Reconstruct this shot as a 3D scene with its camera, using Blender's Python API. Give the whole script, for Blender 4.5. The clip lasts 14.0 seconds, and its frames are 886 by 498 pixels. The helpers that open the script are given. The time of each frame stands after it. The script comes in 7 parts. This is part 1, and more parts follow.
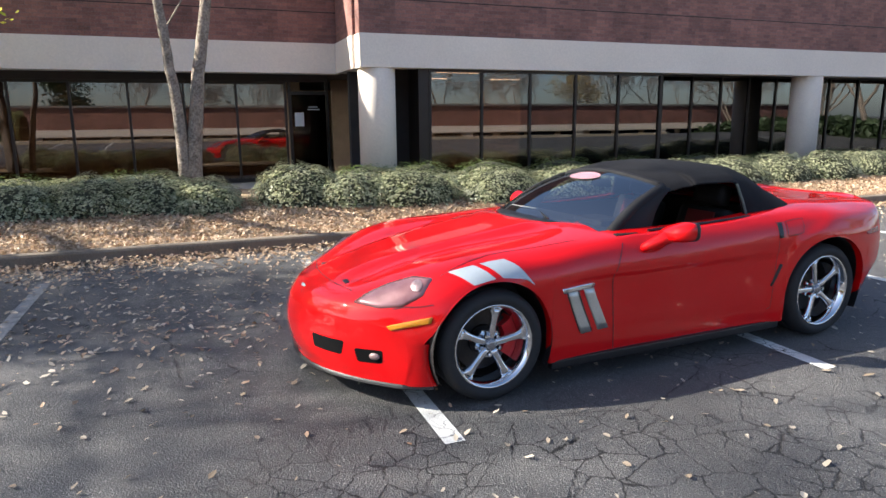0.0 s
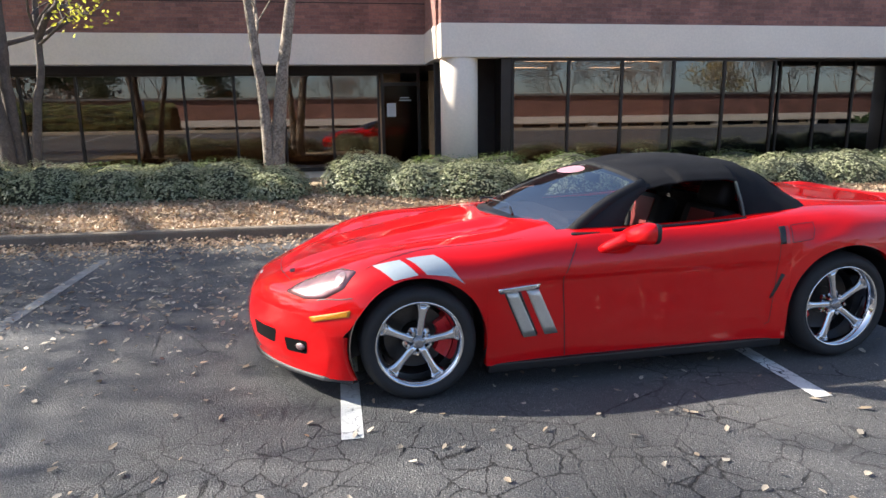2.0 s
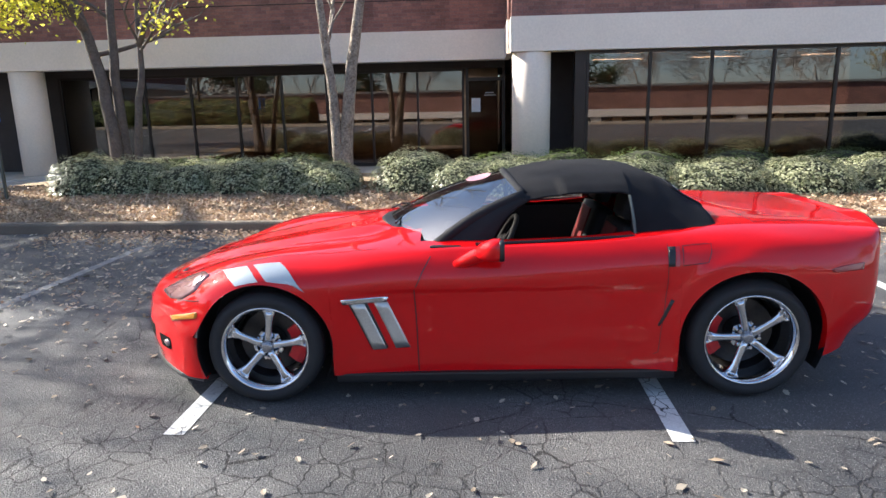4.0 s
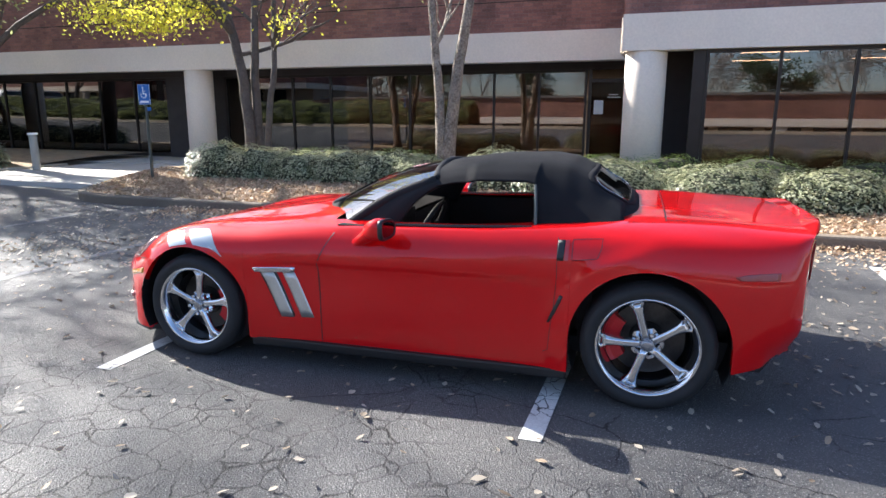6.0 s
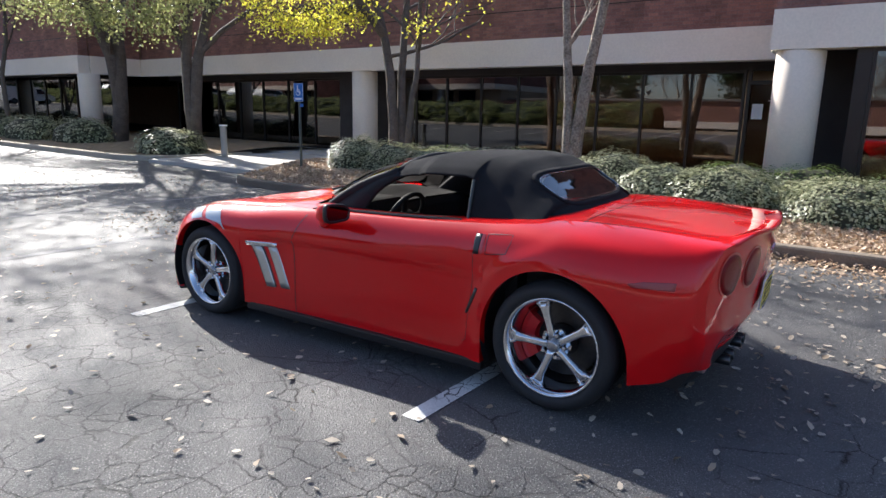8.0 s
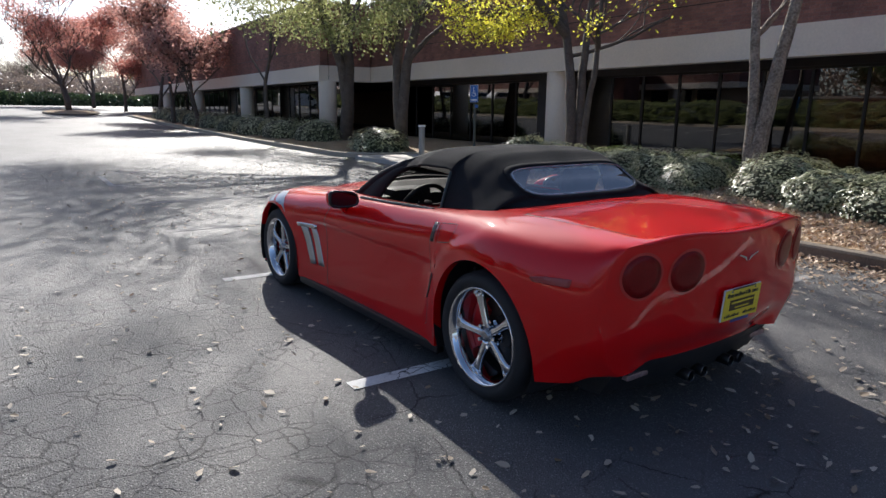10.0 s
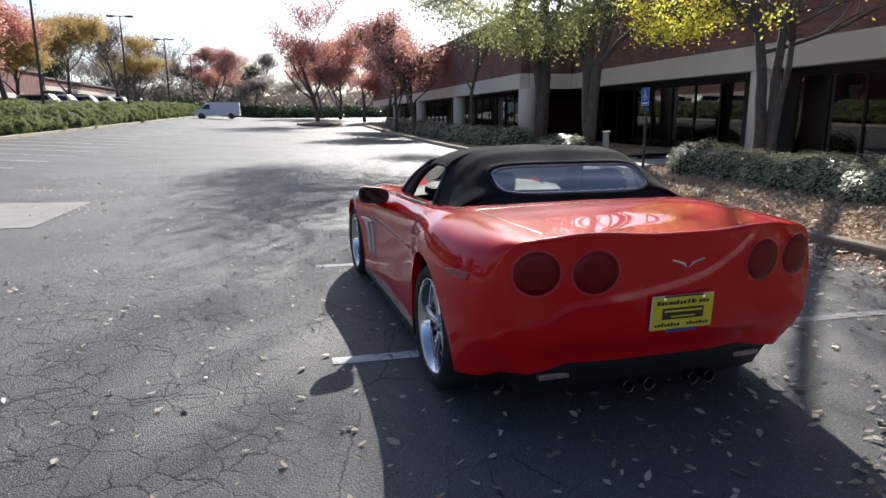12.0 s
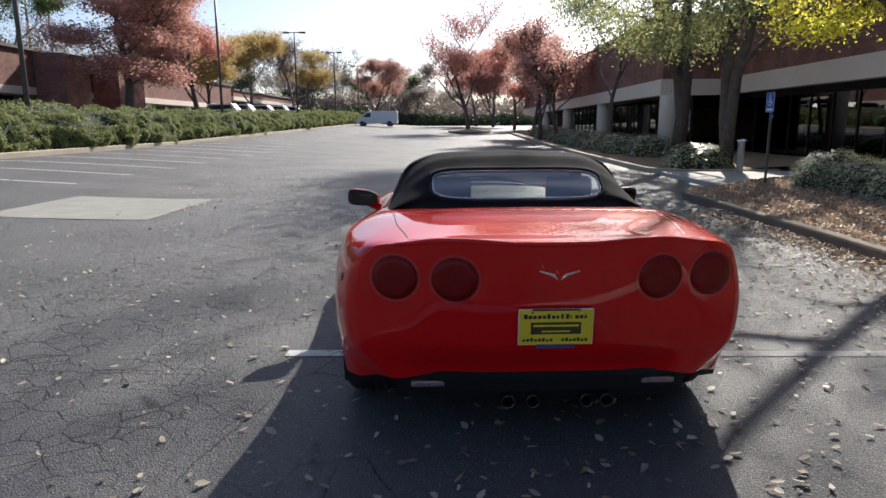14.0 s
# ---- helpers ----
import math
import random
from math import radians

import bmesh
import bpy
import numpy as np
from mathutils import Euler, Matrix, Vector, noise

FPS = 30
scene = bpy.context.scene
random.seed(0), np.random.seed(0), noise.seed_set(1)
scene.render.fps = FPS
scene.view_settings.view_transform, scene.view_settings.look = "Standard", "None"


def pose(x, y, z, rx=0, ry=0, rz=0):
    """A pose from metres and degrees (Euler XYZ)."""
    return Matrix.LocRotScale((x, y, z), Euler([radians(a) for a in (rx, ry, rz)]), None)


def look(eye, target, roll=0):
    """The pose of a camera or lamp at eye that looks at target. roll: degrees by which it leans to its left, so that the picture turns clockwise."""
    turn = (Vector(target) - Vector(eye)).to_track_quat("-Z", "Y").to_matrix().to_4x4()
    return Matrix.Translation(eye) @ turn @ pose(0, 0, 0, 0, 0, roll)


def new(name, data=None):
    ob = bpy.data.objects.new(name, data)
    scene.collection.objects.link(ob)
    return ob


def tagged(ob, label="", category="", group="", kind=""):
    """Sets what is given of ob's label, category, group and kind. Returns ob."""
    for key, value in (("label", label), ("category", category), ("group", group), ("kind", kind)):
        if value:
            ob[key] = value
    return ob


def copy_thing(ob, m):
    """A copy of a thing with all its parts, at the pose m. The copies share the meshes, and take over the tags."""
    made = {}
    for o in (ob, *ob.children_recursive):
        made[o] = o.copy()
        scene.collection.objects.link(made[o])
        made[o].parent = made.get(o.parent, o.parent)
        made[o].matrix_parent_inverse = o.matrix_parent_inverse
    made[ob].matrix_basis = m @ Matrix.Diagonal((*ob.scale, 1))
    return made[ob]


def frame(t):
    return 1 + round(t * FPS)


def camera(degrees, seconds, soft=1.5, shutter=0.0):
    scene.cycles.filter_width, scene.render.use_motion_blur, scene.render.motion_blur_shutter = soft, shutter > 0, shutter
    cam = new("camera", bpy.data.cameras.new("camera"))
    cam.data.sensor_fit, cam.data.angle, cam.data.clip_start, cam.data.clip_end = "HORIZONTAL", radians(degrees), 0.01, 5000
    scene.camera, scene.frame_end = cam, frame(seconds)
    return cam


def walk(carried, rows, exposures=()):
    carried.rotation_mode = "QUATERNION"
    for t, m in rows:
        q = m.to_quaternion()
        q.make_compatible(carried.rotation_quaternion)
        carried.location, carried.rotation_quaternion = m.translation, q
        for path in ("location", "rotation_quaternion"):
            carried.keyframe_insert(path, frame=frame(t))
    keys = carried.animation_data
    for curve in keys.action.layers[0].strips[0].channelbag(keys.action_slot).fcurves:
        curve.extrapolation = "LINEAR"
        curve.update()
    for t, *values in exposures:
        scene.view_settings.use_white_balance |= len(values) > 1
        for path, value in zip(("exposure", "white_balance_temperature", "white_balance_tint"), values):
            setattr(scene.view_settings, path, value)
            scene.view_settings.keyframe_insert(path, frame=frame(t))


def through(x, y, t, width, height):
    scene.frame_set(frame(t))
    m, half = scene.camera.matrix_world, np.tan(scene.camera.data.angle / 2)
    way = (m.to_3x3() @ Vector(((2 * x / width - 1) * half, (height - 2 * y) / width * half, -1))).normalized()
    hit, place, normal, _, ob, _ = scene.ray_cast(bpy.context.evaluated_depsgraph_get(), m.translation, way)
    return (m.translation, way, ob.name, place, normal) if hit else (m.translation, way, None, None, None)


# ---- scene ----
cam = camera(68.9, 14.0)
PATH = [
    (0, (-2.784, -4.097, 1.578), (-2.086, -2.264, 1.185), -0.54),
    (0.5, (-2.592, -4.163, 1.602), (-1.994, -2.297, 1.200), -0.78),
    (1, (-2.324, -4.206, 1.616), (-1.829, -2.312, 1.204), -0.92),
    (1.5, (-2.028, -4.266, 1.608), (-1.633, -2.352, 1.185), -0.82),
    (2, (-1.694, -4.285, 1.567), (-1.383, -2.354, 1.150), -0.70),
    (2.5, (-1.274, -4.286, 1.604), (-1.065, -2.345, 1.169), -0.88),
    (3, (-0.867, -4.304, 1.653), (-0.765, -2.356, 1.211), -1.11),
    (5.5, (1.082, -4.187, 1.541), (0.564, -2.300, 1.125), -0.37),
    (6, (1.433, -4.099, 1.508), (0.787, -2.253, 1.092), 0.06),
    (6.5, (1.808, -4.010, 1.525), (1.028, -2.217, 1.103), 0.38),
    (7, (2.152, -3.935, 1.533), (1.251, -2.202, 1.105), 0.74),
    (7.5, (2.494, -3.773, 1.506), (1.463, -2.111, 1.086), 0.99),
    (8, (2.757, -3.646, 1.494), (1.604, -2.066, 1.076), 1.15),
    (10.5, (4.150, -2.439, 1.471), (2.419, -1.528, 1.050), 0.46),
    (11, (4.350, -2.169, 1.467), (2.546, -1.414, 1.052), 0.26),
    (11.5, (4.497, -1.855, 1.440), (2.632, -1.257, 1.036), -0.01),
    (12, (4.615, -1.531, 1.437), (2.707, -1.087, 1.035), -0.35),
    (12.5, (4.715, -1.241, 1.431), (2.780, -0.935, 1.033), -0.56),
    (13, (4.715, -0.924, 1.427), (2.762, -0.736, 1.041), -0.65),
    (13.5, (4.731, -0.620, 1.417), (2.768, -0.532, 1.043), -0.56),
    (14, (4.761, -0.308, 1.409), (2.797, -0.336, 1.033), -0.23),
]
EXPOSURES = [(0.0, 1.68, 6400, 9), (3.0, 1.80, 6350, 9), (5.5, 1.92, 6100, 10), (8.0, 1.46, 6050, 11), (10.5, 0.72, 6100, 11), (12.5, 0.88, 6150, 10), (14.0, 0.70, 6300, 10)]
walk(cam, [(t, look(eye, target, roll)) for t, eye, target, roll in PATH], EXPOSURES)

# ---- light ----
SUN_AZ, SUN_EL = 162.0, 34.0  # direction to the sun, degrees from +x towards +y, and height
sun = new("sun", bpy.data.lights.new("sun", "SUN"))
sun.data.energy, sun.data.angle, sun.data.color = 5.0, radians(0.6), (1.0, 0.93, 0.82)
sx, sy, sz = (math.cos(radians(SUN_AZ)) * math.cos(radians(SUN_EL)), math.sin(radians(SUN_AZ)) * math.cos(radians(SUN_EL)), math.sin(radians(SUN_EL)))
sun.matrix_basis = look((60 * sx, 60 * sy, 60 * sz), (0, 0, 0))
world = bpy.data.worlds.new("sky")
scene.world = world
world.use_nodes = True
sky = world.node_tree.nodes.new("ShaderNodeTexSky")
sky.sky_type, sky.sun_disc = "NISHITA", False
sky.sun_elevation, sky.sun_rotation = radians(SUN_EL), radians(90.0 - SUN_AZ)
sky.air_density, sky.dust_density = 0.7, 1.2
world.node_tree.links.new(sky.outputs[0], world.node_tree.nodes["Background"].inputs[0])
world.node_tree.nodes["Background"].inputs[1].default_value = 0.095

# ---- materials ----
def mat(name, color, rough=0.6, metal=0.0, vary=0.25, scale=4.0, fine=60.0, bump=0.1, coat=0.0, hue2=None, dist=0.01, spec=0.5):
    """Principled surface with colour varied at two scales and a fine relief."""
    m = bpy.data.materials.new(name)
    m.use_nodes = True
    nt = m.node_tree
    b = nt.nodes["Principled BSDF"]
    b.inputs["Roughness"].default_value = rough
    b.inputs["Metallic"].default_value = metal
    b.inputs["Coat Weight"].default_value = coat
    b.inputs["Coat Roughness"].default_value = 0.03
    b.inputs["Specular IOR Level"].default_value = spec
    tc = nt.nodes.new("ShaderNodeTexCoord")
    n1 = nt.nodes.new("ShaderNodeTexNoise")
    n1.inputs["Scale"].default_value, n1.inputs["Detail"].default_value = scale, 5.0
    n2 = nt.nodes.new("ShaderNodeTexNoise")
    n2.inputs["Scale"].default_value, n2.inputs["Detail"].default_value = fine, 3.0
    for n in (n1, n2):
        nt.links.new(tc.outputs["Object"], n.inputs["Vector"])
    add = nt.nodes.new("ShaderNodeMath")
    add.operation = "ADD"
    nt.links.new(n1.outputs["Fac"], add.inputs[0])
    nt.links.new(n2.outputs["Fac"], add.inputs[1])
    ramp = nt.nodes.new("ShaderNodeMapRange")
    ramp.inputs["From Min"].default_value, ramp.inputs["From Max"].default_value = 0.65, 1.35
    nt.links.new(add.outputs[0], ramp.inputs["Value"])
    mix = nt.nodes.new("ShaderNodeMix")
    mix.data_type = "RGBA"
    lo = tuple(c * (1 - vary) for c in color) if hue2 is None else hue2
    hi = tuple(min(1.0, c * (1 + vary)) for c in color) if hue2 is None else color
    mix.inputs["A"].default_value, mix.inputs["B"].default_value = (*lo, 1), (*hi, 1)
    nt.links.new(ramp.outputs[0], mix.inputs["Factor"])
    nt.links.new(mix.outputs["Result"], b.inputs["Base Color"])
    if bump > 0:
        bp = nt.nodes.new("ShaderNodeBump")
        bp.inputs["Strength"].default_value, bp.inputs["Distance"].default_value = bump, dist
        nt.links.new(n2.outputs["Fac"], bp.inputs["Height"])
        nt.links.new(bp.outputs[0], b.inputs["Normal"])
    return m


def nodes_of(m):
    return m.node_tree, m.node_tree.nodes["Principled BSDF"]


def leaf_mat(name, color, color2, through=0.35, rough=0.42):
    """Leaf: a mix of two colours per leaf, lets some light through."""
    m = bpy.data.materials.new(name)
    m.use_nodes = True
    nt, b = nodes_of(m)
    geo = nt.nodes.new("ShaderNodeNewGeometry")
    mix = nt.nodes.new("ShaderNodeMix")
    mix.data_type = "RGBA"
    mix.inputs["A"].default_value, mix.inputs["B"].default_value = (*color, 1), (*color2, 1)
    nt.links.new(geo.outputs["Random Per Island"], mix.inputs["Factor"])
    nt.links.new(mix.outputs["Result"], b.inputs["Base Color"])
    b.inputs["Roughness"].default_value = rough
    tr = nt.nodes.new("ShaderNodeBsdfTranslucent")
    nt.links.new(mix.outputs["Result"], tr.inputs["Color"])
    ms = nt.nodes.new("ShaderNodeMixShader")
    ms.inputs[0].default_value = through
    nt.links.new(b.outputs[0], ms.inputs[1])
    nt.links.new(tr.outputs[0], ms.inputs[2])
    nt.links.new(ms.outputs[0], nt.nodes["Material Output"].inputs["Surface"])
    return m


WORN_SPOTS = (((-0.3, -3.1, 0.1), 1.3, 1.9), ((-1.6, -2.3, 0.1), 1.2, 1.8), ((1.5, -3.2, 0.1), 1.5, 2.3))


def asphalt_mat():
    """Worn asphalt: pale stones in dark binder, stains, and crazed cracks in some stretches only."""
    m = mat("asphalt", (0.086, 0.084, 0.084), rough=0.64, spec=0.46, vary=0.55, scale=0.55, fine=170.0, bump=1.0, dist=0.008)
    nt, b = nodes_of(m)
    base = b.inputs["Base Color"].links[0].from_socket
    tc = nt.nodes.new("ShaderNodeTexCoord")

    def tex_noise(scale, detail, rough=0.5):
        n = nt.nodes.new("ShaderNodeTexNoise")
        n.inputs["Scale"].default_value, n.inputs["Detail"].default_value = scale, detail
        n.inputs["Roughness"].default_value = rough
        nt.links.new(tc.outputs["Object"], n.inputs["Vector"])
        return n

    def remap(src, a, z, lo=0.0, hi=1.0):
        r = nt.nodes.new("ShaderNodeMapRange")
        r.inputs["From Min"].default_value, r.inputs["From Max"].default_value = a, z
        r.inputs["To Min"].default_value, r.inputs["To Max"].default_value = lo, hi
        nt.links.new(src, r.inputs["Value"])
        return r.outputs[0]

    def calc(op, p, q):
        n = nt.nodes.new("ShaderNodeMath")
        n.operation = op
        for k, v in enumerate((p, q)):
            if isinstance(v, float):
                n.inputs[k].default_value = v
            else:
                nt.links.new(v, n.inputs[k])
        return n.outputs[0]

    def shift(vec, n, amount):
        v = nt.nodes.new("ShaderNodeVectorMath")
        v.operation = "MULTIPLY_ADD"
        v.inputs[1].default_value = (amount, amount, 0.0)
        nt.links.new(n.outputs["Color"], v.inputs[0])
        nt.links.new(vec, v.inputs[2])
        return v.outputs[0]

    where = shift(shift(tc.outputs["Object"], tex_noise(1.4, 2.0), 0.14), tex_noise(24.0, 2.0, 0.6), 0.045)
    cracks = None
    for scl, wid, zone_scale, lo, hi in ((0.42, 0.0022, 0.23, 0.47, 0.53), (6.0, 0.040, 0.31, 0.60, 0.68), (3.2, 0.016, 0.55, 0.61, 0.68)):
        vo = nt.nodes.new("ShaderNodeTexVoronoi")
        vo.feature = "DISTANCE_TO_EDGE"
        vo.inputs["Scale"].default_value = scl
        vo.inputs["Randomness"].default_value = 1.0
        nt.links.new(where, vo.inputs["Vector"])
        line = remap(vo.outputs["Distance"], wid * 0.25, wid, 1.0, 0.0)
        zone = remap(tex_noise(zone_scale, 3.0).outputs["Fac"], lo, hi)
        if scl > 4:
            for spot, inner, outer in WORN_SPOTS:
                far = nt.nodes.new("ShaderNodeVectorMath")
                far.operation = "DISTANCE"
                far.inputs[1].default_value = spot
                nt.links.new(where, far.inputs[0])
                zone = calc("MAXIMUM", zone, remap(far.outputs["Value"], outer, inner))
        gaps = remap(tex_noise(3.0, 3.0).outputs["Fac"], 0.36, 0.50)
        one = calc("MULTIPLY", calc("MULTIPLY", line, zone), gaps)
        cracks = one if cracks is None else calc("MAXIMUM", cracks, one)
    # pale stones of the worn surface, thicker in some stretches
    col = base
    for scl, a, z, tint, amount in ((70.0, 0.30, 0.10, 0.40, 0.85), (130.0, 0.34, 0.12, 0.30, 0.75), (34.0, 0.15, 0.06, 0.50, 0.75)):
        st = nt.nodes.new("ShaderNodeTexVoronoi")
        st.inputs["Scale"].default_value = scl
        nt.links.new(tc.outputs["Object"], st.inputs["Vector"])
        wear = remap(tex_noise(0.9, 4.0).outputs["Fac"], 0.35, 0.65, 0.35, 1.0)
        fac = calc("MULTIPLY", calc("MULTIPLY", remap(st.outputs["Distance"], a, z), wear), amount)
        sm = nt.nodes.new("ShaderNodeMix")
        sm.data_type = "RGBA"
        sm.inputs["B"].default_value = (tint, tint * 0.97, tint * 0.93, 1)
        nt.links.new(col, sm.inputs["A"])
        nt.links.new(fac, sm.inputs["Factor"])
        col = sm.outputs["Result"]
    cm = nt.nodes.new("ShaderNodeMix")
    cm.data_type = "RGBA"
    cm.inputs["B"].default_value = (0.016, 0.015, 0.015, 1)
    nt.links.new(col, cm.inputs["A"])
    nt.links.new(cracks, cm.inputs["Factor"])
    nt.links.new(cm.outputs["Result"], b.inputs["Base Color"])
    bump = b.inputs["Normal"].links[0].from_node
    # coarse stones stand proud of the binder
    grit = nt.nodes.new("ShaderNodeTexVoronoi")
    grit.inputs["Scale"].default_value = 95.0
    nt.links.new(tc.outputs["Object"], grit.inputs["Vector"])
    rough = calc("ADD", remap(grit.outputs["Distance"], 0.0, 0.6, 1.0, 0.0), calc("MULTIPLY", tex_noise(38.0, 4.0, 0.7).outputs["Fac"], 1.3))
    b1 = nt.nodes.new("ShaderNodeBump")
    b1.inputs["Strength"].default_value, b1.inputs["Distance"].default_value = 0.6, 0.008
    nt.links.new(rough, b1.inputs["Height"])
    nt.links.new(bump.outputs[0], b1.inputs["Normal"])
    bump = b1
    b2 = nt.nodes.new("ShaderNodeBump")
    b2.invert = True
    b2.inputs["Strength"].default_value, b2.inputs["Distance"].default_value = 0.5, 0.010
    nt.links.new(cracks, b2.inputs["Height"])
    nt.links.new(bump.outputs[0], b2.inputs["Normal"])
    nt.links.new(b2.outputs[0], b.inputs["Normal"])
    return m


def brick_mat():
    m = mat("brick", (0.235, 0.112, 0.092), rough=0.85, vary=0.3, scale=0.8, fine=40.0, bump=0.2)
    nt, b = nodes_of(m)
    base = b.inputs["Base Color"].links[0].from_socket
    tc = nt.nodes.new("ShaderNodeTexCoord")
    sep = nt.nodes.new("ShaderNodeSeparateXYZ")
    nt.links.new(tc.outputs["Object"], sep.inputs[0])
    sm = nt.nodes.new("ShaderNodeMath")
    sm.operation = "ADD"
    nt.links.new(sep.outputs["X"], sm.inputs[0])
    nt.links.new(sep.outputs["Y"], sm.inputs[1])
    com = nt.nodes.new("ShaderNodeCombineXYZ")
    nt.links.new(sm.outputs[0], com.inputs["X"])
    nt.links.new(sep.outputs["Z"], com.inputs["Y"])
    br = nt.nodes.new("ShaderNodeTexBrick")
    br.inputs["Scale"].default_value = 1.0
    br.inputs["Brick Width"].default_value, br.inputs["Row Height"].default_value = 0.215, 0.072
    br.inputs["Mortar Size"].default_value = 0.006
    br.inputs["Color1"].default_value, br.inputs["Color2"].default_value = (0.8, 0.8, 0.8, 1), (1.25, 1.2, 1.15, 1)
    br.inputs["Mortar"].default_value = (0.85, 1.1, 1.2, 1)
    nt.links.new(com.outputs[0], br.inputs["Vector"])
    # larger blotches of paler panels, a stack of courses high
    bl = nt.nodes.new("ShaderNodeTexBrick")
    bl.inputs["Scale"].default_value = 1.0
    bl.inputs["Brick Width"].default_value, bl.inputs["Row Height"].default_value = 0.43, 0.36
    bl.inputs["Mortar Size"].default_value = 0.0
    bl.inputs["Color1"].default_value, bl.inputs["Color2"].default_value = (0.88, 0.88, 0.88, 1), (1.18, 1.15, 1.15, 1)
    nt.links.new(com.outputs[0], bl.inputs["Vector"])
    a = nt.nodes.new("ShaderNodeVectorMath")
    a.operation = "MULTIPLY"
    nt.links.new(base, a.inputs[0])
    nt.links.new(br.outputs["Color"], a.inputs[1])
    c = nt.nodes.new("ShaderNodeVectorMath")
    c.operation = "MULTIPLY"
    nt.links.new(a.outputs[0], c.inputs[0])
    nt.links.new(bl.outputs["Color"], c.inputs[1])
    nt.links.new(c.outputs[0], b.inputs["Base Color"])
    return m


def glass_mat(name, tint, rough=0.0, ior=1.45):
    """Thin pane: see-through with a tint, and a mirror by the angle."""
    m = bpy.data.materials.new(name)
    m.use_nodes = True
    nt, b = nodes_of(m)
    nt.nodes.remove(b)
    tr = nt.nodes.new("ShaderNodeBsdfTransparent")
    tr.inputs["Color"].default_value = (*tint, 1)
    gl = nt.nodes.new("ShaderNodeBsdfGlossy")
    gl.inputs["Roughness"].default_value = rough
    fr = nt.nodes.new("ShaderNodeFresnel")
    fr.inputs["IOR"].default_value = ior
    ms = nt.nodes.new("ShaderNodeMixShader")
    nt.links.new(fr.outputs[0], ms.inputs[0])
    nt.links.new(tr.outputs[0], ms.inputs[1])
    nt.links.new(gl.outputs[0], ms.inputs[2])
    nt.links.new(ms.outputs[0], nt.nodes["Material Output"].inputs["Surface"])
    return m


ASPHALT = asphalt_mat()
BRICK = brick_mat()
CONCRETE = mat("painted_concrete", (0.80, 0.705, 0.61), rough=0.8, vary=0.08, scale=0.6, fine=25.0, bump=0.1)
# paler kerb tone; on the far bed it carries the sunlit look
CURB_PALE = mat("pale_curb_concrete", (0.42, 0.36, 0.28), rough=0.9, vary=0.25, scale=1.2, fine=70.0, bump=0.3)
# dirty brown, with the shade of the bed kerb's face put into the colour
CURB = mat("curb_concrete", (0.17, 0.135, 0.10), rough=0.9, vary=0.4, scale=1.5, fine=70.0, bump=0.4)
PAVE = mat("walk_concrete", (0.45, 0.42, 0.38), rough=0.9, vary=0.15, scale=1.0, fine=60.0, bump=0.2)
FRAME = mat("dark_anodised_frame", (0.035, 0.028, 0.024), rough=0.4, metal=0.6, vary=0.2, bump=0.0)
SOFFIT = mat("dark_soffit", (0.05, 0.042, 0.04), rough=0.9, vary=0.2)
ROOF = mat("roof_gravel", (0.2, 0.19, 0.18), rough=0.95, vary=0.2)
INSIDE = mat("office_wall", (0.46, 0.34, 0.24), rough=0.9, vary=0.15)
CARPET = mat("office_carpet", (0.10, 0.09, 0.08), rough=0.95, vary=0.2)
CLEAR_GLASS = glass_mat("clear_door_glass", (0.26, 0.22, 0.19), 0.0, 1.2)
GLASS = glass_mat("bronze_glass", (0.40, 0.31, 0.24), 0.0, 2.15)
PAINT_LINE = mat("line_paint", (0.60, 0.60, 0.58), rough=0.8, vary=0.18, scale=3.0, fine=90.0, bump=0.3)
WORN_LINE = mat("worn_line_paint", (0.50, 0.50, 0.48), rough=0.85, hue2=(0.16, 0.16, 0.16), scale=7.0, fine=60.0, bump=0.3)


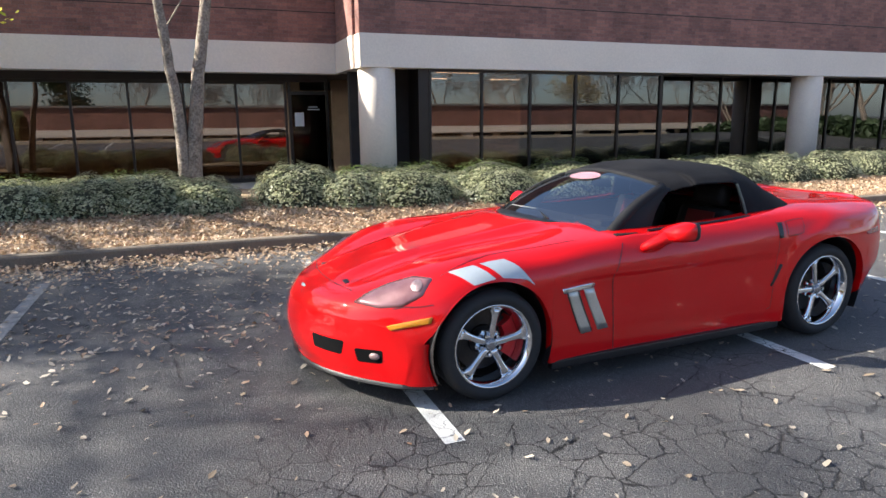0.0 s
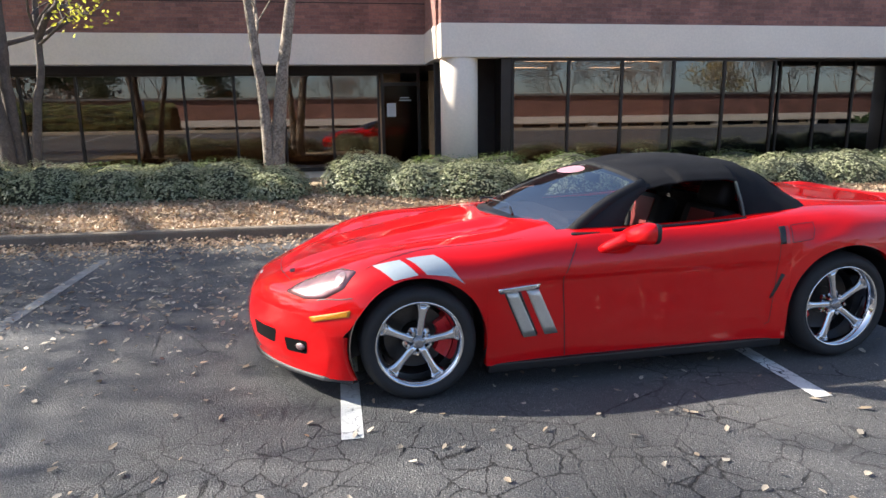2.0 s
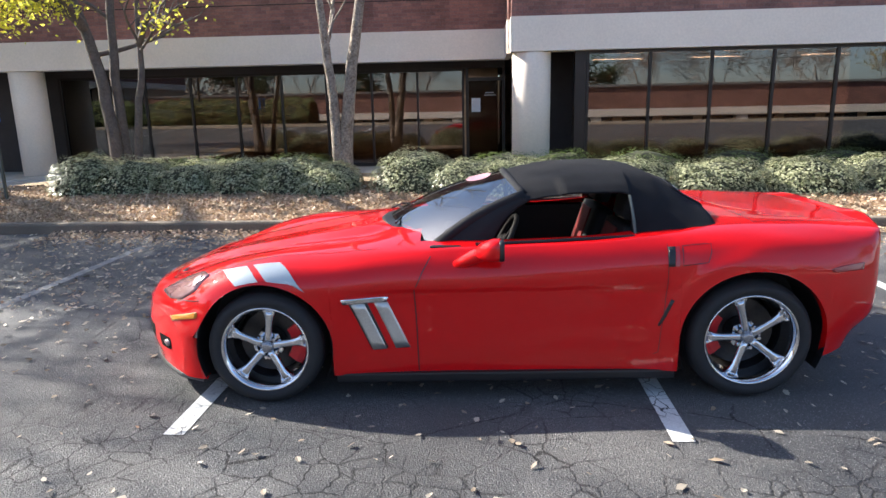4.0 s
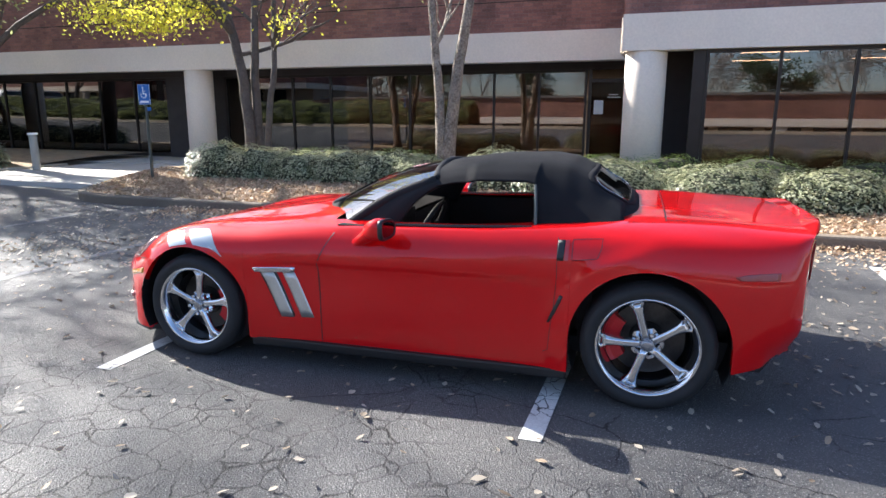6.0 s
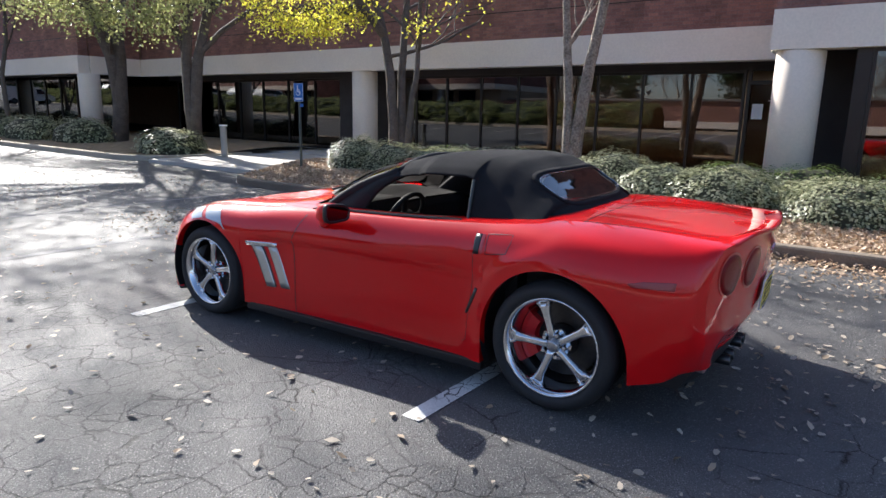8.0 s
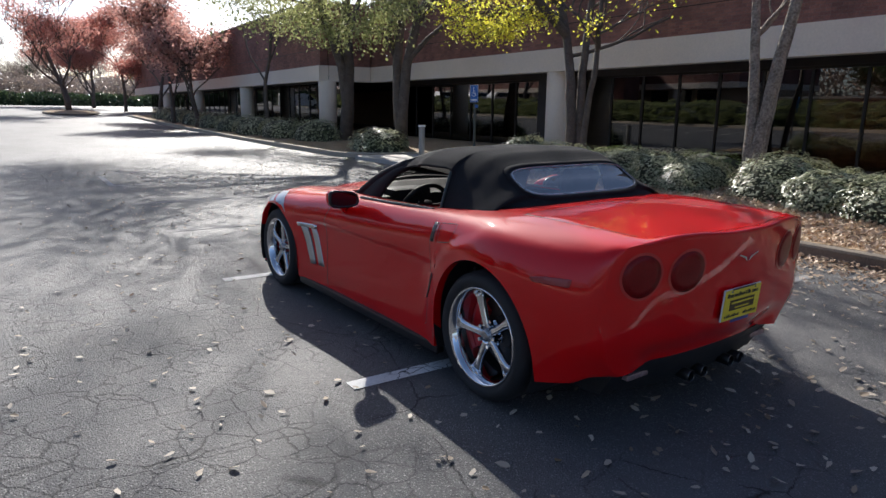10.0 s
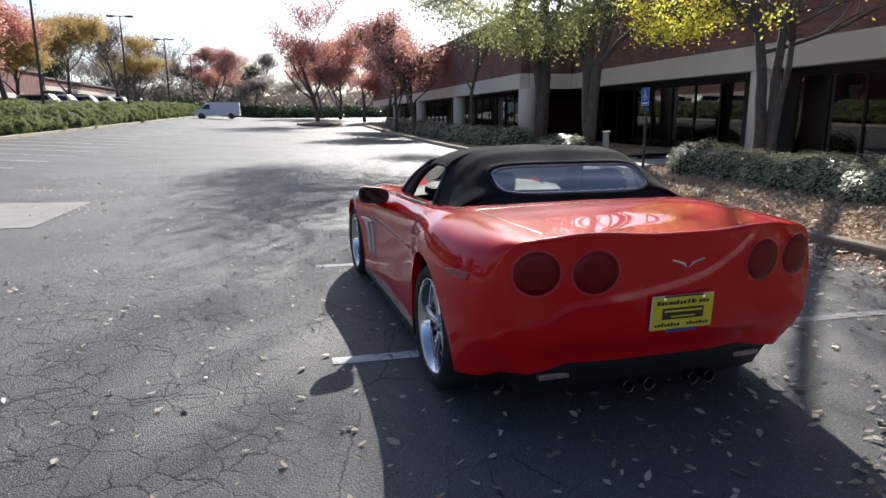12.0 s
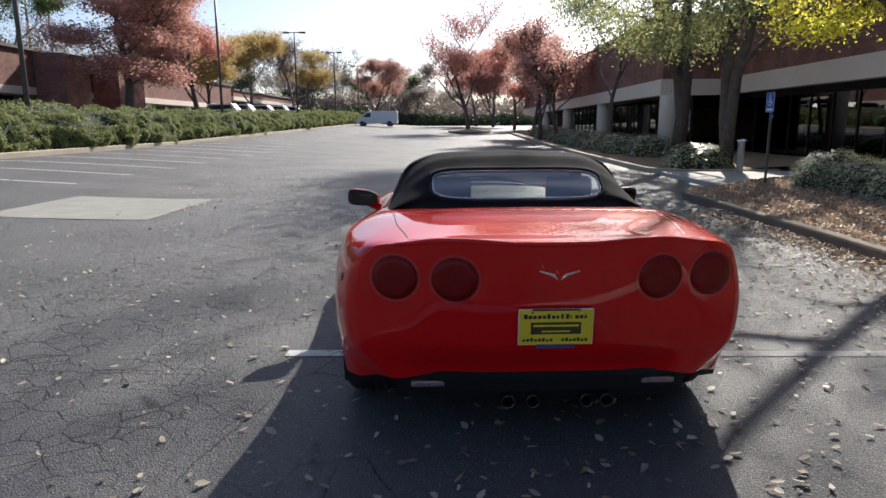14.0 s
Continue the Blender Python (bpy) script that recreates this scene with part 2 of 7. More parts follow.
def crackle(m, scale, width, dark):
    """Dark hair cracks through a painted surface."""
    nt, b = nodes_of(m)
    src = b.inputs["Base Color"].links[0].from_socket
    tc = nt.nodes.new("ShaderNodeTexCoord")
    wn = nt.nodes.new("ShaderNodeTexNoise")
    wn.inputs["Scale"].default_value, wn.inputs["Detail"].default_value = 6.0, 4.0
    nt.links.new(tc.outputs["Object"], wn.inputs["Vector"])
    va = nt.nodes.new("ShaderNodeVectorMath")
    va.operation = "MULTIPLY_ADD"
    va.inputs[1].default_value = (0.2, 0.2, 0.0)
    nt.links.new(wn.outputs["Color"], va.inputs[0])
    nt.links.new(tc.outputs["Object"], va.inputs[2])
    vo = nt.nodes.new("ShaderNodeTexVoronoi")
    vo.feature = "DISTANCE_TO_EDGE"
    vo.inputs["Scale"].default_value = scale
    nt.links.new(va.outputs[0], vo.inputs["Vector"])
    mr = nt.nodes.new("ShaderNodeMapRange")
    mr.inputs["From Min"].default_value, mr.inputs["From Max"].default_value = width * 0.3, width
    mr.inputs["To Min"].default_value, mr.inputs["To Max"].default_value = 1.0, 0.0
    nt.links.new(vo.outputs["Distance"], mr.inputs["Value"])
    zn = nt.nodes.new("ShaderNodeTexNoise")
    zn.inputs["Scale"].default_value = 1.3
    nt.links.new(tc.outputs["Object"], zn.inputs["Vector"])
    zr = nt.nodes.new("ShaderNodeMapRange")
    zr.inputs["From Min"].default_value, zr.inputs["From Max"].default_value = 0.46, 0.56
    nt.links.new(zn.outputs["Fac"], zr.inputs["Value"])
    mu = nt.nodes.new("ShaderNodeMath")
    mu.operation = "MULTIPLY"
    nt.links.new(mr.outputs[0], mu.inputs[0])
    nt.links.new(zr.outputs[0], mu.inputs[1])
    mx = nt.nodes.new("ShaderNodeMix")
    mx.data_type = "RGBA"
    mx.inputs["B"].default_value = (*dark, 1)
    nt.links.new(src, mx.inputs["A"])
    nt.links.new(mu.outputs[0], mx.inputs["Factor"])
    nt.links.new(mx.outputs["Result"], b.inputs["Base Color"])


crackle(PAINT_LINE, 9.0, 0.035, (0.05, 0.05, 0.05))
crackle(WORN_LINE, 9.0, 0.05, (0.06, 0.06, 0.06))
MULCH = mat("mulch_soil", (0.46, 0.34, 0.21), rough=0.95, hue2=(0.16, 0.105, 0.06), scale=5.0, fine=45.0, bump=0.8, dist=0.03)
LITTER = leaf_mat("fallen_leaf", (0.30, 0.185, 0.11), (0.68, 0.52, 0.36), 0.2, 0.6)
LITTER_PALE = leaf_mat("pale_leaf", (0.60, 0.53, 0.42), (0.27, 0.20, 0.13), 0.15, 0.6)
BARK = mat("bark", (0.40, 0.33, 0.27), rough=0.95, hue2=(0.11, 0.085, 0.065), scale=7.0, fine=28.0, bump=1.0, dist=0.03)
BARK_DARK = mat("dark_bark", (0.12, 0.095, 0.08), rough=0.95, vary=0.4, scale=5.0, fine=30.0, bump=0.8, dist=0.02)
HEDGE_LEAF = leaf_mat("hedge_leaf", (0.095, 0.12, 0.045), (0.56, 0.56, 0.36), 0.35, 0.32)
# dark tone that stands for the unlit depth of the long hedge
LONG_CORE = mat("juniper_inner_shade", (0.035, 0.045, 0.022), rough=0.95, vary=0.5, scale=1.2, fine=12.0, bump=1.0, dist=0.1)
# near-black tone that puts the shade inside the shrubs into the colour
HEDGE_CORE = mat("hedge_inner_shade", (0.045, 0.048, 0.028), rough=0.95, vary=0.4)
GREEN_LEAF = leaf_mat("green_leaf", (0.06, 0.10, 0.025), (0.16, 0.20, 0.06), 0.4)
YELLOW_LEAF = leaf_mat("yellow_leaf", (0.85, 0.74, 0.08), (0.66, 0.66, 0.10), 0.7)
OLIVE_LEAF = leaf_mat("olive_leaf", (0.27, 0.30, 0.11), (0.46, 0.46, 0.20), 0.55)
# red and rust autumn tones, paled to put distant haze into the colour
RED_LEAF = leaf_mat("hazy_red_leaf", (0.54, 0.20, 0.16), (0.66, 0.38, 0.31), 0.55, 0.7)
RUST_LEAF = leaf_mat("hazy_rust_leaf", (0.46, 0.22, 0.18), (0.58, 0.37, 0.31), 0.62, 0.7)
GOLD_LEAF = leaf_mat("gold_leaf", (0.58, 0.42, 0.12), (0.48, 0.36, 0.19), 0.5, 0.7)
GREY_TWIG = leaf_mat("bare_twig", (0.26, 0.21, 0.18), (0.36, 0.29, 0.25), 0.3)
PINE_LEAF = leaf_mat("pine_needles", (0.04, 0.07, 0.03), (0.09, 0.13, 0.06), 0.3)
LAMP_METAL = mat("bronze_pole", (0.10, 0.085, 0.075), rough=0.5, metal=0.5, vary=0.15, bump=0.0)
SIGN_BLUE = mat("sign_blue", (0.02, 0.13, 0.42), rough=0.4, vary=0.1, bump=0.0)
SIGN_WHITE = mat("sign_white", (0.8, 0.8, 0.8), rough=0.4, vary=0.05, bump=0.0)
GALV = mat("galvanised_steel", (0.10, 0.11, 0.10), rough=0.5, metal=0.6, vary=0.2, bump=0.0)
VAN_WHITE = mat("white_van_paint", (0.72, 0.73, 0.74), rough=0.3, vary=0.04, bump=0.0, coat=0.5)
DARK_GLASS = mat("dark_van_glass", (0.02, 0.025, 0.03), rough=0.05, vary=0.1, bump=0.0)
RUBBER = mat("tyre_rubber", (0.018, 0.018, 0.019), rough=0.75, vary=0.25, scale=12.0, fine=140.0, bump=0.25, dist=0.002)
BLACK = mat("black_plastic", (0.015, 0.015, 0.016), rough=0.5, vary=0.2, bump=0.05, dist=0.002)


# ---- mesh helpers ----
def mesh_ob(name, bm, material, parent=None, label="", smooth=False):
    me = bpy.data.meshes.new(name)
    bmesh.ops.recalc_face_normals(bm, faces=bm.faces[:])
    bm.to_mesh(me)
    bm.free()
    for m in material if isinstance(material, (list, tuple)) else [material]:
        me.materials.append(m)
    if smooth:
        me.shade_smooth()
    ob = new(name, me)
    if parent is not None:
        ob.parent = parent
    if label:
        ob["label"] = label
    return ob


def part(name, bm, material, parent, label="", smooth=False):
    return mesh_ob(name, bm, material, parent, label, smooth)


def thing(name, label, category, m=None, group="", kind=""):
    ob = tagged(new(name), label, category, group, kind)
    if m is not None:
        ob.matrix_basis = m
    return ob


def box(bm, x0, x1, y0, y1, z0, z1, bevel=0.0, m=None):
    made = bmesh.ops.create_cube(bm, size=1.0, matrix=Matrix.Translation(((x0 + x1) / 2, (y0 + y1) / 2, (z0 + z1) / 2)) @ Matrix.Diagonal((x1 - x0, y1 - y0, z1 - z0, 1)))
    vs = made["verts"]
    if bevel > 0:
        es = list({e for v in vs for e in v.link_edges})
        out = bmesh.ops.bevel(bm, geom=es, offset=bevel, segments=2, affect="EDGES", profile=0.7)
        vs = list({v for f in out["faces"] for v in f.verts} | {v for v in vs if v.is_valid})
    if m is not None:
        bmesh.ops.transform(bm, matrix=m, verts=[v for v in vs if v.is_valid])
    return vs


def box_bm(*a, **k):
    bm = bmesh.new()
    box(bm, *a, **k)
    return bm


def tube(bm, pts, radii, n=8, cap=True):
    """A round tapered tube along points."""
    rings = []
    pts = [Vector(p) for p in pts]
    side = None
    for i, p in enumerate(pts):
        d = (pts[min(i + 1, len(pts) - 1)] - pts[max(i - 1, 0)]).normalized()
        ref = Vector((0, 0, 1)) if abs(d.z) < 0.9 else Vector((1, 0, 0))
        side = ref.cross(d).normalized() if side is None else (side - d * side.dot(d)).normalized()
        up = d.cross(side)
        r = radii[i] if isinstance(radii, (list, tuple)) else radii
        rings.append([bm.verts.new(p + (side * math.cos(a) + up * math.sin(a)) * r) for a in (2 * math.pi * k / n for k in range(n))])
    for a, b in zip(rings, rings[1:]):
        for k in range(n):
            bm.faces.new((a[k], a[(k + 1) % n], b[(k + 1) % n], b[k]))
    if cap:
        bm.faces.new(list(reversed(rings[0])))
        bm.faces.new(rings[-1])
    return rings


def lathe(bm, profile, n=48, axis="y", start=0.0, m=None):
    """Turn (radius, offset) pairs round an axis."""
    rings = []
    for r, h in profile:
        ring = []
        for k in range(n):
            a = start + 2 * math.pi * k / n
            c, s = r * math.cos(a), r * math.sin(a)
            co = Vector((c, h, s)) if axis == "y" else Vector((c, s, h))
            ring.append(bm.verts.new(m @ co if m is not None else co))
        rings.append(ring)
    for a, b in zip(rings, rings[1:]):
        for k in range(n):
            bm.faces.new((a[k], a[(k + 1) % n], b[(k + 1) % n], b[k]))
    return rings


def grid_faces(bm, rows, close=False):
    for a, b in zip(rows, rows[1:]):
        for k in range(len(a) - 1 + close):
            q = [a[k], a[(k + 1) % len(a)], b[(k + 1) % len(a)], b[k]]
            u = []
            for v in q:
                if v not in u:
                    u.append(v)
            if len(u) > 2:
                try:
                    bm.faces.new(u)
                except ValueError:
                    pass


def smoothstep(t):
    t = max(0.0, min(1.0, t))
    return t * t * (3 - 2 * t)


def ground_z(x, y):
    """The lot is level by the building and climbs gently away from it, with a bank behind the hedge."""
    return 1.3 * smoothstep((-x - 15) / 95) + 0.4 * smoothstep((-y - 5) / 10) - 2.2 * smoothstep((-y - 16) / 13) * smoothstep((x + 30) / 22) + 0.95 * smoothstep((-y - 17) / 5) * smoothstep((-x - 36) / 20)


def leaves_mesh(name, spots, size, material, parent=None, seed=1, up=0.0, kind_verts=4, label=""):
    """Many small leaves at spots (x, y, z[, scale]); up: how flat they lie."""
    rng = np.random.default_rng(seed)
    n = len(spots)
    sp = np.asarray(spots, float)
    nrm = rng.normal(size=(n, 3))
    nrm[:, 2] = np.abs(nrm[:, 2]) + up
    nrm /= np.linalg.norm(nrm, axis=1, keepdims=True)
    ref = rng.normal(size=(n, 3))
    u = np.cross(nrm, ref)
    u /= np.linalg.norm(u, axis=1, keepdims=True)
    v = np.cross(nrm, u)
    s = size * (0.6 + 0.8 * rng.random(n))[:, None]
    if sp.shape[1] > 3:
        s = s * sp[:, 3:4]
    p = sp[:, :3]
    bend = nrm * s * 0.18
    if kind_verts == 6:
        # a curled dry leaf with an uneven outline
        plan = np.array([(-1.0, 0.0), (-0.40, 0.50), (0.40, 0.46), (1.05, 0.0), (0.42, -0.50), (-0.42, -0.44)])
        jit = plan[None] * (0.72 + 0.56 * rng.random((n, 6, 1))) + rng.normal(size=(n, 6, 2)) * 0.07
        curl = (0.10 + 0.5 * rng.random((n, 1))) * (jit[:, :, 1] ** 2 * 1.6 + 0.25 * jit[:, :, 0] ** 2)
        pts6 = p[:, None] + u[:, None] * (jit[:, :, :1] * s[:, None]) + v[:, None] * (jit[:, :, 1:] * s[:, None]) + nrm[:, None] * (curl[:, :, None] * s[:, None])
        me = bpy.data.meshes.new(name)
        me.from_pydata(pts6.reshape(-1, 3).tolist(), [], [f for i in range(n) for f in ((6 * i, 6 * i + 1, 6 * i + 2, 6 * i + 3), (6 * i, 6 * i + 3, 6 * i + 4, 6 * i + 5))])
        me.materials.append(material)
        return new(name, me)
    quad = np.stack([p - u * s, p - v * s * 0.55 - bend * 0.5, p + u * s, p + v * s * 0.55 - bend * 0.5], axis=1)
    me = bpy.data.meshes.new(name)
    me.from_pydata(quad.reshape(-1, 3).tolist(), [], [(4 * i, 4 * i + 1, 4 * i + 2, 4 * i + 3) for i in range(n)])
    me.materials.append(material)
    ob = new(name, me)
    if parent is not None:
        ob.parent = parent
    if label:
        ob["label"] = label
    return ob


# ---- ground ----
def build_ground():
    bm = bmesh.new()
    xs = [-2500, -1200, -600, -350, -220] + list(np.linspace(-160, 40, 101)) + [80, 200, 600, 2500]
    ys = [-2500, -900, -300, -120, -70] + list(np.linspace(-46, 30, 39)) + [60, 150, 500, 2500]
    rows = [[bm.verts.new((x, y, ground_z(x, y))) for y in ys] for x in xs]
    grid_faces(bm, rows)
    ob = mesh_ob("ground", bm, ASPHALT, smooth=True)
    tagged(ob, "grey cracked asphalt of a sunlit parking lot", "ground", kind="structure")


build_ground()


def on_ground_strip(bm, x0, x1, y0, y1, h=0.004, nx=1, ny=1):
    rows = []
    for i in range(nx + 1):
        x = x0 + (x1 - x0) * i / nx
        rows.append([bm.verts.new((x, y0 + (y1 - y0) * j / ny, ground_z(x, y0 + (y1 - y0) * j / ny) + h)) for j in range(ny + 1)])
    grid_faces(bm, rows)


FAINT_LINE = mat("faint_line_paint", (0.34, 0.33, 0.32), rough=0.85, hue2=(0.13, 0.13, 0.13), scale=9.0, fine=60.0, bump=0.3)


def build_lines():
    for x in (-6.88, -4.28, -1.68, 0.90, 3.42, 6.0, 8.6):
        bm = bmesh.new()
        on_ground_strip(bm, x - 0.055, x + 0.055, -1.35, 1.0 if x in (-1.68, 0.90) else 3.2, 0.004, 1, 12)
        tagged(mesh_ob("stall_line", bm, FAINT_LINE if x < -3 else PAINT_LINE), "white painted parking stall line on asphalt, worn and chipped", "stall line", "stall lines by the building")
    for x in (-1.68, 0.90):
        bm = bmesh.new()
        on_ground_strip(bm, x - 0.05, x + 0.05, 1.02, 3.3, 0.004, 1, 8)
        tagged(mesh_ob("stall_line", bm, FAINT_LINE), "nearly worn away white stall line under leaves", "stall line", "stall lines by the building")
    for x in (-9.55, -12.1):
        bm = bmesh.new()
        on_ground_strip(bm, x - 0.05, x + 0.05, -1.35, 3.0, 0.004, 1, 8)
        tagged(mesh_ob("stall_line", bm, WORN_LINE), "white painted parking stall line, worn and faded", "stall line", "stall lines by the building")
    bm = bmesh.new()
    on_ground_strip(bm, -11.5, -9.6, -1.40, -1.30, 0.005, 4, 1)
    tagged(mesh_ob("stall_line", bm, WORN_LINE), "worn white line closing an accessible parking stall", "stall line", "stall lines by the building")
    for i in range(33):
        x = -7.15 - 2.66 * i
        bm = bmesh.new()
        on_ground_strip(bm, x - 0.055, x + 0.055, -14.6, -8.85, 0.008, 1, 6)
        tagged(mesh_ob("stall_line", bm, PAINT_LINE), "thin white parking stall line beside the hedge", "stall line", "stall lines along the hedge")
    bm = bmesh.new()
    on_ground_strip(bm, -7.75, -4.95, -7.6, -4.95, 0.014, 6, 6)
    pm = mat("patch_asphalt", (0.25, 0.24, 0.22), rough=0.9, vary=0.2, scale=2.0, fine=120.0, bump=0.4, dist=0.004)
    tagged(mesh_ob("asphalt_patch", bm, pm), "paler rectangular repair patch in the asphalt", "patch", kind="structure")


build_lines()


# ---- planting beds and kerbs ----
def curb_line(name, pts, label, width=0.15, height=0.15, material=None):
    """A kerb of rounded section along points in plan; pieces are cut by narrow joints."""
    bm = bmesh.new()
    prof = [(0, -0.05), (0, height - 0.03), (0.012, height - 0.008), (0.035, height), (width - 0.02, height), (width, height - 0.02), (width, -0.05)]
    path = [Vector((*p, 0)) for p in pts]
    rows = []
    for i, p in enumerate(path):
        d = (path[min(i + 1, len(path) - 1)] - path[max(i - 1, 0)]).normalized()
        nrm = Vector((-d.y, d.x, 0))
        z = ground_z(p.x, p.y)
        rows.append([bm.verts.new((p.x + nrm.x * o, p.y + nrm.y * o, z + h)) for o, h in prof])
    grid_faces(bm, rows)
    bm.faces.new(rows[0])
    bm.faces.new(list(reversed(rows[-1])))
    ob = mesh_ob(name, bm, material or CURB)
    tagged(ob, label, "kerb", kind="structure")
    return ob


def arc(cx, cy, r, a0, a1, n=8):
    return [(cx + r * math.cos(radians(a0 + (a1 - a0) * i / n)), cy + r * math.sin(radians(a0 + (a1 - a0) * i / n))) for i in range(n + 1)]


BED_EDGE = [(-8.9, 9.0), (-8.9, 7.0)] + arc(-7.4, 5.6, 1.5, 180, 270) + [(-6.0, 4.1), (-3.0, 4.08), (0.0, 4.05), (6.0, 4.02), (14.0, 4.0), (30.0, 4.0)]
curb_line("kerb", BED_EDGE, "weathered concrete kerb along the planting bed, darkened for its shaded face")


def bed_height(x, y):
    return 0.12 + 0.20 * smoothstep((y - 4.4) / 2.4) + 0.03 * noise.noise(Vector((x * 0.9, y * 0.9, 0)))


def build_bed():
    bm = bmesh.new()
    xs = [-8.8, -8.5, -8.0, -7.4] + list(np.linspace(-6.8, 30, 75))
    rows = []
    for x in xs:
        if x < -7.4:
            front = 5.6 - math.sqrt(max(0.0, 1.4 ** 2 - (x + 7.4) ** 2))
        else:
            front = 4.2
        rows.append([bm.verts.new((x, front + (8.75 - front) * j / 16, bed_height(x, front + (8.75 - front) * j / 16))) for j in range(17)])
    grid_faces(bm, rows)
    tagged(mesh_ob("planting_bed", bm, MULCH, smooth=True), "brown mulched planting bed strewn with dry leaves", "bed", kind="structure")


build_bed()


def build_walk():
    bm = bmesh.new()
    box(bm, -13.7, -8.95, 5.6, 12.2, -0.05, 0.10, 0.01)
    tagged(mesh_ob("pavement", bm, PAVE), "pale concrete walk to the building entrance", "pavement", kind="structure")
    bm = bmesh.new()
    box(bm, -23.0, 0.4, 10.0, 12.3, -0.05, 0.13)
    tagged(mesh_ob("pavement", bm, PAVE), "shaded concrete walk along the recessed facade", "pavement", kind="structure")


build_walk()

# far bed beyond the entrance drive, with its own kerb
FAR_EDGE = [(-58.0, 5.3), (-40.0, 5.4), (-25.0, 5.5)] + arc(-15.2, 6.9, 1.4, -90, 0, 6) + [(-13.8, 9.0)]
curb_line("kerb", FAR_EDGE, "concrete kerb of the far planting bed, paler colour for the sun on it", material=CURB_PALE)


def build_far_bed():
    bm = bmesh.new()
    rows = []
    for x in np.linspace(-58, -13.9, 36):
        front = 5.6 if x < -15.2 else 6.9 - math.sqrt(max(0, 1.3 ** 2 - (x + 15.2) ** 2))
        rows.append([bm.verts.new((x, front + (12 - front) * j / 6, ground_z(x, 6) + 0.12 + 0.15 * smoothstep(j / 4))) for j in range(7)])
    grid_faces(bm, rows)
    tagged(mesh_ob("planting_bed", bm, MULCH, smooth=True), "mulched bed along the far wing", "bed", kind="structure")


build_far_bed()


def build_island():
    ring = [(-66 + 5.0 * math.cos(a) * 1.3, 1.6 + 2.3 * math.sin(a)) for a in np.linspace(0, 2 * math.pi, 25)]
    ob = curb_line("kerb", ring, "low concrete kerb round a tree island")
    bm = bmesh.new()
    c = bm.verts.new((-66, 1.6, ground_z(-66, 1.6) + 0.3))
    vs = [bm.verts.new((x, y, ground_z(x, y) + 0.1)) for x, y in ring[:-1]]
    for i in range(len(vs)):
        bm.faces.new((c, vs[i], vs[(i + 1) % len(vs)]))
    tagged(mesh_ob("tree_island", bm, MULCH), "leaf-strewn tree island in the lot", "bed", kind="structure")


build_island()
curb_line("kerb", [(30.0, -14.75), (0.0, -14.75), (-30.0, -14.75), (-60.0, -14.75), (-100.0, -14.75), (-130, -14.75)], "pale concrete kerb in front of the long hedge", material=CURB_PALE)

# ---- building ----
Z_BAND0, Z_BAND1, Z_ROOF = 2.62, 3.27, 5.9


def wall_box(name, dims, material, label, category="wall"):
    return tagged(mesh_ob(name, box_bm(*dims), material), label, category, kind="structure")


def build_wing(name, x0, x1, y, depth=12.0):
    """One wing: pale concrete band and brick storey above it, flat roof."""
    wall_box("wall_" + name, (x0, x1, y + 0.06, y + 0.40, Z_BAND1, Z_ROOF), BRICK, "dark red brick upper wall")
    wall_box("band_" + name, (x0 - 0.02, x1 + 0.02, y, y + 0.42, Z_BAND0, Z_BAND1), CONCRETE, "pale painted concrete band under the brick", "band")
    wall_box("joint_" + name, (x0, x1, y + 0.056, y + 0.062, 3.925, 3.945), FRAME, "thin dark joint across the brick", "joint")
    wall_box("coping_" + name, (x0 - 0.03, x1 + 0.03, y + 0.02, y + 0.46, Z_ROOF, Z_ROOF + 0.12), FRAME, "dark metal roof coping", "coping")
    wall_box("roof_" + name, (x0, x1, y + 0.42, y + depth, Z_ROOF - 0.3, Z_ROOF - 0.1), ROOF, "flat gravel roof", "roof")
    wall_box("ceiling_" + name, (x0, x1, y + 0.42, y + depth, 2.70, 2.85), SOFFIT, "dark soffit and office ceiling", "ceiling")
    wall_box("floor_" + name, (x0, x1, y + 1.4, y + depth, 0.0, 0.14), CARPET, "dark office floor", "floor")
    wall_box("wall_back_" + name, (x0, x1, y + depth - 0.2, y + depth, 0.0, Z_ROOF), INSIDE, "plain inner office wall")


def build_return(name, x0, x1, y0, y1):
    """The short side wall where one wing stands forward of the next."""
    wall_box("wall_" + name, (x0, x1, y0, y1, Z_BAND1, Z_ROOF), BRICK, "dark red brick return wall")
    wall_box("band_" + name, (x0 - 0.03, x1 + 0.0, y0, y1, Z_BAND0, Z_BAND1), CONCRETE, "pale concrete band on the return wall", "band")


build_wing("right", 0.45, 40.0, 8.85)
build_wing("left", -23.2, 0.45, 10.9)
build_wing("far", -75.0, -23.2, 8.45)
build_return("return_right", 0.40, 0.75, 9.29, 10.88)
build_return("return_far", -23.5, -23.15, 8.89, 10.88)


def column(x, y, z0=0.05):
    bm = bmesh.new()
    lathe(bm, [(0.0, z0), (0.385, z0), (0.385, Z_BAND0 - 0.02), (0.375, Z_BAND0 - 0.004), (0.0, Z_BAND0 - 0.004)], 32, "z")
    bmesh.ops.remove_doubles(bm, verts=bm.verts[:], dist=0.0005)
    ob = mesh_ob("column", bm, CONCRETE, smooth=False)
    for f in ob.data.polygons:
        f.use_smooth = abs(f.normal.z) < 0.5
    ob.matrix_basis = pose(x, y, 0)
    return tagged(ob, "round pale concrete column under the band", "column", "columns of the building")


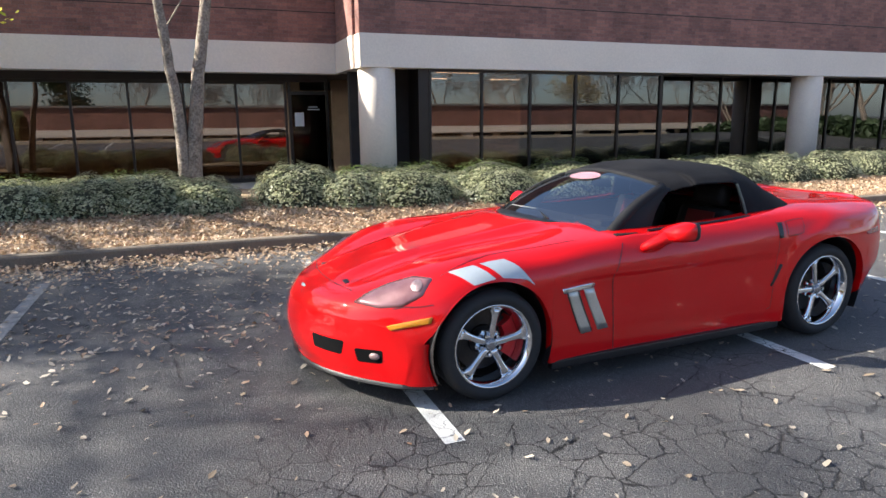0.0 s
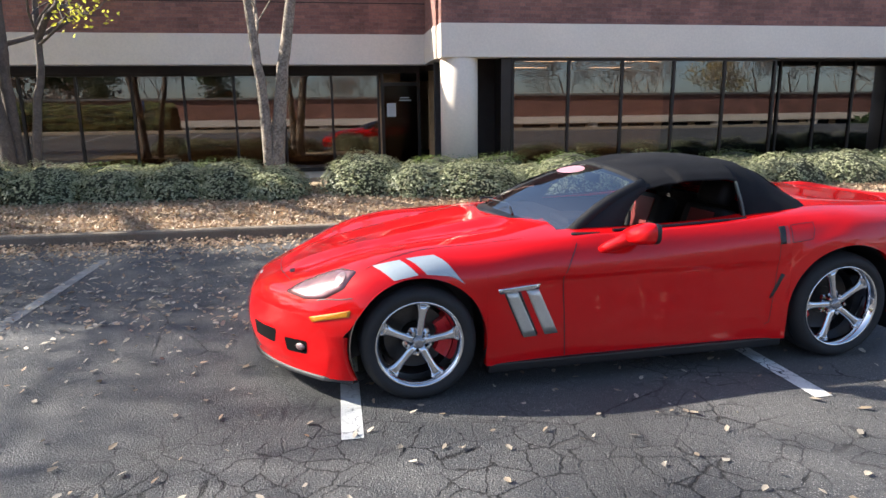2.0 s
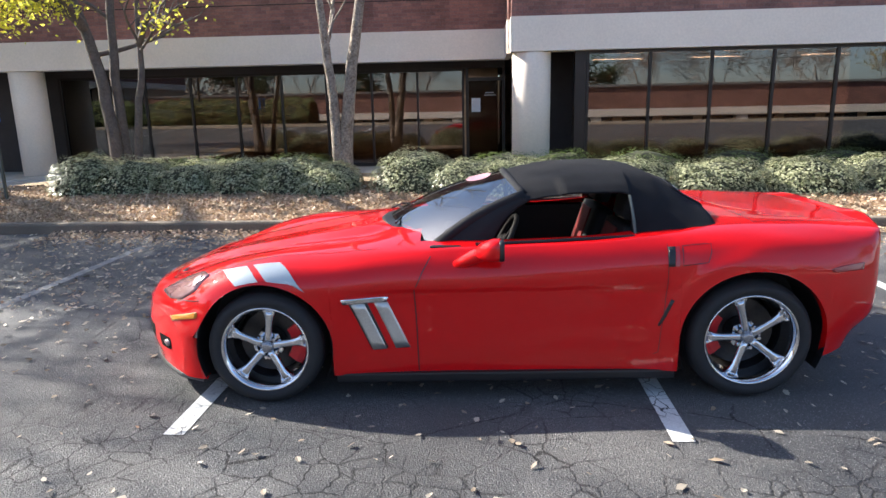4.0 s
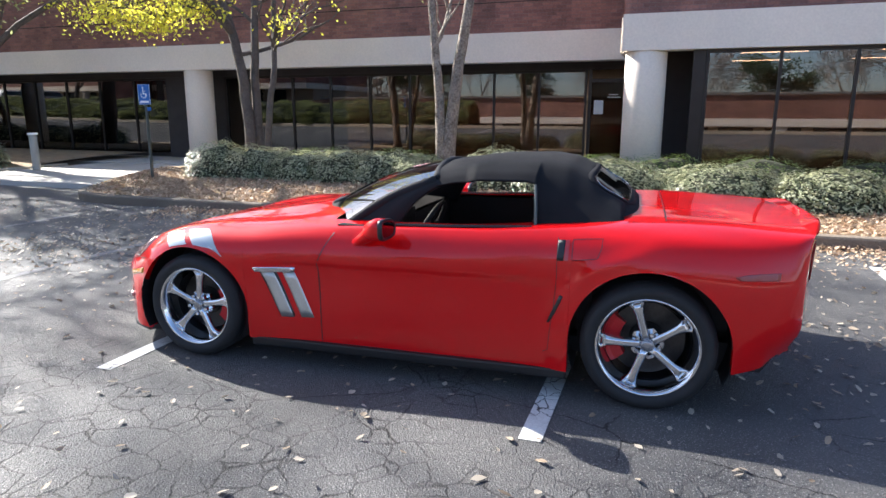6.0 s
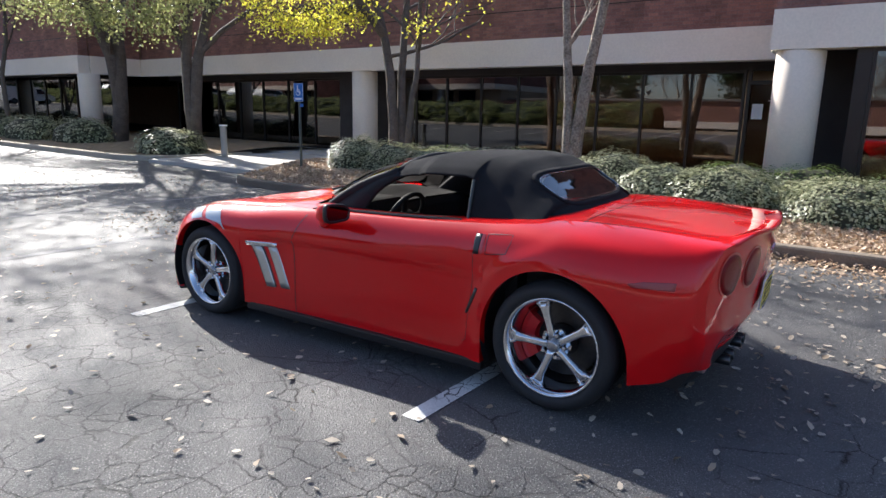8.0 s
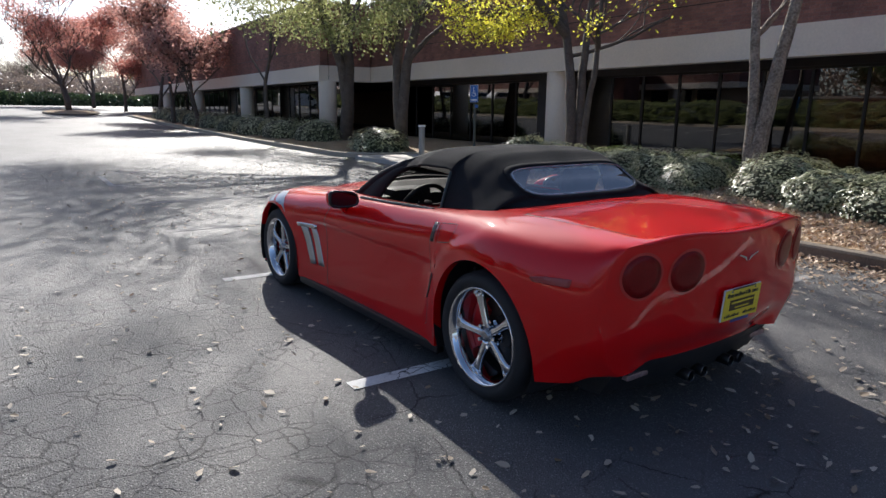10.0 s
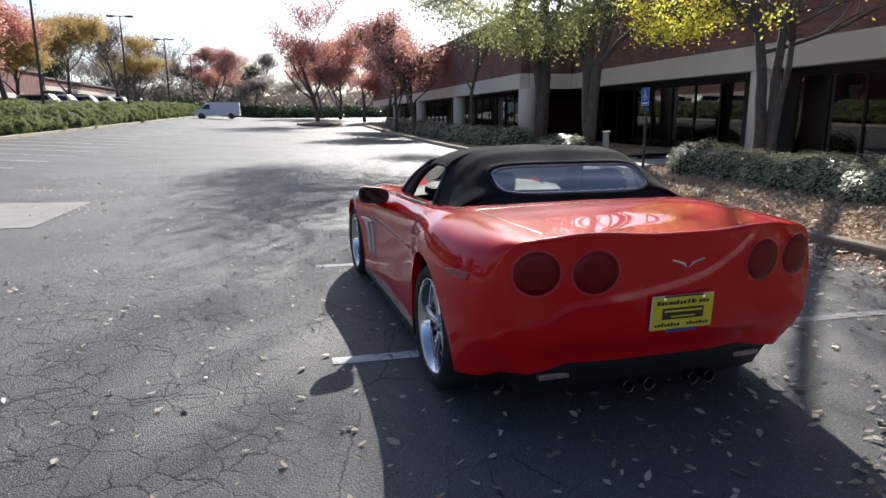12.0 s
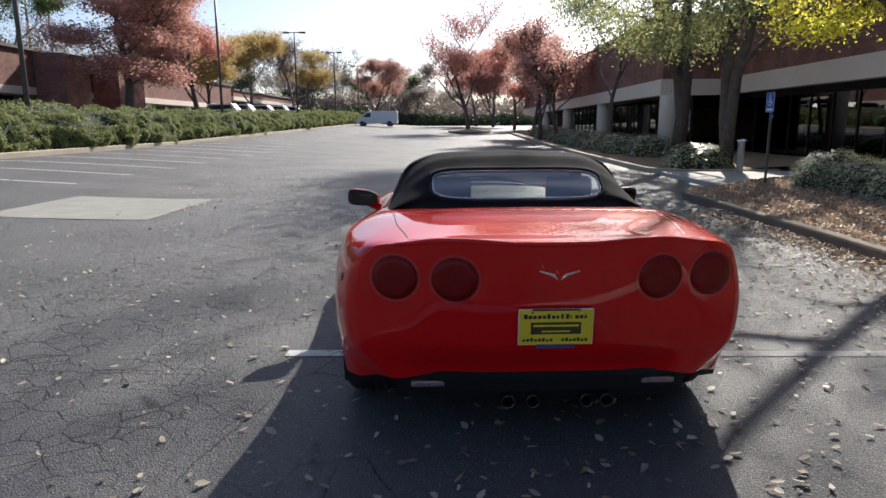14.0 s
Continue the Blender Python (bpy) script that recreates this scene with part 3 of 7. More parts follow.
for cx, cy in ((0.86, 9.24), (12.9, 9.24), (25.0, 9.24), (-11.22, 11.30), (-23.0 - 0.3, 8.86), (-35.3, 8.86), (-47.4, 8.86), (-59.4, 8.86)):
    column(cx, cy)


def glazing(name, xs, y, z0, z1, label, thick=0.05, deep=0.09, sill=0.10, clear=99.0):
    """A run of tall panes between dark mullions; each pane and mullion is a part."""
    w = thing(name, label, "window", kind="structure")
    for a in xs:
        part("mullion", box_bm(a - thick / 2, a + thick / 2, y - deep / 2, y + deep / 2, z0, z1), FRAME, w)
    for a, b in zip(xs, xs[1:]):
        p = part("pane", box_bm(a + thick / 2, b - thick / 2, y - 0.004, y + 0.004, z0 + sill, z1 - 0.06), CLEAR_GLASS if a > clear else GLASS, w)
        p.visible_shadow = False
        part("rail", box_bm(a + thick / 2, b - thick / 2, y - deep / 2 + 0.004, y + deep / 2 - 0.004, z1 - 0.06, z1), FRAME, w)
        part("sill", box_bm(a + thick / 2, b - thick / 2, y - deep / 2 + 0.004, y + deep / 2 - 0.004, z0, z0 + sill), FRAME, w)
    return w


glazing("window_1", [1.95, 3.15, 4.33, 5.5, 6.68, 7.88], 9.05, 0.14, Z_BAND0 - 0.004, "bronze glass bay flush under the band, reflecting the lot")
glazing("window_2", [7.93, 8.9, 9.9, 10.9, 11.9, 12.9, 13.9, 15.0, 16.2, 17.4, 18.6], 10.25, 0.14, 2.70, "recessed bronze glass wall in shade")
glazing("window_3", [-11.0, -9.9, -8.75, -7.55, -6.35, -5.2, -4.05, -2.9, -1.75, -0.62], 12.2, 0.14, 2.50, "long bronze glass wall of the recessed facade")
glazing("window_4", [-23.0, -21.6, -20.2, -18.8, -17.4, -16.0, -14.6, -13.2], 12.4, 0.14, 2.50, "dark glass wall of the entrance side")
glazing("window_5", [-75 + 1.5 * i for i in range(35)], 10.1, 0.14, 2.70, "dark glass wall behind the far columns")
wall_box("wall_jamb", (1.70, 1.92, 9.02, 9.30, 0.0, Z_BAND0 - 0.004), FRAME, "dark metal jamb beside the glass bay")
wall_box("wall_bay_side", (1.86, 1.94, 9.31, 10.2, 0.0, 2.69), FRAME, "dark side of the glass bay")
wall_box("wall_bay_side", (7.88, 7.96, 9.12, 10.2, 0.0, 2.69), FRAME, "dark side of the glass bay")
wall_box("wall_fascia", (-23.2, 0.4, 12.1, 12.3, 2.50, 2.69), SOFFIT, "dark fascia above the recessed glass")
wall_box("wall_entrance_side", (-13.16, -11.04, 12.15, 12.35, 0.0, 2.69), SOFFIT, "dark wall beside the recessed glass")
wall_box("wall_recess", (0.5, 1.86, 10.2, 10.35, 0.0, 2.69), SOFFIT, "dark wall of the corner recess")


LIGHT_PANEL = bpy.data.materials.new("light_panel")
LIGHT_PANEL.use_nodes = True
LIGHT_PANEL.node_tree.nodes["Principled BSDF"].inputs["Emission Color"].default_value = (1.0, 0.93, 0.82, 1)
LIGHT_PANEL.node_tree.nodes["Principled BSDF"].inputs["Emission Strength"].default_value = 4.0


def ceiling_light(x, y, z):
    t = thing("ceiling_light", "lit white office ceiling light behind bronze glass", "ceiling light", pose(x, y, z), "office ceiling lights")
    for a, b, c, d in ((-0.62, 0.62, -0.17, -0.15), (-0.62, 0.62, 0.15, 0.17), (-0.62, -0.60, -0.15, 0.15), (0.60, 0.62, -0.15, 0.15)):
        part("frame", box_bm(a, b, c, d, -0.05, 0.0), SIGN_WHITE, t)
    part("diffuser", box_bm(-0.60, 0.60, -0.15, 0.15, -0.04, -0.005), LIGHT_PANEL, t, "glowing white diffuser")


for lx in (3.2, 5.6, 8.2, 10.8):
    for ly in (10.4, 12.6):
        if ly > 11 or lx < 8:
            ceiling_light(lx, ly, 2.70)
for lx in (-9.2, -6.4, -3.6, -0.9):
    ceiling_light(lx, 14.2, 2.70)
wall_box("wall_partition_right", (1.0, 14.0, 14.6, 14.75, 0.14, 2.70), INSIDE, "tan office partition wall")
wall_box("wall_partition_left", (-13.0, 0.3, 15.8, 15.95, 0.14, 2.70), INSIDE, "tan office partition wall")


def build_entrance():
    d = thing("door_1", "dark glass entrance door with white notices", "door", kind="structure")
    x0, x1, y = -0.55, 0.42, 12.2
    part("door_frame", box_bm(x0, x0 + 0.07, y - 0.05, y + 0.05, 0.14, 2.5), FRAME, d)
    part("door_frame", box_bm(x1 - 0.07, x1, y - 0.05, y + 0.05, 0.14, 2.5), FRAME, d)
    part("transom", box_bm(x0 + 0.07, x1 - 0.07, y - 0.05, y + 0.05, 2.2, 2.28), FRAME, d)
    p = part("pane", box_bm(x0 + 0.07, x1 - 0.07, y - 0.004, y + 0.004, 0.14, 2.2), CLEAR_GLASS, d)
    p.visible_shadow = False
    part("notice", box_bm(x0 + 0.14, x0 + 0.36, y - 0.015, y - 0.008, 1.45, 1.78), SIGN_WHITE, d, "white paper notice")
    part("notice", box_bm(x0 + 0.45, x0 + 0.75, y - 0.015, y - 0.008, 1.84, 1.86), SIGN_WHITE, d, "white lettering bar")
    part("notice", box_bm(x0 + 0.48, x0 + 0.70, y - 0.015, y - 0.008, 1.90, 1.92), SIGN_WHITE, d, "white lettering bar")


build_entrance()


# ---- the red convertible ----
def car_paint():
    m = mat("torch_red_paint", (0.62, 0.003, 0.005), rough=0.5, vary=0.03, scale=1.5, fine=300.0, bump=0.0, coat=1.0, spec=0.03)
    m.node_tree.nodes["Principled BSDF"].inputs["Coat Roughness"].default_value = 0.025
    m.node_tree.nodes["Principled BSDF"].inputs["Coat IOR"].default_value = 1.46
    return m


RED = car_paint()
CHROME = mat("chrome", (0.70, 0.71, 0.73), rough=0.03, metal=1.0, vary=0.02, bump=0.0)
SILVER = mat("silver_stripe", (0.44, 0.49, 0.52), rough=0.35, vary=0.05, bump=0.0, coat=0.6)
CANVAS = mat("black_canvas", (0.012, 0.012, 0.014), rough=0.95, vary=0.3, scale=8.0, fine=400.0, bump=0.4, dist=0.002, spec=0.22)
MATT = mat("matt_black_cover", (0.012, 0.012, 0.014), rough=0.75, vary=0.15, fine=200.0, bump=0.1, dist=0.002, spec=0.3)
TRIM = mat("black_trim", (0.012, 0.012, 0.013), rough=0.35, vary=0.1, bump=0.0)
LEATHER = mat("black_leather", (0.02, 0.018, 0.018), rough=0.6, vary=0.2, fine=120.0, bump=0.2, dist=0.002, spec=0.2)
RED_LEATHER = mat("red_leather", (0.16, 0.012, 0.012), rough=0.5, vary=0.15, fine=120.0, bump=0.2, dist=0.002)
AMBER = mat("amber_lens", (0.64, 0.24, 0.01), rough=0.15, vary=0.1, fine=90.0, bump=0.3, coat=1.0)
TAIL = mat("dark_red_lens", (0.20, 0.008, 0.008), rough=0.3, vary=0.15, fine=90.0, bump=0.1, coat=0.1, spec=0.15)
# reddish base paints the reflection of the red body into the lens
LENS = mat("red_reflection_lens", (0.38, 0.19, 0.19), rough=0.25, metal=0.2, hue2=(0.20, 0.07, 0.07), scale=6.0, fine=9.0, bump=0.0, coat=1.0)
DISC = mat("brake_disc", (0.065, 0.062, 0.06), rough=0.35, metal=0.9, vary=0.2, fine=80.0, bump=0.1)
CALIPER = mat("red_caliper", (0.62, 0.02, 0.025), rough=0.3, vary=0.1, bump=0.0)
GILL = mat("gill_mesh", (0.52, 0.52, 0.49), rough=0.35, metal=0.8, vary=0.2, fine=150.0, bump=0.4, dist=0.003)
WSHIELD = glass_mat("windscreen_glass", (0.56, 0.61, 0.60), 0.0, 4.0)
CAR_GLASS = glass_mat("rear_screen_glass", (0.62, 0.68, 0.66), 0.015, 3.4)
PLATE = mat("yellow_plate", (0.80, 0.62, 0.03), rough=0.4, vary=0.06, bump=0.0)
INK = mat("dark_print", (0.02, 0.02, 0.02), rough=0.5, vary=0.1, bump=0.0)
INK_BLUE = mat("blue_print", (0.06, 0.06, 0.22), rough=0.5, vary=0.1, bump=0.0)

car = thing("convertible_car", "glossy red two-seat sports convertible with black soft top, parked across stalls", "car", pose(0, 0, 0, 0, 0, 2.9))

# Stations of the shell: x at the middle, how far its flanks sweep back, then y, z from the middle over the wing and down the flank.
STATIONS = [
    (-2.275, 0.46, (0, .500), (.34, .500), (.58, .497), (.74, .480), (.825, .42), (.845, .34), (.845, .25), (.828, .135)),
    (-2.23, 0.44, (0, .555), (.34, .555), (.60, .550), (.77, .530), (.855, .45), (.87, .36), (.87, .25), (.855, .135)),
    (-2.12, 0.36, (0, .605), (.34, .608), (.63, .608), (.80, .580), (.885, .49), (.90, .38), (.898, .26), (.888, .135)),
    (-1.95, 0.24, (0, .655), (.33, .665), (.65, .680), (.83, .645), (.912, .54), (.92, .41), (.918, .27), (.912, .135)),
    (-1.70, 0.10, (0, .715), (.33, .735), (.67, .760), (.85, .715), (.928, .61), (.935, .48), (.934, .33), (.930, .135)),
    (-1.34, 0.0, (0, .785), (.34, .800), (.69, .825), (.865, .780), (.940, .69), (.945, .52), (.940, .36), (.925, .17)),
    (-0.95, 0.0, (0, .850), (.36, .860), (.71, .845), (.860, .790), (.922, .68), (.912, .52), (.905, .34), (.895, .16)),
    (-0.66, 0.0, (0, .905), (.38, .900), (.72, .860), (.840, .810), (.895, .70), (.886, .56), (.884, .34), (.878, .16)),
    (-0.40, 0.0, (0, .925), (.40, .915), (.725, .870), (.825, .828), (.885, .71), (.880, .57), (.878, .35), (.872, .16)),
    (0.00, 0.0, (0, .900), (.40, .895), (.735, .878), (.825, .845), (.883, .72), (.880, .58), (.877, .36), (.872, .16)),
    (0.50, 0.0, (0, .910), (.40, .905), (.735, .895), (.828, .865), (.885, .75), (.882, .60), (.880, .37), (.876, .16)),
    (0.85, 0.0, (0, .940), (.40, .938), (.730, .925), (.842, .885), (.897, .78), (.900, .63), (.902, .38), (.895, .165)),
    (1.10, 0.0, (0, .965), (.40, .960), (.720, .945), (.862, .900), (.925, .79), (.935, .64), (.945, .40), (.93, .17)),
    (1.34, 0.0, (0, .975), (.40, .970), (.710, .957), (.882, .905), (.946, .80), (.966, .63), (.962, .42), (.945, .18)),
    (1.70, -0.02, (0, .962), (.40, .960), (.690, .952), (.862, .895), (.928, .79), (.950, .62), (.942, .43), (.92, .23)),
    (2.00, -0.07, (0, .942), (.40, .943), (.690, .938), (.822, .892), (.874, .79), (.898, .62), (.878, .45), (.800, .275)),
    (2.13, -0.12, (0, .938), (.40, .939), (.680, .932), (.795, .892), (.840, .79), (.862, .63), (.836, .45), (.735, .29)),
    (2.20, -0.17, (0, .934), (.40, .935), (.672, .928), (.770, .892), (.810, .79), (.832, .64), (.800, .45), (.680, .30)),
]
ARCHES = ((-1.3425, 0.330, 0.376), (1.3425, 0.345, 0.398))


def catmull(p, t):
    """A smooth curve through the rows of p, at 0 to len(p) - 1."""
    p = np.asarray(p, float)
    i = int(min(max(math.floor(t), 0), len(p) - 2))
    f = t - i
    a, b = p[i], p[i + 1]
    m0 = (p[i + 1] - p[i - 1]) / 2 if i > 0 else b - a
    m1 = (p[i + 2] - p[i]) / 2 if i + 2 < len(p) else b - a
    return (2 * f**3 - 3 * f**2 + 1) * a + (f**3 - 2 * f**2 + f) * m0 + (-2 * f**3 + 3 * f**2) * b + (f**3 - f**2) * m1


KEY_X = np.array([s[0] for s in STATIONS])
KEY_ALL = np.array([[s[0], s[1]] + [c for p in s[2:] for c in p] for s in STATIONS])


def station(x):
    """Sweep and the eight control points at x, by a curve through the stations with even slopes."""
    i = int(min(max(np.searchsorted(KEY_X, x) - 1, 0), len(KEY_X) - 2))
    h = KEY_X[i + 1] - KEY_X[i]
    f = (x - KEY_X[i]) / h
    def slope(k):
        if k == 0 or k == len(KEY_X) - 1:
            j = 0 if k == 0 else k - 1
            return (KEY_ALL[j + 1] - KEY_ALL[j]) / (KEY_X[j + 1] - KEY_X[j])
        d0 = (KEY_ALL[k] - KEY_ALL[k - 1]) / (KEY_X[k] - KEY_X[k - 1])
        d1 = (KEY_ALL[k + 1] - KEY_ALL[k]) / (KEY_X[k + 1] - KEY_X[k])
        w0, w1 = KEY_X[k + 1] - KEY_X[k], KEY_X[k] - KEY_X[k - 1]
        return (d0 * w0 + d1 * w1) / (w0 + w1)
    a, b, m0, m1 = KEY_ALL[i], KEY_ALL[i + 1], slope(i) * h, slope(i + 1) * h
    v = (2 * f**3 - 3 * f**2 + 1) * a + (f**3 - 2 * f**2 + f) * m0 + (-2 * f**3 + 3 * f**2) * b + (f**3 - f**2) * m1
    return v[1], v[2:].reshape(-1, 2)


N_TOP, N_SIDE = 30, 34


def section(x, low):
    """Points (x, y, z) from the middle out and down to the height low."""
    sweep, ctrl = station(x)
    out = [catmull(ctrl, 3.0 * k / N_TOP) for k in range(N_TOP)]
    ts = np.linspace(3.0, 7.0, 120)
    side = np.array([catmull(ctrl, t) for t in ts])
    below = np.nonzero(side[:, 1] <= low)[0]
    end = ts[below[0]] if len(below) else 7.0
    out += [catmull(ctrl, t) for t in np.linspace(3.0, end, N_SIDE + 1)]
    pts = []
    hood = smoothstep((x + 2.15) / 0.25) * smoothstep((-0.62 - x) / 0.2)
    door = smoothstep((x + 0.95) / 0.25) * smoothstep((1.0 - x) / 0.25)
    for y, z in out:
        # raised middle of the bonnet with a crease, and a shallow valley before the wings
        half = 0.20 + 0.13 * smoothstep((x + 2.1) / 1.4)
        z += hood * (0.026 * (1 - smoothstep((y - half) / 0.030)) - 0.016 * math.exp(-((y - half - 0.13) / 0.08) ** 2))
        # the flank steps in under a sharp crease
        if y > 0.80:
            y -= door * 0.015 * smoothstep((0.648 - z) / 0.014) * smoothstep((z - 0.20) / 0.35)
        # wings stand out round the arches and step back to the door
        if y > 0.80:
            for (cx, cz, r), swell in zip(ARCHES, (0.006, 0.012)):
                d = math.hypot(x + sweep - cx, z - cz) - r
                y += swell * (1 - smoothstep((d - 0.055) / (0.080 + 0.55 * smoothstep((x + sweep - cx + 0.12) / 0.4)))) * smoothstep((y - 0.80) / 0.08)
        # the foot of the tail curls in round the corner
        curl = 0.075 * smoothstep((x - 1.90) / 0.26) * smoothstep((0.50 - z) / 0.22)
        pts.append((x - curl + sweep * (abs(y) / 0.86) ** 2.2, y, z))
    if len(below):
        pts[-1] = (pts[-1][0], pts[-1][1], low)
    return pts


def sill_z(x):
    return 0.16 - 0.028 * smoothstep((-1.45 - x) / 0.15) + 0.05 * smoothstep((x - 1.6) / 0.2) + 0.105 * smoothstep((x - 1.7) / 0.35)


def flank_x(x):
    """Where the flank of the station at x lies along the car."""
    return x + station(x)[0] * (0.92 / 0.86) ** 2.2


def low_edge(x):
    fx = flank_x(x)
    for cx, cz, r in ARCHES:
        d = abs(fx - cx)
        if d < r:
            return cz + math.sqrt(max(0.0, r * r - d * d))
    return sill_z(fx)


def station_list():
    xs = list(np.linspace(-2.275, 2.20, 150))
    for cx, cz, r in ARCHES:
        xs = [x for x in xs if abs(flank_x(x) - cx) > r + 0.012]
        for a in np.linspace(0, math.pi, 34):
            goal = cx - (r - 0.0004) * math.cos(a)
            x = goal
            for _ in range(20):
                x += goal - flank_x(x)
            xs.append(x)
        for s in (-1, 1):
            goal = cx + s * (r + 0.0004)
            x = goal
            for _ in range(20):
                x += goal - flank_x(x)
            xs.append(x)
    return sorted(xs)


COCKPIT = (-0.50, 1.02, 0.70)  # opening of the cabin: from, to, half its width


def shell_rows():
    return [section(x, low_edge(x)) for x in station_list()]


def build_shell():
    rows = shell_rows()
    bm = bmesh.new()
    k_open = max(k for k in range(N_TOP) if rows[len(rows) // 2][k][1] < COCKPIT[2])
    for s in (-1, 1):
        grid = [[bm.verts.new((x, s * y, z)) for x, y, z in r] for r in rows]
        for a, b in zip(grid, grid[1:]):
            for k in range(len(a) - 1):
                if k < k_open and COCKPIT[0] < a[0].co.x and b[0].co.x < COCKPIT[1]:
                    continue
                bm.faces.new((a[k], a[k + 1], b[k + 1], b[k]) if s > 0 else (b[k], b[k + 1], a[k + 1], a[k]))
        # arches and sills turn inwards
        for a, b in zip(grid, grid[1:]):
            p, q = a[-1], b[-1]
            p2 = bm.verts.new((p.co.x, p.co.y - s * 0.05, p.co.z + 0.004))
            q2 = bm.verts.new((q.co.x, q.co.y - s * 0.05, q.co.z + 0.004))
            bm.faces.new((p, p2, q2, q))
        # nose and tail, closed by curved aprons that end in the edge of the flank
        edge = N_TOP + 6
        for grow, xdir in ((grid[0], -1), (grid[-1], 1)):
            flank = grow[edge:]
            n = len(flank) - 1
            z0, z1 = flank[0].co.z, flank[-1].co.z
            fr = [(z0 - v.co.z) / (z0 - z1) for v in flank]
            rws = []
            for v in grow[:edge]:
                col = [v]
                wide = abs(v.co.y) / max(abs(grow[edge].co.y), 1e-6)
                fade = 1.0 - smoothstep((wide - 0.55) / 0.45)
                for j in range(1, n + 1):
                    t = fr[j]
                    z = v.co.z + (z1 + (0.040 * (1 - wide ** 2) if xdir > 0 else 0.0) - v.co.z) * t
                    y = v.co.y + (flank[j].co.y - flank[0].co.y) * wide ** 3
                    if xdir < 0:
                        dx = -0.030 * math.sin(math.pi * min(1.0, t * 1.15)) + 0.010 * smoothstep((t - 0.72) / 0.28)
                        dx += (flank[j].co.x - flank[0].co.x) * wide ** 3
                    else:
                        dx = -0.060 * t - 0.060 * smoothstep((t - 0.74) / 0.26)
                        dx += (flank[j].co.x - flank[0].co.x) * wide ** 3
                    col.append(bm.verts.new((v.co.x + dx * fade + (flank[j].co.x - flank[0].co.x) * wide ** 3 * (1 - fade), y, z)))
                rws.append(col)
            rws.append(flank)
            grid_faces(bm, rws)
    bmesh.ops.remove_doubles(bm, verts=bm.verts[:], dist=0.0006)
    bmesh.ops.delete(bm, geom=[v for v in bm.verts if not v.link_faces], context="VERTS")
    return bm


shell_bm = build_shell()
shell_bm.normal_update()
from mathutils.bvhtree import BVHTree
SHELL = BVHTree.FromBMesh(shell_bm)
body = part("body", shell_bm, RED, car, "glossy red moulded body panels", smooth=True)
body.data.set_sharp_from_angle(angle=radians(62))


def inside_poly(u, v, poly):
    c = False
    for (x1, y1), (x2, y2) in zip(poly, poly[1:] + poly[:1]):
        if (y1 > v) != (y2 > v) and u < (x2 - x1) * (v - y1) / (y2 - y1) + x1:
            c = not c
    return c


def cast(origin, way, tree=None):
    hit, nrm, _, _ = (tree or SHELL).ray_cast(Vector(origin), Vector(way))
    if hit is None:
        return None, None
    if nrm.dot(Vector(way)) > 0:
        nrm = -nrm
    return hit, nrm


def dress(name, outline, view, material, label="", lift=0.004, thick=0.0, fine=10, parent=None, dome=0.0, tree=None, start=3.0, smooth=True):
    """A fitted patch on the shell: outline in the plan of one view ('left', 'right': x, z; 'top': x, y; 'front', 'rear': y, z), laid on it by rays."""
    n = len(outline)
    cu, cv = sum(p[0] for p in outline) / n, sum(p[1] for p in outline) / n
    ring = []
    for (u1, v1), (u2, v2) in zip(outline, outline[1:] + outline[:1]):
        m = max(1, int(math.hypot(u2 - u1, v2 - v1) / 0.03))
        ring += [(u1 + (u2 - u1) * i / m, v1 + (v2 - v1) * i / m) for i in range(m)]
    ways = {"left": (0, 1, 0), "right": (0, -1, 0), "top": (0, 0, -1), "front": (1, 0, 0), "rear": (-1, 0, 0)}
    way = Vector(ways[view])

    def spot(u, v, up):
        o = {"left": (u, -start, v), "right": (u, start, v), "top": (u, v, start), "front": (-start - 2, u, v), "rear": (start + 2, u, v)}[view]
        p, nr = cast(o, way, tree)
        if p is None:
            return None
        return p + nr * up

    bm = bmesh.new()
    levels = max(2, fine // 3)
    rows = []
    for j in range(levels + 1):
        f = 1 - j / levels
        row = []
        for u, v in ring:
            p = spot(cu + (u - cu) * f, cv + (v - cv) * f, lift + dome * (1 - f * f))
            row.append(bm.verts.new(p) if p is not None else None)
        rows.append(row)
    if thick > 0 or lift > 0.003:
        row = []
        for (u, v), top in zip(ring, rows[0]):
            p = spot(u, v, -max(thick, 0.003))
            row.append(bm.verts.new(p) if p is not None else None)
        rows.insert(0, row)
    for a, b in zip(rows, rows[1:]):
        for k in range(len(a)):
            q = (a[k], a[(k + 1) % len(a)], b[(k + 1) % len(a)], b[k])
            if all(q):
                bm.faces.new(q)
    bmesh.ops.remove_doubles(bm, verts=bm.verts[:], dist=0.0004)
    ob = part(name, bm, material, parent or car, label, smooth=smooth)
    return ob


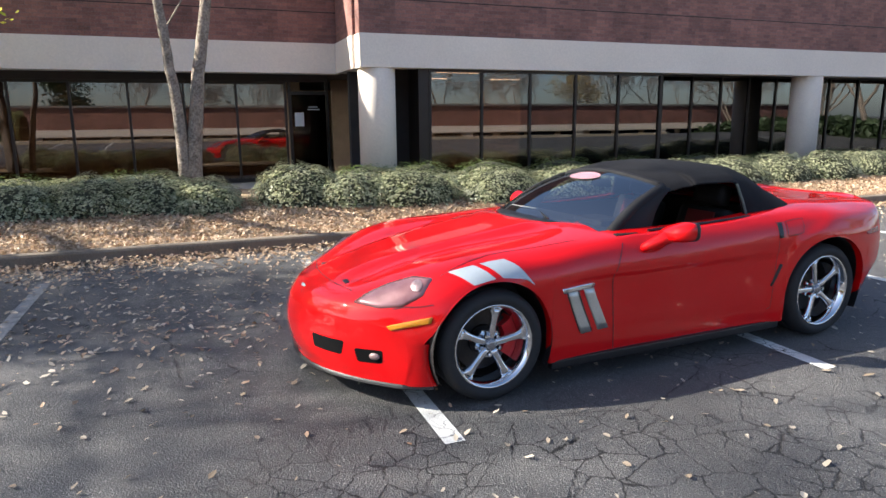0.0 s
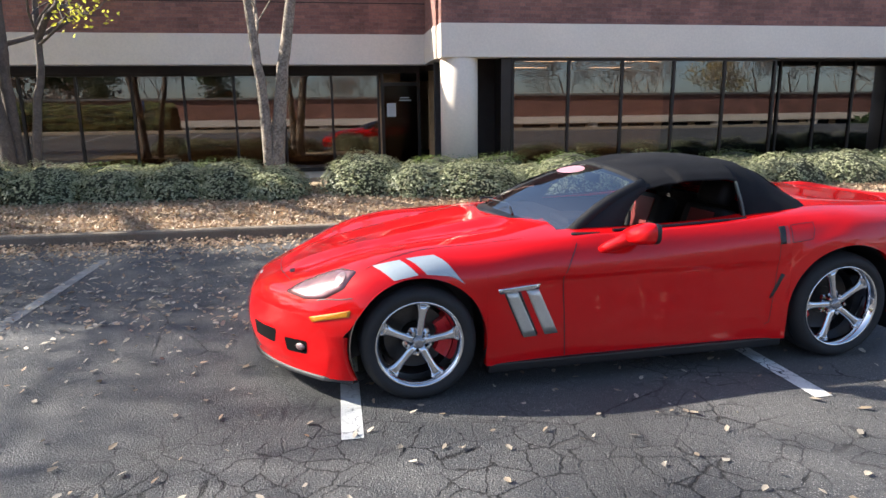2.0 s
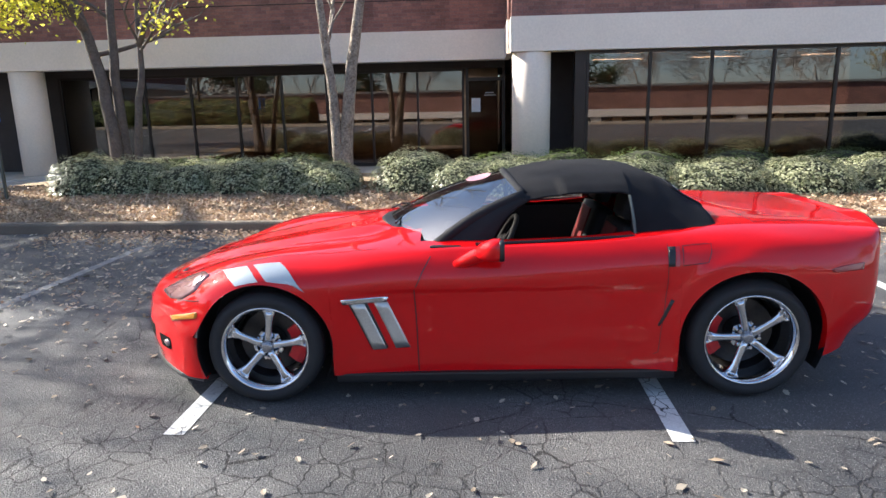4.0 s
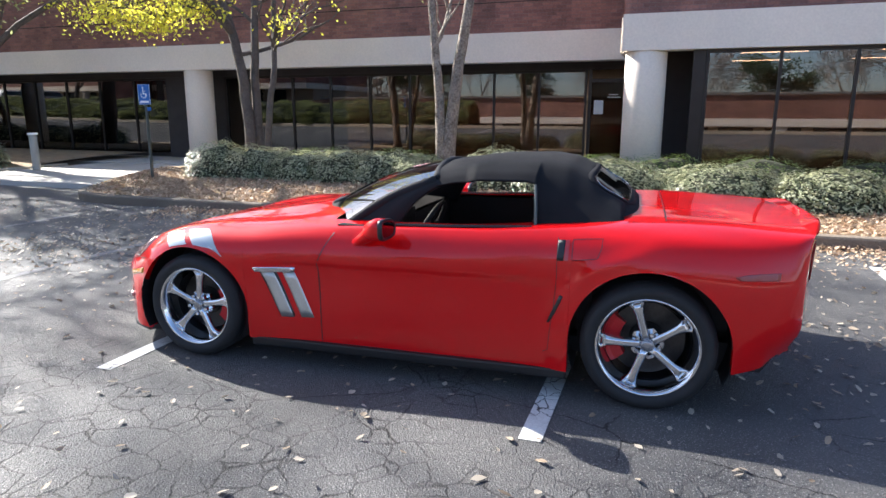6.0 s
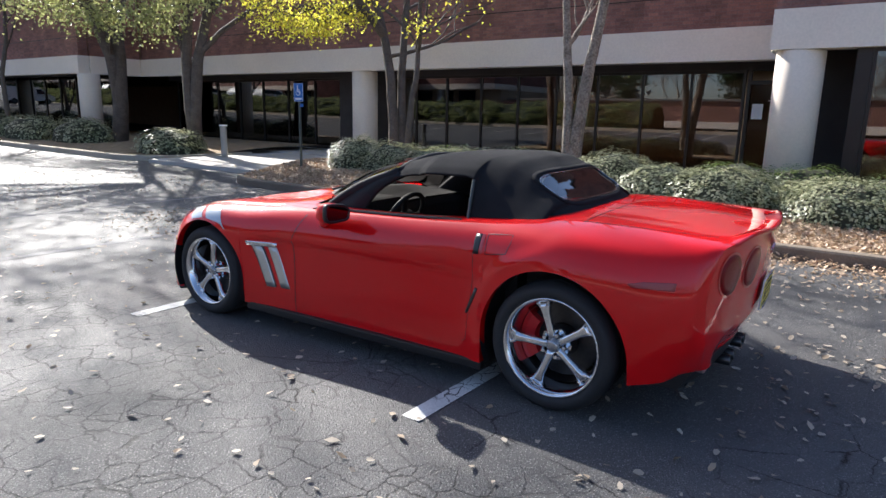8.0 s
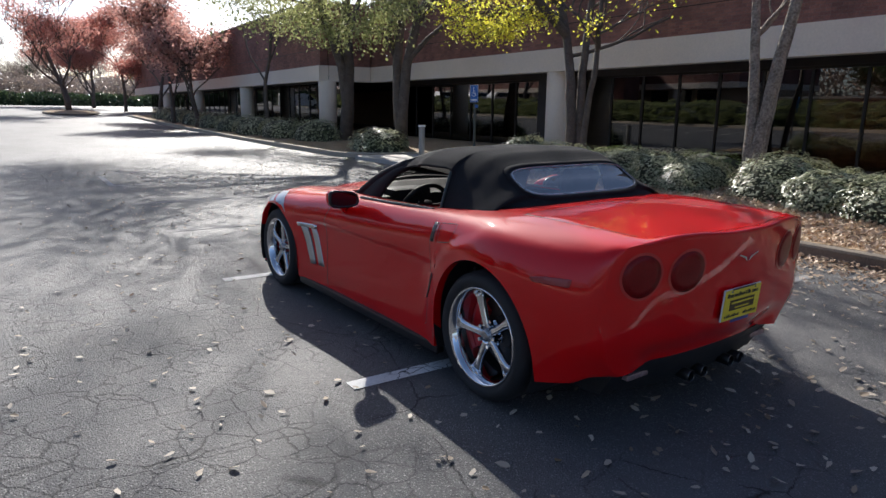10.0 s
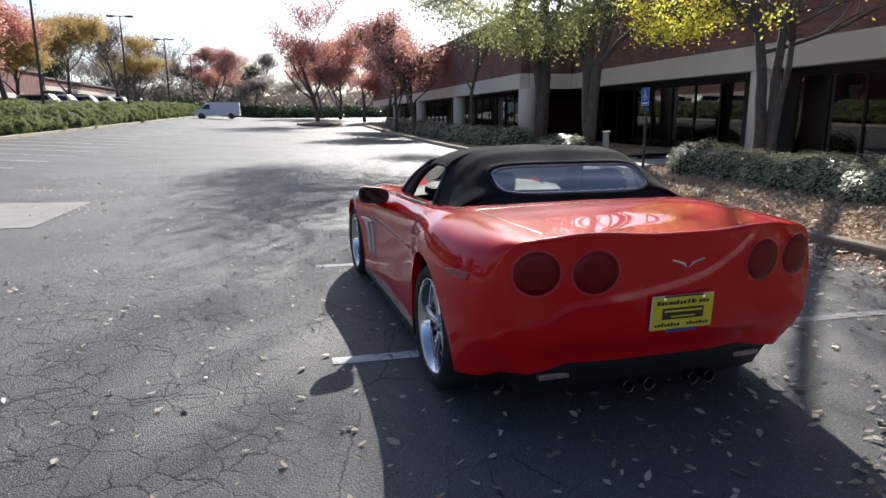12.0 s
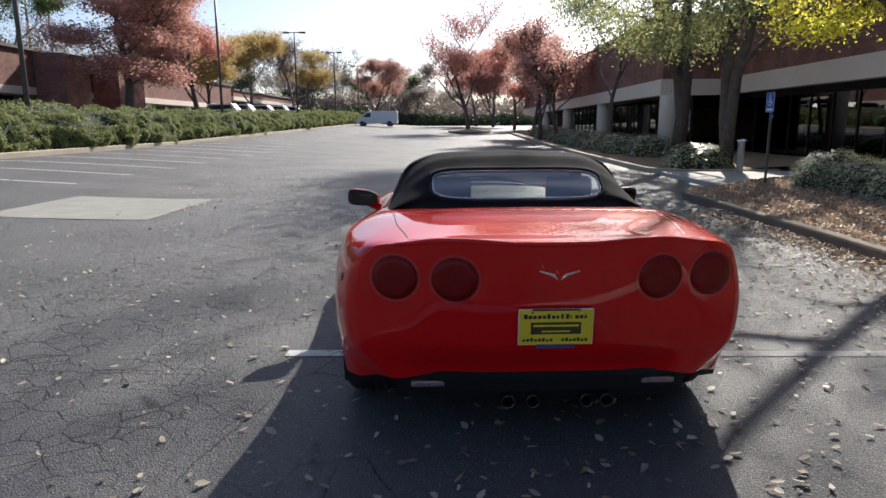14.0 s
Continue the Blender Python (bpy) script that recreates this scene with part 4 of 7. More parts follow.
def seam(name, line, view, width=0.006, material=None, label="", lift=0.0015):
    """A thin dark shut line along points of a view."""
    ways = {"left": (0, 1, 0), "right": (0, -1, 0), "top": (0, 0, -1), "front": (1, 0, 0), "rear": (-1, 0, 0)}
    pts = []
    for (u1, v1), (u2, v2) in zip(line, line[1:]):
        m = max(1, int(math.hypot(u2 - u1, v2 - v1) / 0.025))
        pts += [(u1 + (u2 - u1) * i / m, v1 + (v2 - v1) * i / m) for i in range(m)]
    pts.append(line[-1])
    hits = []
    for u, v in pts:
        o = {"left": (u, -3, v), "right": (u, 3, v), "top": (u, v, 3), "front": (-5, u, v), "rear": (5, u, v)}[view]
        p, nr = cast(o, ways[view])
        if p is not None:
            hits.append((p, nr))
    bm = bmesh.new()
    rows = []
    for i, (p, nr) in enumerate(hits):
        d = (hits[min(i + 1, len(hits) - 1)][0] - hits[max(i - 1, 0)][0]).normalized()
        sd = d.cross(nr).normalized() * width / 2
        rows.append([bm.verts.new(p - sd + nr * lift), bm.verts.new(p + nr * (lift + 0.0006)), bm.verts.new(p + sd + nr * lift)])
    grid_faces(bm, rows)
    return part(name, bm, material or TRIM, car, label)


# ---- wheels ----
# darker than the chrome rim: shade inside the wheel is in this colour
BARREL = mat("rim_barrel", (0.10, 0.10, 0.105), rough=0.35, metal=0.8, vary=0.2, bump=0.0)
def build_wheel(rim_r, tyre_r, width, face=0.0):
    """Parts of a wheel whose outer face looks to -y, hub at the origin."""
    w = new("wheel")
    h = width / 2
    bm = bmesh.new()
    pr = [(rim_r - 0.004, -h * 0.86), (rim_r + 0.012, -h * 0.97), (rim_r + (tyre_r - rim_r) * 0.5, -h * 1.04), (tyre_r - 0.022, -h * 0.93), (tyre_r - 0.006, -h * 0.80), (tyre_r, -h * 0.55)]
    for gx in (-0.42, -0.14, 0.14, 0.42):
        pr += [(tyre_r, h * (gx - 0.05)), (tyre_r - 0.007, h * (gx - 0.04)), (tyre_r - 0.007, h * (gx + 0.04)), (tyre_r, h * (gx + 0.05))]
    pr += [(tyre_r, h * 0.55), (tyre_r - 0.006, h * 0.80), (tyre_r - 0.022, h * 0.93), (rim_r + (tyre_r - rim_r) * 0.5, h * 1.04), (rim_r + 0.012, h * 0.97), (rim_r - 0.004, h * 0.86)]
    lathe(bm, pr, 64)
    part("tyre", bm, RUBBER, w, "black low-profile tyre", smooth=True)
    bm = bmesh.new()
    lathe(bm, [(rim_r - 0.036, h * 0.86), (rim_r - 0.036, -h * 0.05)], 64)
    part("rim_barrel", bm, BARREL, w, "inner barrel of the rim, its shade put into a darker grey", smooth=True)
    bm = bmesh.new()
    lathe(bm, [(rim_r - 0.036, -h * 0.05), (rim_r - 0.034, -h * 0.35), (rim_r - 0.030, -h * 0.52), (rim_r - 0.026, -h * 0.72), (rim_r - 0.012, -h * 0.88), (rim_r - 0.002, -h * 0.96), (rim_r + 0.004, -h * 0.90), (rim_r - 0.002, -h * 0.82)], 64)
    rim = part("rim", bm, CHROME, w, "chrome rim", smooth=True)
    yo = -h * 0.62 + face
    for k in range(5):
        a = math.pi / 2 + 2 * math.pi * k / 5
        bm = bmesh.new()
        r0, r1, r2 = 0.045, rim_r * 0.70, rim_r - 0.010
        def sec(r, half, y, off=0.0, deep=0.020):
            return [(r, off - half, y + deep), (r, off - half * 0.75, y + 0.002), (r, off - half * 0.18, y - 0.008), (r, off, y - 0.004), (r, off + half * 0.18, y - 0.008), (r, off + half * 0.75, y + 0.002), (r, off + half, y + deep)]
        def put(secs):
            rows = []
            for s in secs:
                row = []
                for r, t, y in s:
                    row.append(bm.verts.new((r * math.cos(a) - t * math.sin(a), y, r * math.sin(a) + t * math.cos(a))))
                rows.append(row)
            grid_faces(bm, rows, close=True)
            bm.faces.new(rows[0])
            bm.faces.new(list(reversed(rows[-1])))
        put([sec(0.026, 0.027, yo + 0.002), sec(0.060, 0.0255, yo), sec(0.12, 0.0235, yo - 0.004), sec(r1 * 0.94, 0.0255, yo - 0.008), sec(rim_r * 0.78, 0.033, yo - 0.010), sec(rim_r * 0.87, 0.047, yo - 0.010)])
        for sgn in (-1, 1):
            put([sec(rim_r * 0.80, 0.015, yo - 0.008, sgn * 0.015), sec(rim_r * 0.90, 0.016, yo - 0.010, sgn * 0.032), sec(r2, 0.017, yo - 0.012, sgn * 0.052)])
        part("spoke", bm, CHROME, w, "forked chrome spoke", smooth=True)
    bm = bmesh.new()
    lathe(bm, [(0.0, yo - 0.016), (0.020, yo - 0.016), (0.030, yo - 0.012), (0.034, yo - 0.002), (0.034, yo + 0.03)], 32)
    part("hub_cap", bm, mat("hub_grey", (0.35, 0.35, 0.36), rough=0.25, metal=0.8, vary=0.1, bump=0.0), w, "grey hub cap", smooth=True)
    for k in range(5):
        a = math.pi / 2 + 2 * math.pi * (k + 0.5) / 5
        bm = bmesh.new()
        lathe(bm, [(0.0, -0.014), (0.009, -0.014), (0.012, -0.010), (0.012, 0.03), (0.028, 0.03), (0.028, 0.05)], 6, m=Matrix.Translation((0.060 * math.cos(a), yo + 0.004, 0.060 * math.sin(a))))
        part("wheel_nut", bm, CHROME, w, "chrome wheel nut")
    bm = bmesh.new()
    lathe(bm, [(0.0, 0.02), (0.085, 0.02), (0.09, 0.03), (rim_r - 0.065, 0.03), (rim_r - 0.062, 0.033), (rim_r - 0.065, 0.058), (0.0, 0.058)], 56)
    part("brake_disc", bm, DISC, w, "grey drilled brake disc", smooth=False)
    return w


def caliper(parent, cx, cy, cz, r, ang, s):
    bm = bmesh.new()
    rows = []
    for t in np.linspace(-37, 37, 13):
        a = radians(ang + t)
        rows.append([bm.verts.new((cx + rr * math.cos(a), cy + s * yy, cz + rr * math.sin(a))) for rr, yy in ((r - 0.088, 0.01), (r - 0.082, -0.022), (r - 0.03, -0.030), (r - 0.004, -0.020), (r, 0.02), (r, 0.07), (r - 0.088, 0.07))])
    grid_faces(bm, rows, close=True)
    bm.faces.new(rows[0])
    bm.faces.new(list(reversed(rows[-1])))
    return part("brake_caliper", bm, CALIPER, parent, "red brake caliper", smooth=False)


def build_wheels():
    for cx, cz, rim_r, tyre_r, width, yc, ang in ((-1.3425, 0.325, 0.244, 0.325, 0.270, 0.790, 0), (1.3425, 0.340, 0.257, 0.340, 0.310, 0.776, 180)):
        for s in (-1, 1):
            w = build_wheel(rim_r, tyre_r, width)
            w.parent = car
            w.matrix_basis = pose(cx, s * yc, cz, 0, 0, 0 if s < 0 else 180) @ pose(0, 0, 0, 0, 8 if cx < 0 else -16, 0)
            caliper(car, cx, s * (yc - 0.005), cz, rim_r - 0.035, ang, -s)


build_wheels()


def build_under():
    bm = bmesh.new()
    box(bm, -1.80, 1.95, -0.60, 0.60, 0.17, 0.40, 0.03)
    box(bm, -0.92, 0.92, -0.86, 0.86, 0.135, 0.22, 0.02)
    part("underbody", bm, BLACK, car, "black underbody")
    for cx, cz, r in ARCHES:
        for s in (-1, 1):
            bm = bmesh.new()
            rows = []
            for a in np.linspace(-0.45, math.pi + 0.45, 24):
                rows.append([bm.verts.new((cx + rr * math.cos(a), s * y, max(0.15, cz + rr * math.sin(a)))) for y, rr in ((0.925, r + 0.002), (0.86, r + 0.012), (0.60, r + 0.012))])
            grid_faces(bm, rows)
            c = bm.verts.new((cx, s * 0.60, cz))
            for p, q in zip(rows, rows[1:]):
                bm.faces.new((p[-1], q[-1], c))
            part("wheel_arch_liner", bm, BLACK, car, "black wheel arch liner")
    for s in (-1, 1):
        bm = bmesh.new()
        box(bm, -0.95, 0.94, s * 0.875 - 0.025, s * 0.875 + 0.025, 0.115, 0.170, 0.012)
        part("side_skirt", bm, TRIM, car, "black side skirt")
    bm = bmesh.new()
    rows = []
    edge = [cast((-4.0, y, 0.156), (1, 0, 0)) for y in np.linspace(-0.72, 0.72, 31)]
    edge = [(p.copy(), n.copy()) for p, n in edge if p is not None]
    for s in (-1, 1):
        x0 = edge[0][0].x if s < 0 else edge[-1][0].x
        side = [cast((x, s * 3.0, 0.156), (0, -s, 0)) for x in np.linspace(x0 + 0.02, -1.860, 8)]
        side = [(p.copy(), n.copy()) for p, n in side if p is not None]
        last, n = side[-1]
        side.append((last + Vector((0.155, s * 0.072, 0)), n))
        edge = list(reversed(side)) + edge if s < 0 else edge + side
    for p, n in edge:
        o = Vector((n.x, n.y, 0)).normalized()
        rows.append([bm.verts.new((p.x + o.x * d, p.y + o.y * d, z)) for d, z in ((-0.03, 0.160), (0.003, 0.157), (0.008, 0.150), (0.012, 0.138), (0.004, 0.130), (-0.10, 0.126), (-0.12, 0.150))])
    grid_faces(bm, rows, close=True)
    bm.faces.new(rows[0])
    bm.faces.new(list(reversed(rows[-1])))
    part("front_splitter", bm, BLACK, car, "black front lip", smooth=False)


build_under()


# ---- soft top, glass, cabin ----
TOP_ST = [  # x, middle height, then y, z of roof edge, rail, and foot
    (0.06, 1.197, (.40, 1.170), (.545, 1.130), (.598, 1.098), (.608, 1.088)),
    (0.20, 1.222, (.40, 1.205), (.555, 1.162), (.610, 1.126), (.620, 1.114)),
    (0.42, 1.248, (.40, 1.232), (.565, 1.186), (.625, 1.146), (.635, 1.132)),
    (0.66, 1.255, (.40, 1.238), (.572, 1.190), (.632, 1.148), (.643, 1.134)),
    (0.72, 1.254, (.40, 1.237), (.574, 1.186), (.636, 1.138), (.648, 1.122)),
    (0.724, 1.254, (.40, 1.237), (.570, 1.175), (.655, 1.08), (.735, .885)),
    (0.86, 1.235, (.40, 1.218), (.565, 1.150), (.660, 1.05), (.742, .905)),
    (0.98, 1.180, (.40, 1.165), (.560, 1.105), (.665, 1.02), (.745, .920)),
    (1.12, 1.085, (.40, 1.075), (.565, 1.035), (.670, .985), (.740, .932)),
    (1.24, 0.995, (.40, .992), (.580, .972), (.670, .950), (.715, .935)),
    (1.27, 0.972, (.40, .968), (.580, .953), (.665, .938), (.705, .928)),
]


def build_top():
    bm = bmesh.new()
    rows = []
    for i in range(len(TOP_ST) - 1):
        a, b = TOP_ST[i], TOP_ST[i + 1]
        n = 1 if b[0] - a[0] < 0.02 else 5
        for j in range(n):
            f = j / n
            g = smoothstep(f) * 0.35 + f * 0.65 if n > 1 else f
            ctrl = [(0.0, a[1] + (b[1] - a[1]) * g)] + [(p[0] + (q[0] - p[0]) * g, p[1] + (q[1] - p[1]) * g) for p, q in zip(a[2:], b[2:])]
            rows.append((a[0] + (b[0] - a[0]) * f, ctrl))
    rows.append((TOP_ST[-1][0], [(0.0, TOP_ST[-1][1])] + list(TOP_ST[-1][2:])))
    for s in (-1, 1):
        grid = []
        for x, ctrl in rows:
            grid.append([bm.verts.new((x + (0.06 if x < 0.3 else 0.0) * (catmull(ctrl, t)[0] / 0.6) ** 2 - (0.10 if x > 1.2 else 0.0) * (catmull(ctrl, t)[0] / 0.7) ** 4, s * catmull(ctrl, t)[0], catmull(ctrl, t)[1])) for t in np.linspace(0, 4, 21)])
        grid_faces(bm, grid)
    bmesh.ops.remove_doubles(bm, verts=bm.verts[:], dist=0.0006)
    bmesh.ops.recalc_face_normals(bm, faces=bm.faces[:])
    bm.normal_update()
    tree = BVHTree.FromBMesh(bm)
    hole = [f for f in bm.faces if f.calc_center_median().x > 0.85 and inside_poly(f.calc_center_median().y, f.calc_center_median().z, screen_outline)]
    bmesh.ops.delete(bm, geom=hole, context="FACES")
    top = part("soft_top", bm, CANVAS, car, "black canvas soft top, raised", smooth=True)
    sm = top.modifiers.new("thick", "SOLIDIFY")
    sm.thickness, sm.offset = 0.012, -1
    return top, tree


screen_outline = []
for a in np.linspace(0, 2 * math.pi, 64, endpoint=False):
    co, si = math.cos(a), math.sin(a)
    screen_outline.append((0.485 * math.copysign(abs(co) ** 0.4, co), 1.080 + 0.080 * math.copysign(abs(si) ** 0.5, si)))
soft_top, TOP_TREE = build_top()


def rear_screen():
    def spot(u, v, k, up):
        p, nr = cast((5, u * k, 1.082 + (v - 1.082) * (1 + (k - 1) * 5)), (-1, 0, 0), TOP_TREE)
        return p + nr * up
    bm = bmesh.new()
    rows = [[bm.verts.new(spot(u, v, k, up)) for u, v in screen_outline] for k, up in ((1.034, -0.004), (1.03, 0.006), (1.0, 0.009), (0.985, 0.004), (0.975, -0.012))]
    grid_faces(bm, rows, close=True)
    part("screen_seal", bm, CANVAS, soft_top, "canvas edge round the rear window", smooth=True)
    bm = bmesh.new()
    edge = [spot(u, v, 0.972, 0.006) for u, v in screen_outline]
    tube(bm, edge + edge[:1], 0.0022, 5, cap=False)
    part("window_bead", bm, CHROME, soft_top, "thin bright bead round the rear window", smooth=True)
    bm = bmesh.new()
    rows = [[bm.verts.new(spot(u * f, 1.082 + (v - 1.082) * f, 1.0, -0.001)) for u, v in screen_outline] for f in (1.0, 0.8, 0.6, 0.4, 0.2, 0.01)]
    grid_faces(bm, rows, close=True)
    w = part("rear_window", bm, CAR_GLASS, soft_top, "curved glass rear window in the soft top", smooth=True)
    w.visible_shadow = False


rear_screen()


def build_screen():
    base = [(-0.69 + 0.29 * (t * t), 0.66 * t, 0.935 - 0.080 * t * t) for t in np.linspace(-1, 1, 25)]
    head = [(0.045 + 0.07 * t * t, 0.555 * t, 1.197 - 0.070 * t * t) for t in np.linspace(-1, 1, 25)]
    bm = bmesh.new()
    rows = []
    for f in np.linspace(0, 1, 9):
        bow = 0.034 * math.sin(math.pi * f)
        rows.append([bm.verts.new((b[0] + (h[0] - b[0]) * f - bow * 0.4, b[1] + (h[1] - b[1]) * f, b[2] + (h[2] - b[2]) * f + bow)) for b, h in zip(base, head)])
    grid_faces(bm, rows)
    w = part("windscreen", bm, WSHIELD, car, "raked curved windscreen", smooth=True)
    w.visible_shadow = False
    for s in (-1, 1):
        bm = bmesh.new()
        pts = []
        for f in np.linspace(0, 1, 9):
            bow = 0.030 * math.sin(math.pi * f)
            i = 24 if s > 0 else 0
            b, h = base[i], head[i]
            pts.append((b[0] + (h[0] - b[0]) * f - bow * 0.4 + 0.01, b[1] + (h[1] - b[1]) * f + s * 0.012, b[2] + (h[2] - b[2]) * f + bow - 0.012))
        tube(bm, pts, 0.032, 10)
        part("windscreen_pillar", bm, MATT, car, "black windscreen pillar", smooth=True)
    bm = bmesh.new()
    tube(bm, [(p[0] + 0.012, p[1], p[2] - 0.008) for p in head], 0.026, 10)
    part("windscreen_header", bm, MATT, car, "black windscreen header", smooth=True)
    # dark cowl with wipers
    bm = bmesh.new()
    rows = [[bm.verts.new((b[0] + dx, b[1], b[2] + dz)) for dx, dz in ((0.03, -0.05), (0.02, 0.004), (-0.05, -0.012), (-0.075, -0.03))] for b in base]
    grid_faces(bm, rows)
    part("cowl", bm, TRIM, car, "black cowl under the windscreen")
    # black pad between the foot of the glass and the dashboard
    bm = bmesh.new()
    rows = []
    for t in np.linspace(-0.95, 0.95, 21):
        x0 = -0.69 + 0.29 * t * t + 0.03
        row = [(x, 0.66 * t, cast((x, 0.66 * t, 3), (0, 0, -1))[0].z + 0.006) for x in np.linspace(x0, max(x0, -0.51), 3)] if x0 < -0.52 else [(x0, 0.66 * t, 0.875)] * 3
        rows.append([bm.verts.new(p) for p in row + [(max(x0, -0.465) + 0.005, 0.66 * t, 0.932 - 0.052 * t * t), (max(x0, -0.42) + 0.02, 0.66 * t, 0.892 - 0.02 * t * t), (-0.16, 0.66 * t, 0.870 - 0.01 * t * t)]])
    grid_faces(bm, rows)
    part("dash_pad", bm, LEATHER, car, "black dashboard pad under the windscreen", smooth=True)
    for y0, y1 in ((-0.35, 0.10), (0.15, 0.55)):
        bm = bmesh.new()
        f = lambda y: (-0.69 + 0.29 * (y / 0.66) ** 2, y, 0.935 - 0.08 * (y / 0.66) ** 2)
        a, b = f(y0), f(y1)
        tube(bm, [(a[0] - 0.03, a[1], a[2] + 0.015), (a[0] + 0.02, (a[1] + b[1]) / 2, (a[2] + b[2]) / 2 + 0.040), (b[0] + 0.03, b[1], b[2] + 0.035)], 0.007, 6)
        part("wiper", bm, TRIM, car, "black windscreen wiper")


build_screen()


def build_cabin():
    bm = bmesh.new()
    box(bm, -0.50, 1.05, -0.72, 0.72, 0.22, 0.30)
    box(bm, 0.98, 1.05, -0.72, 0.72, 0.30, 0.93)
    part("cabin_floor", bm, LEATHER, car, "black cabin floor and bulkhead")
    for s in (-1, 1):
        bm = bmesh.new()
        box(bm, -0.42, 0.86, s * 0.735 - 0.045, s * 0.735 + 0.045, 0.30, 0.868, 0.02)
        part("door_card", bm, LEATHER, car, "black inner door panel")
    bm = bmesh.new()
    box(bm, -0.62, -0.14, -0.70, 0.70, 0.62, 0.865, 0.06)
    box(bm, -0.30, 0.75, -0.14, 0.14, 0.30, 0.60, 0.03)
    part("dashboard", bm, LEATHER, car, "black dashboard and centre console")
    bm = bmesh.new()
    box(bm, -0.34, -0.12, -0.52, -0.20, 0.80, 0.915, 0.04)
    part("instrument_hood", bm, LEATHER, car, "black instrument binnacle")
    for s in (-1, 1):
        bm = bmesh.new()
        box(bm, 0.10, 0.60, s * 0.37 - 0.24, s * 0.37 + 0.24, 0.30, 0.50, 0.06)
        part("seat_cushion", bm, LEATHER, car, "black leather seat cushion", smooth=True)
        bm = bmesh.new()
        box(bm, -0.07, 0.07, -0.24, 0.24, 0.0, 0.50, 0.055, m=pose(0.62, s * 0.37, 0.44, 0, 18, 0))
        back = part("seat_back", bm, LEATHER, car, "black leather seat backrest", smooth=True)
        bm = bmesh.new()
        box(bm, -0.055, 0.055, -0.14, 0.14, 0.52, 0.68, 0.05, m=pose(0.62, s * 0.37, 0.44, 0, 16, 0))
        part("headrest", bm, LEATHER, car, "black leather headrest", smooth=True)
        bm = bmesh.new()
        box(bm, -0.082, -0.072, -0.13, 0.13, 0.10, 0.46, 0.004, m=pose(0.62, s * 0.37, 0.44, 0, 18, 0))
        part("seat_inlay", bm, RED_LEATHER, car, "red leather seat inlay")
    bm = bmesh.new()
    n, k = 32, 8
    m = pose(0.02, -0.37, 0.80, 0, -62, 0)
    rings = []
    for i in range(n):
        a = 2 * math.pi * i / n
        rings.append([bm.verts.new(m @ Vector(((0.18 + 0.016 * math.cos(b)) * math.cos(a), (0.18 + 0.016 * math.cos(b)) * math.sin(a), 0.016 * math.sin(b)))) for b in (2 * math.pi * j / k for j in range(k))])
    grid_faces(bm, rings + [rings[0]], close=True)
    for a in (0, 120, 240):
        box(bm, 0.03, 0.17, -0.018, 0.018, -0.012, 0.006, 0.004, m=m @ pose(0, 0, 0, 0, 0, a + 90))
    box(bm, -0.05, 0.05, -0.05, 0.05, -0.03, 0.012, 0.01, m=m)
    part("steering_wheel", bm, LEATHER, car, "black leather steering wheel", smooth=True)
    bm = bmesh.new()
    box(bm, 0.0, 0.012, -0.11, 0.11, -0.032, 0.032, 0.008, m=pose(0.06, 0.02, 1.105))
    part("inner_mirror", bm, TRIM, car, "black interior mirror")


build_cabin()


# ---- details of the car ----
def fit_patch(name, outline, material, label="", lift=0.004, parent=None, tree=None, dome=0.0, levels=5, both=False, edge=True, step=0.03):
    """A patch moulded onto the shell inside an outline of points in space."""
    tree = tree or SHELL
    made = []
    for s in ((1, -1) if both else (1,)):
        pts = [Vector((x, y * s, z)) for x, y, z in outline]
        c = sum(pts, Vector()) / len(pts)
        ring = []
        for a, b in zip(pts, pts[1:] + pts[:1]):
            n = max(1, int((b - a).length / step))
            ring += [a.lerp(b, i / n) for i in range(n)]
        bm = bmesh.new()
        rows = []
        for j in range(levels + 1):
            f = 1 - j / levels
            row = []
            for p in ring:
                hit, nr, _, _ = tree.find_nearest(c.lerp(p, f))
                if nr.dot(hit - Vector((0.1, 0, 0.45))) < 0:
                    nr = -nr
                row.append(bm.verts.new(hit + nr * (lift + dome * (1 - f * f))))
            if j == 0 and edge:
                low = []
                for p in ring:
                    hit, nr, _, _ = tree.find_nearest(p)
                    if nr.dot(hit - Vector((0.1, 0, 0.45))) < 0:
                        nr = -nr
                    low.append(bm.verts.new(hit - nr * 0.004))
                rows.append(low)
            rows.append(row)
        grid_faces(bm, rows, close=True)
        bmesh.ops.remove_doubles(bm, verts=bm.verts[:], dist=0.0004)
        made.append(part(name, bm, material, parent or car, label, smooth=True))
    return made


def rounded(pts, r=0.012, n=4):
    """Round the corners of a flat outline."""
    out = []
    m = len(pts)
    for i in range(m):
        p, a, b = Vector(pts[i]), Vector(pts[i - 1]), Vector(pts[(i + 1) % m])
        u, v = (a - p).normalized() * r, (b - p).normalized() * r
        for k in range(n + 1):
            t = k / n
            out.append(tuple(((p + u) * (1 - t) ** 2 + p * 2 * t * (1 - t) + (p + v) * t * t)))
    return out


BOWL = mat("lamp_bowl", (0.34, 0.24, 0.24), rough=0.35, metal=0.5, vary=0.4, scale=60.0, fine=160.0, bump=0.3, dist=0.003)
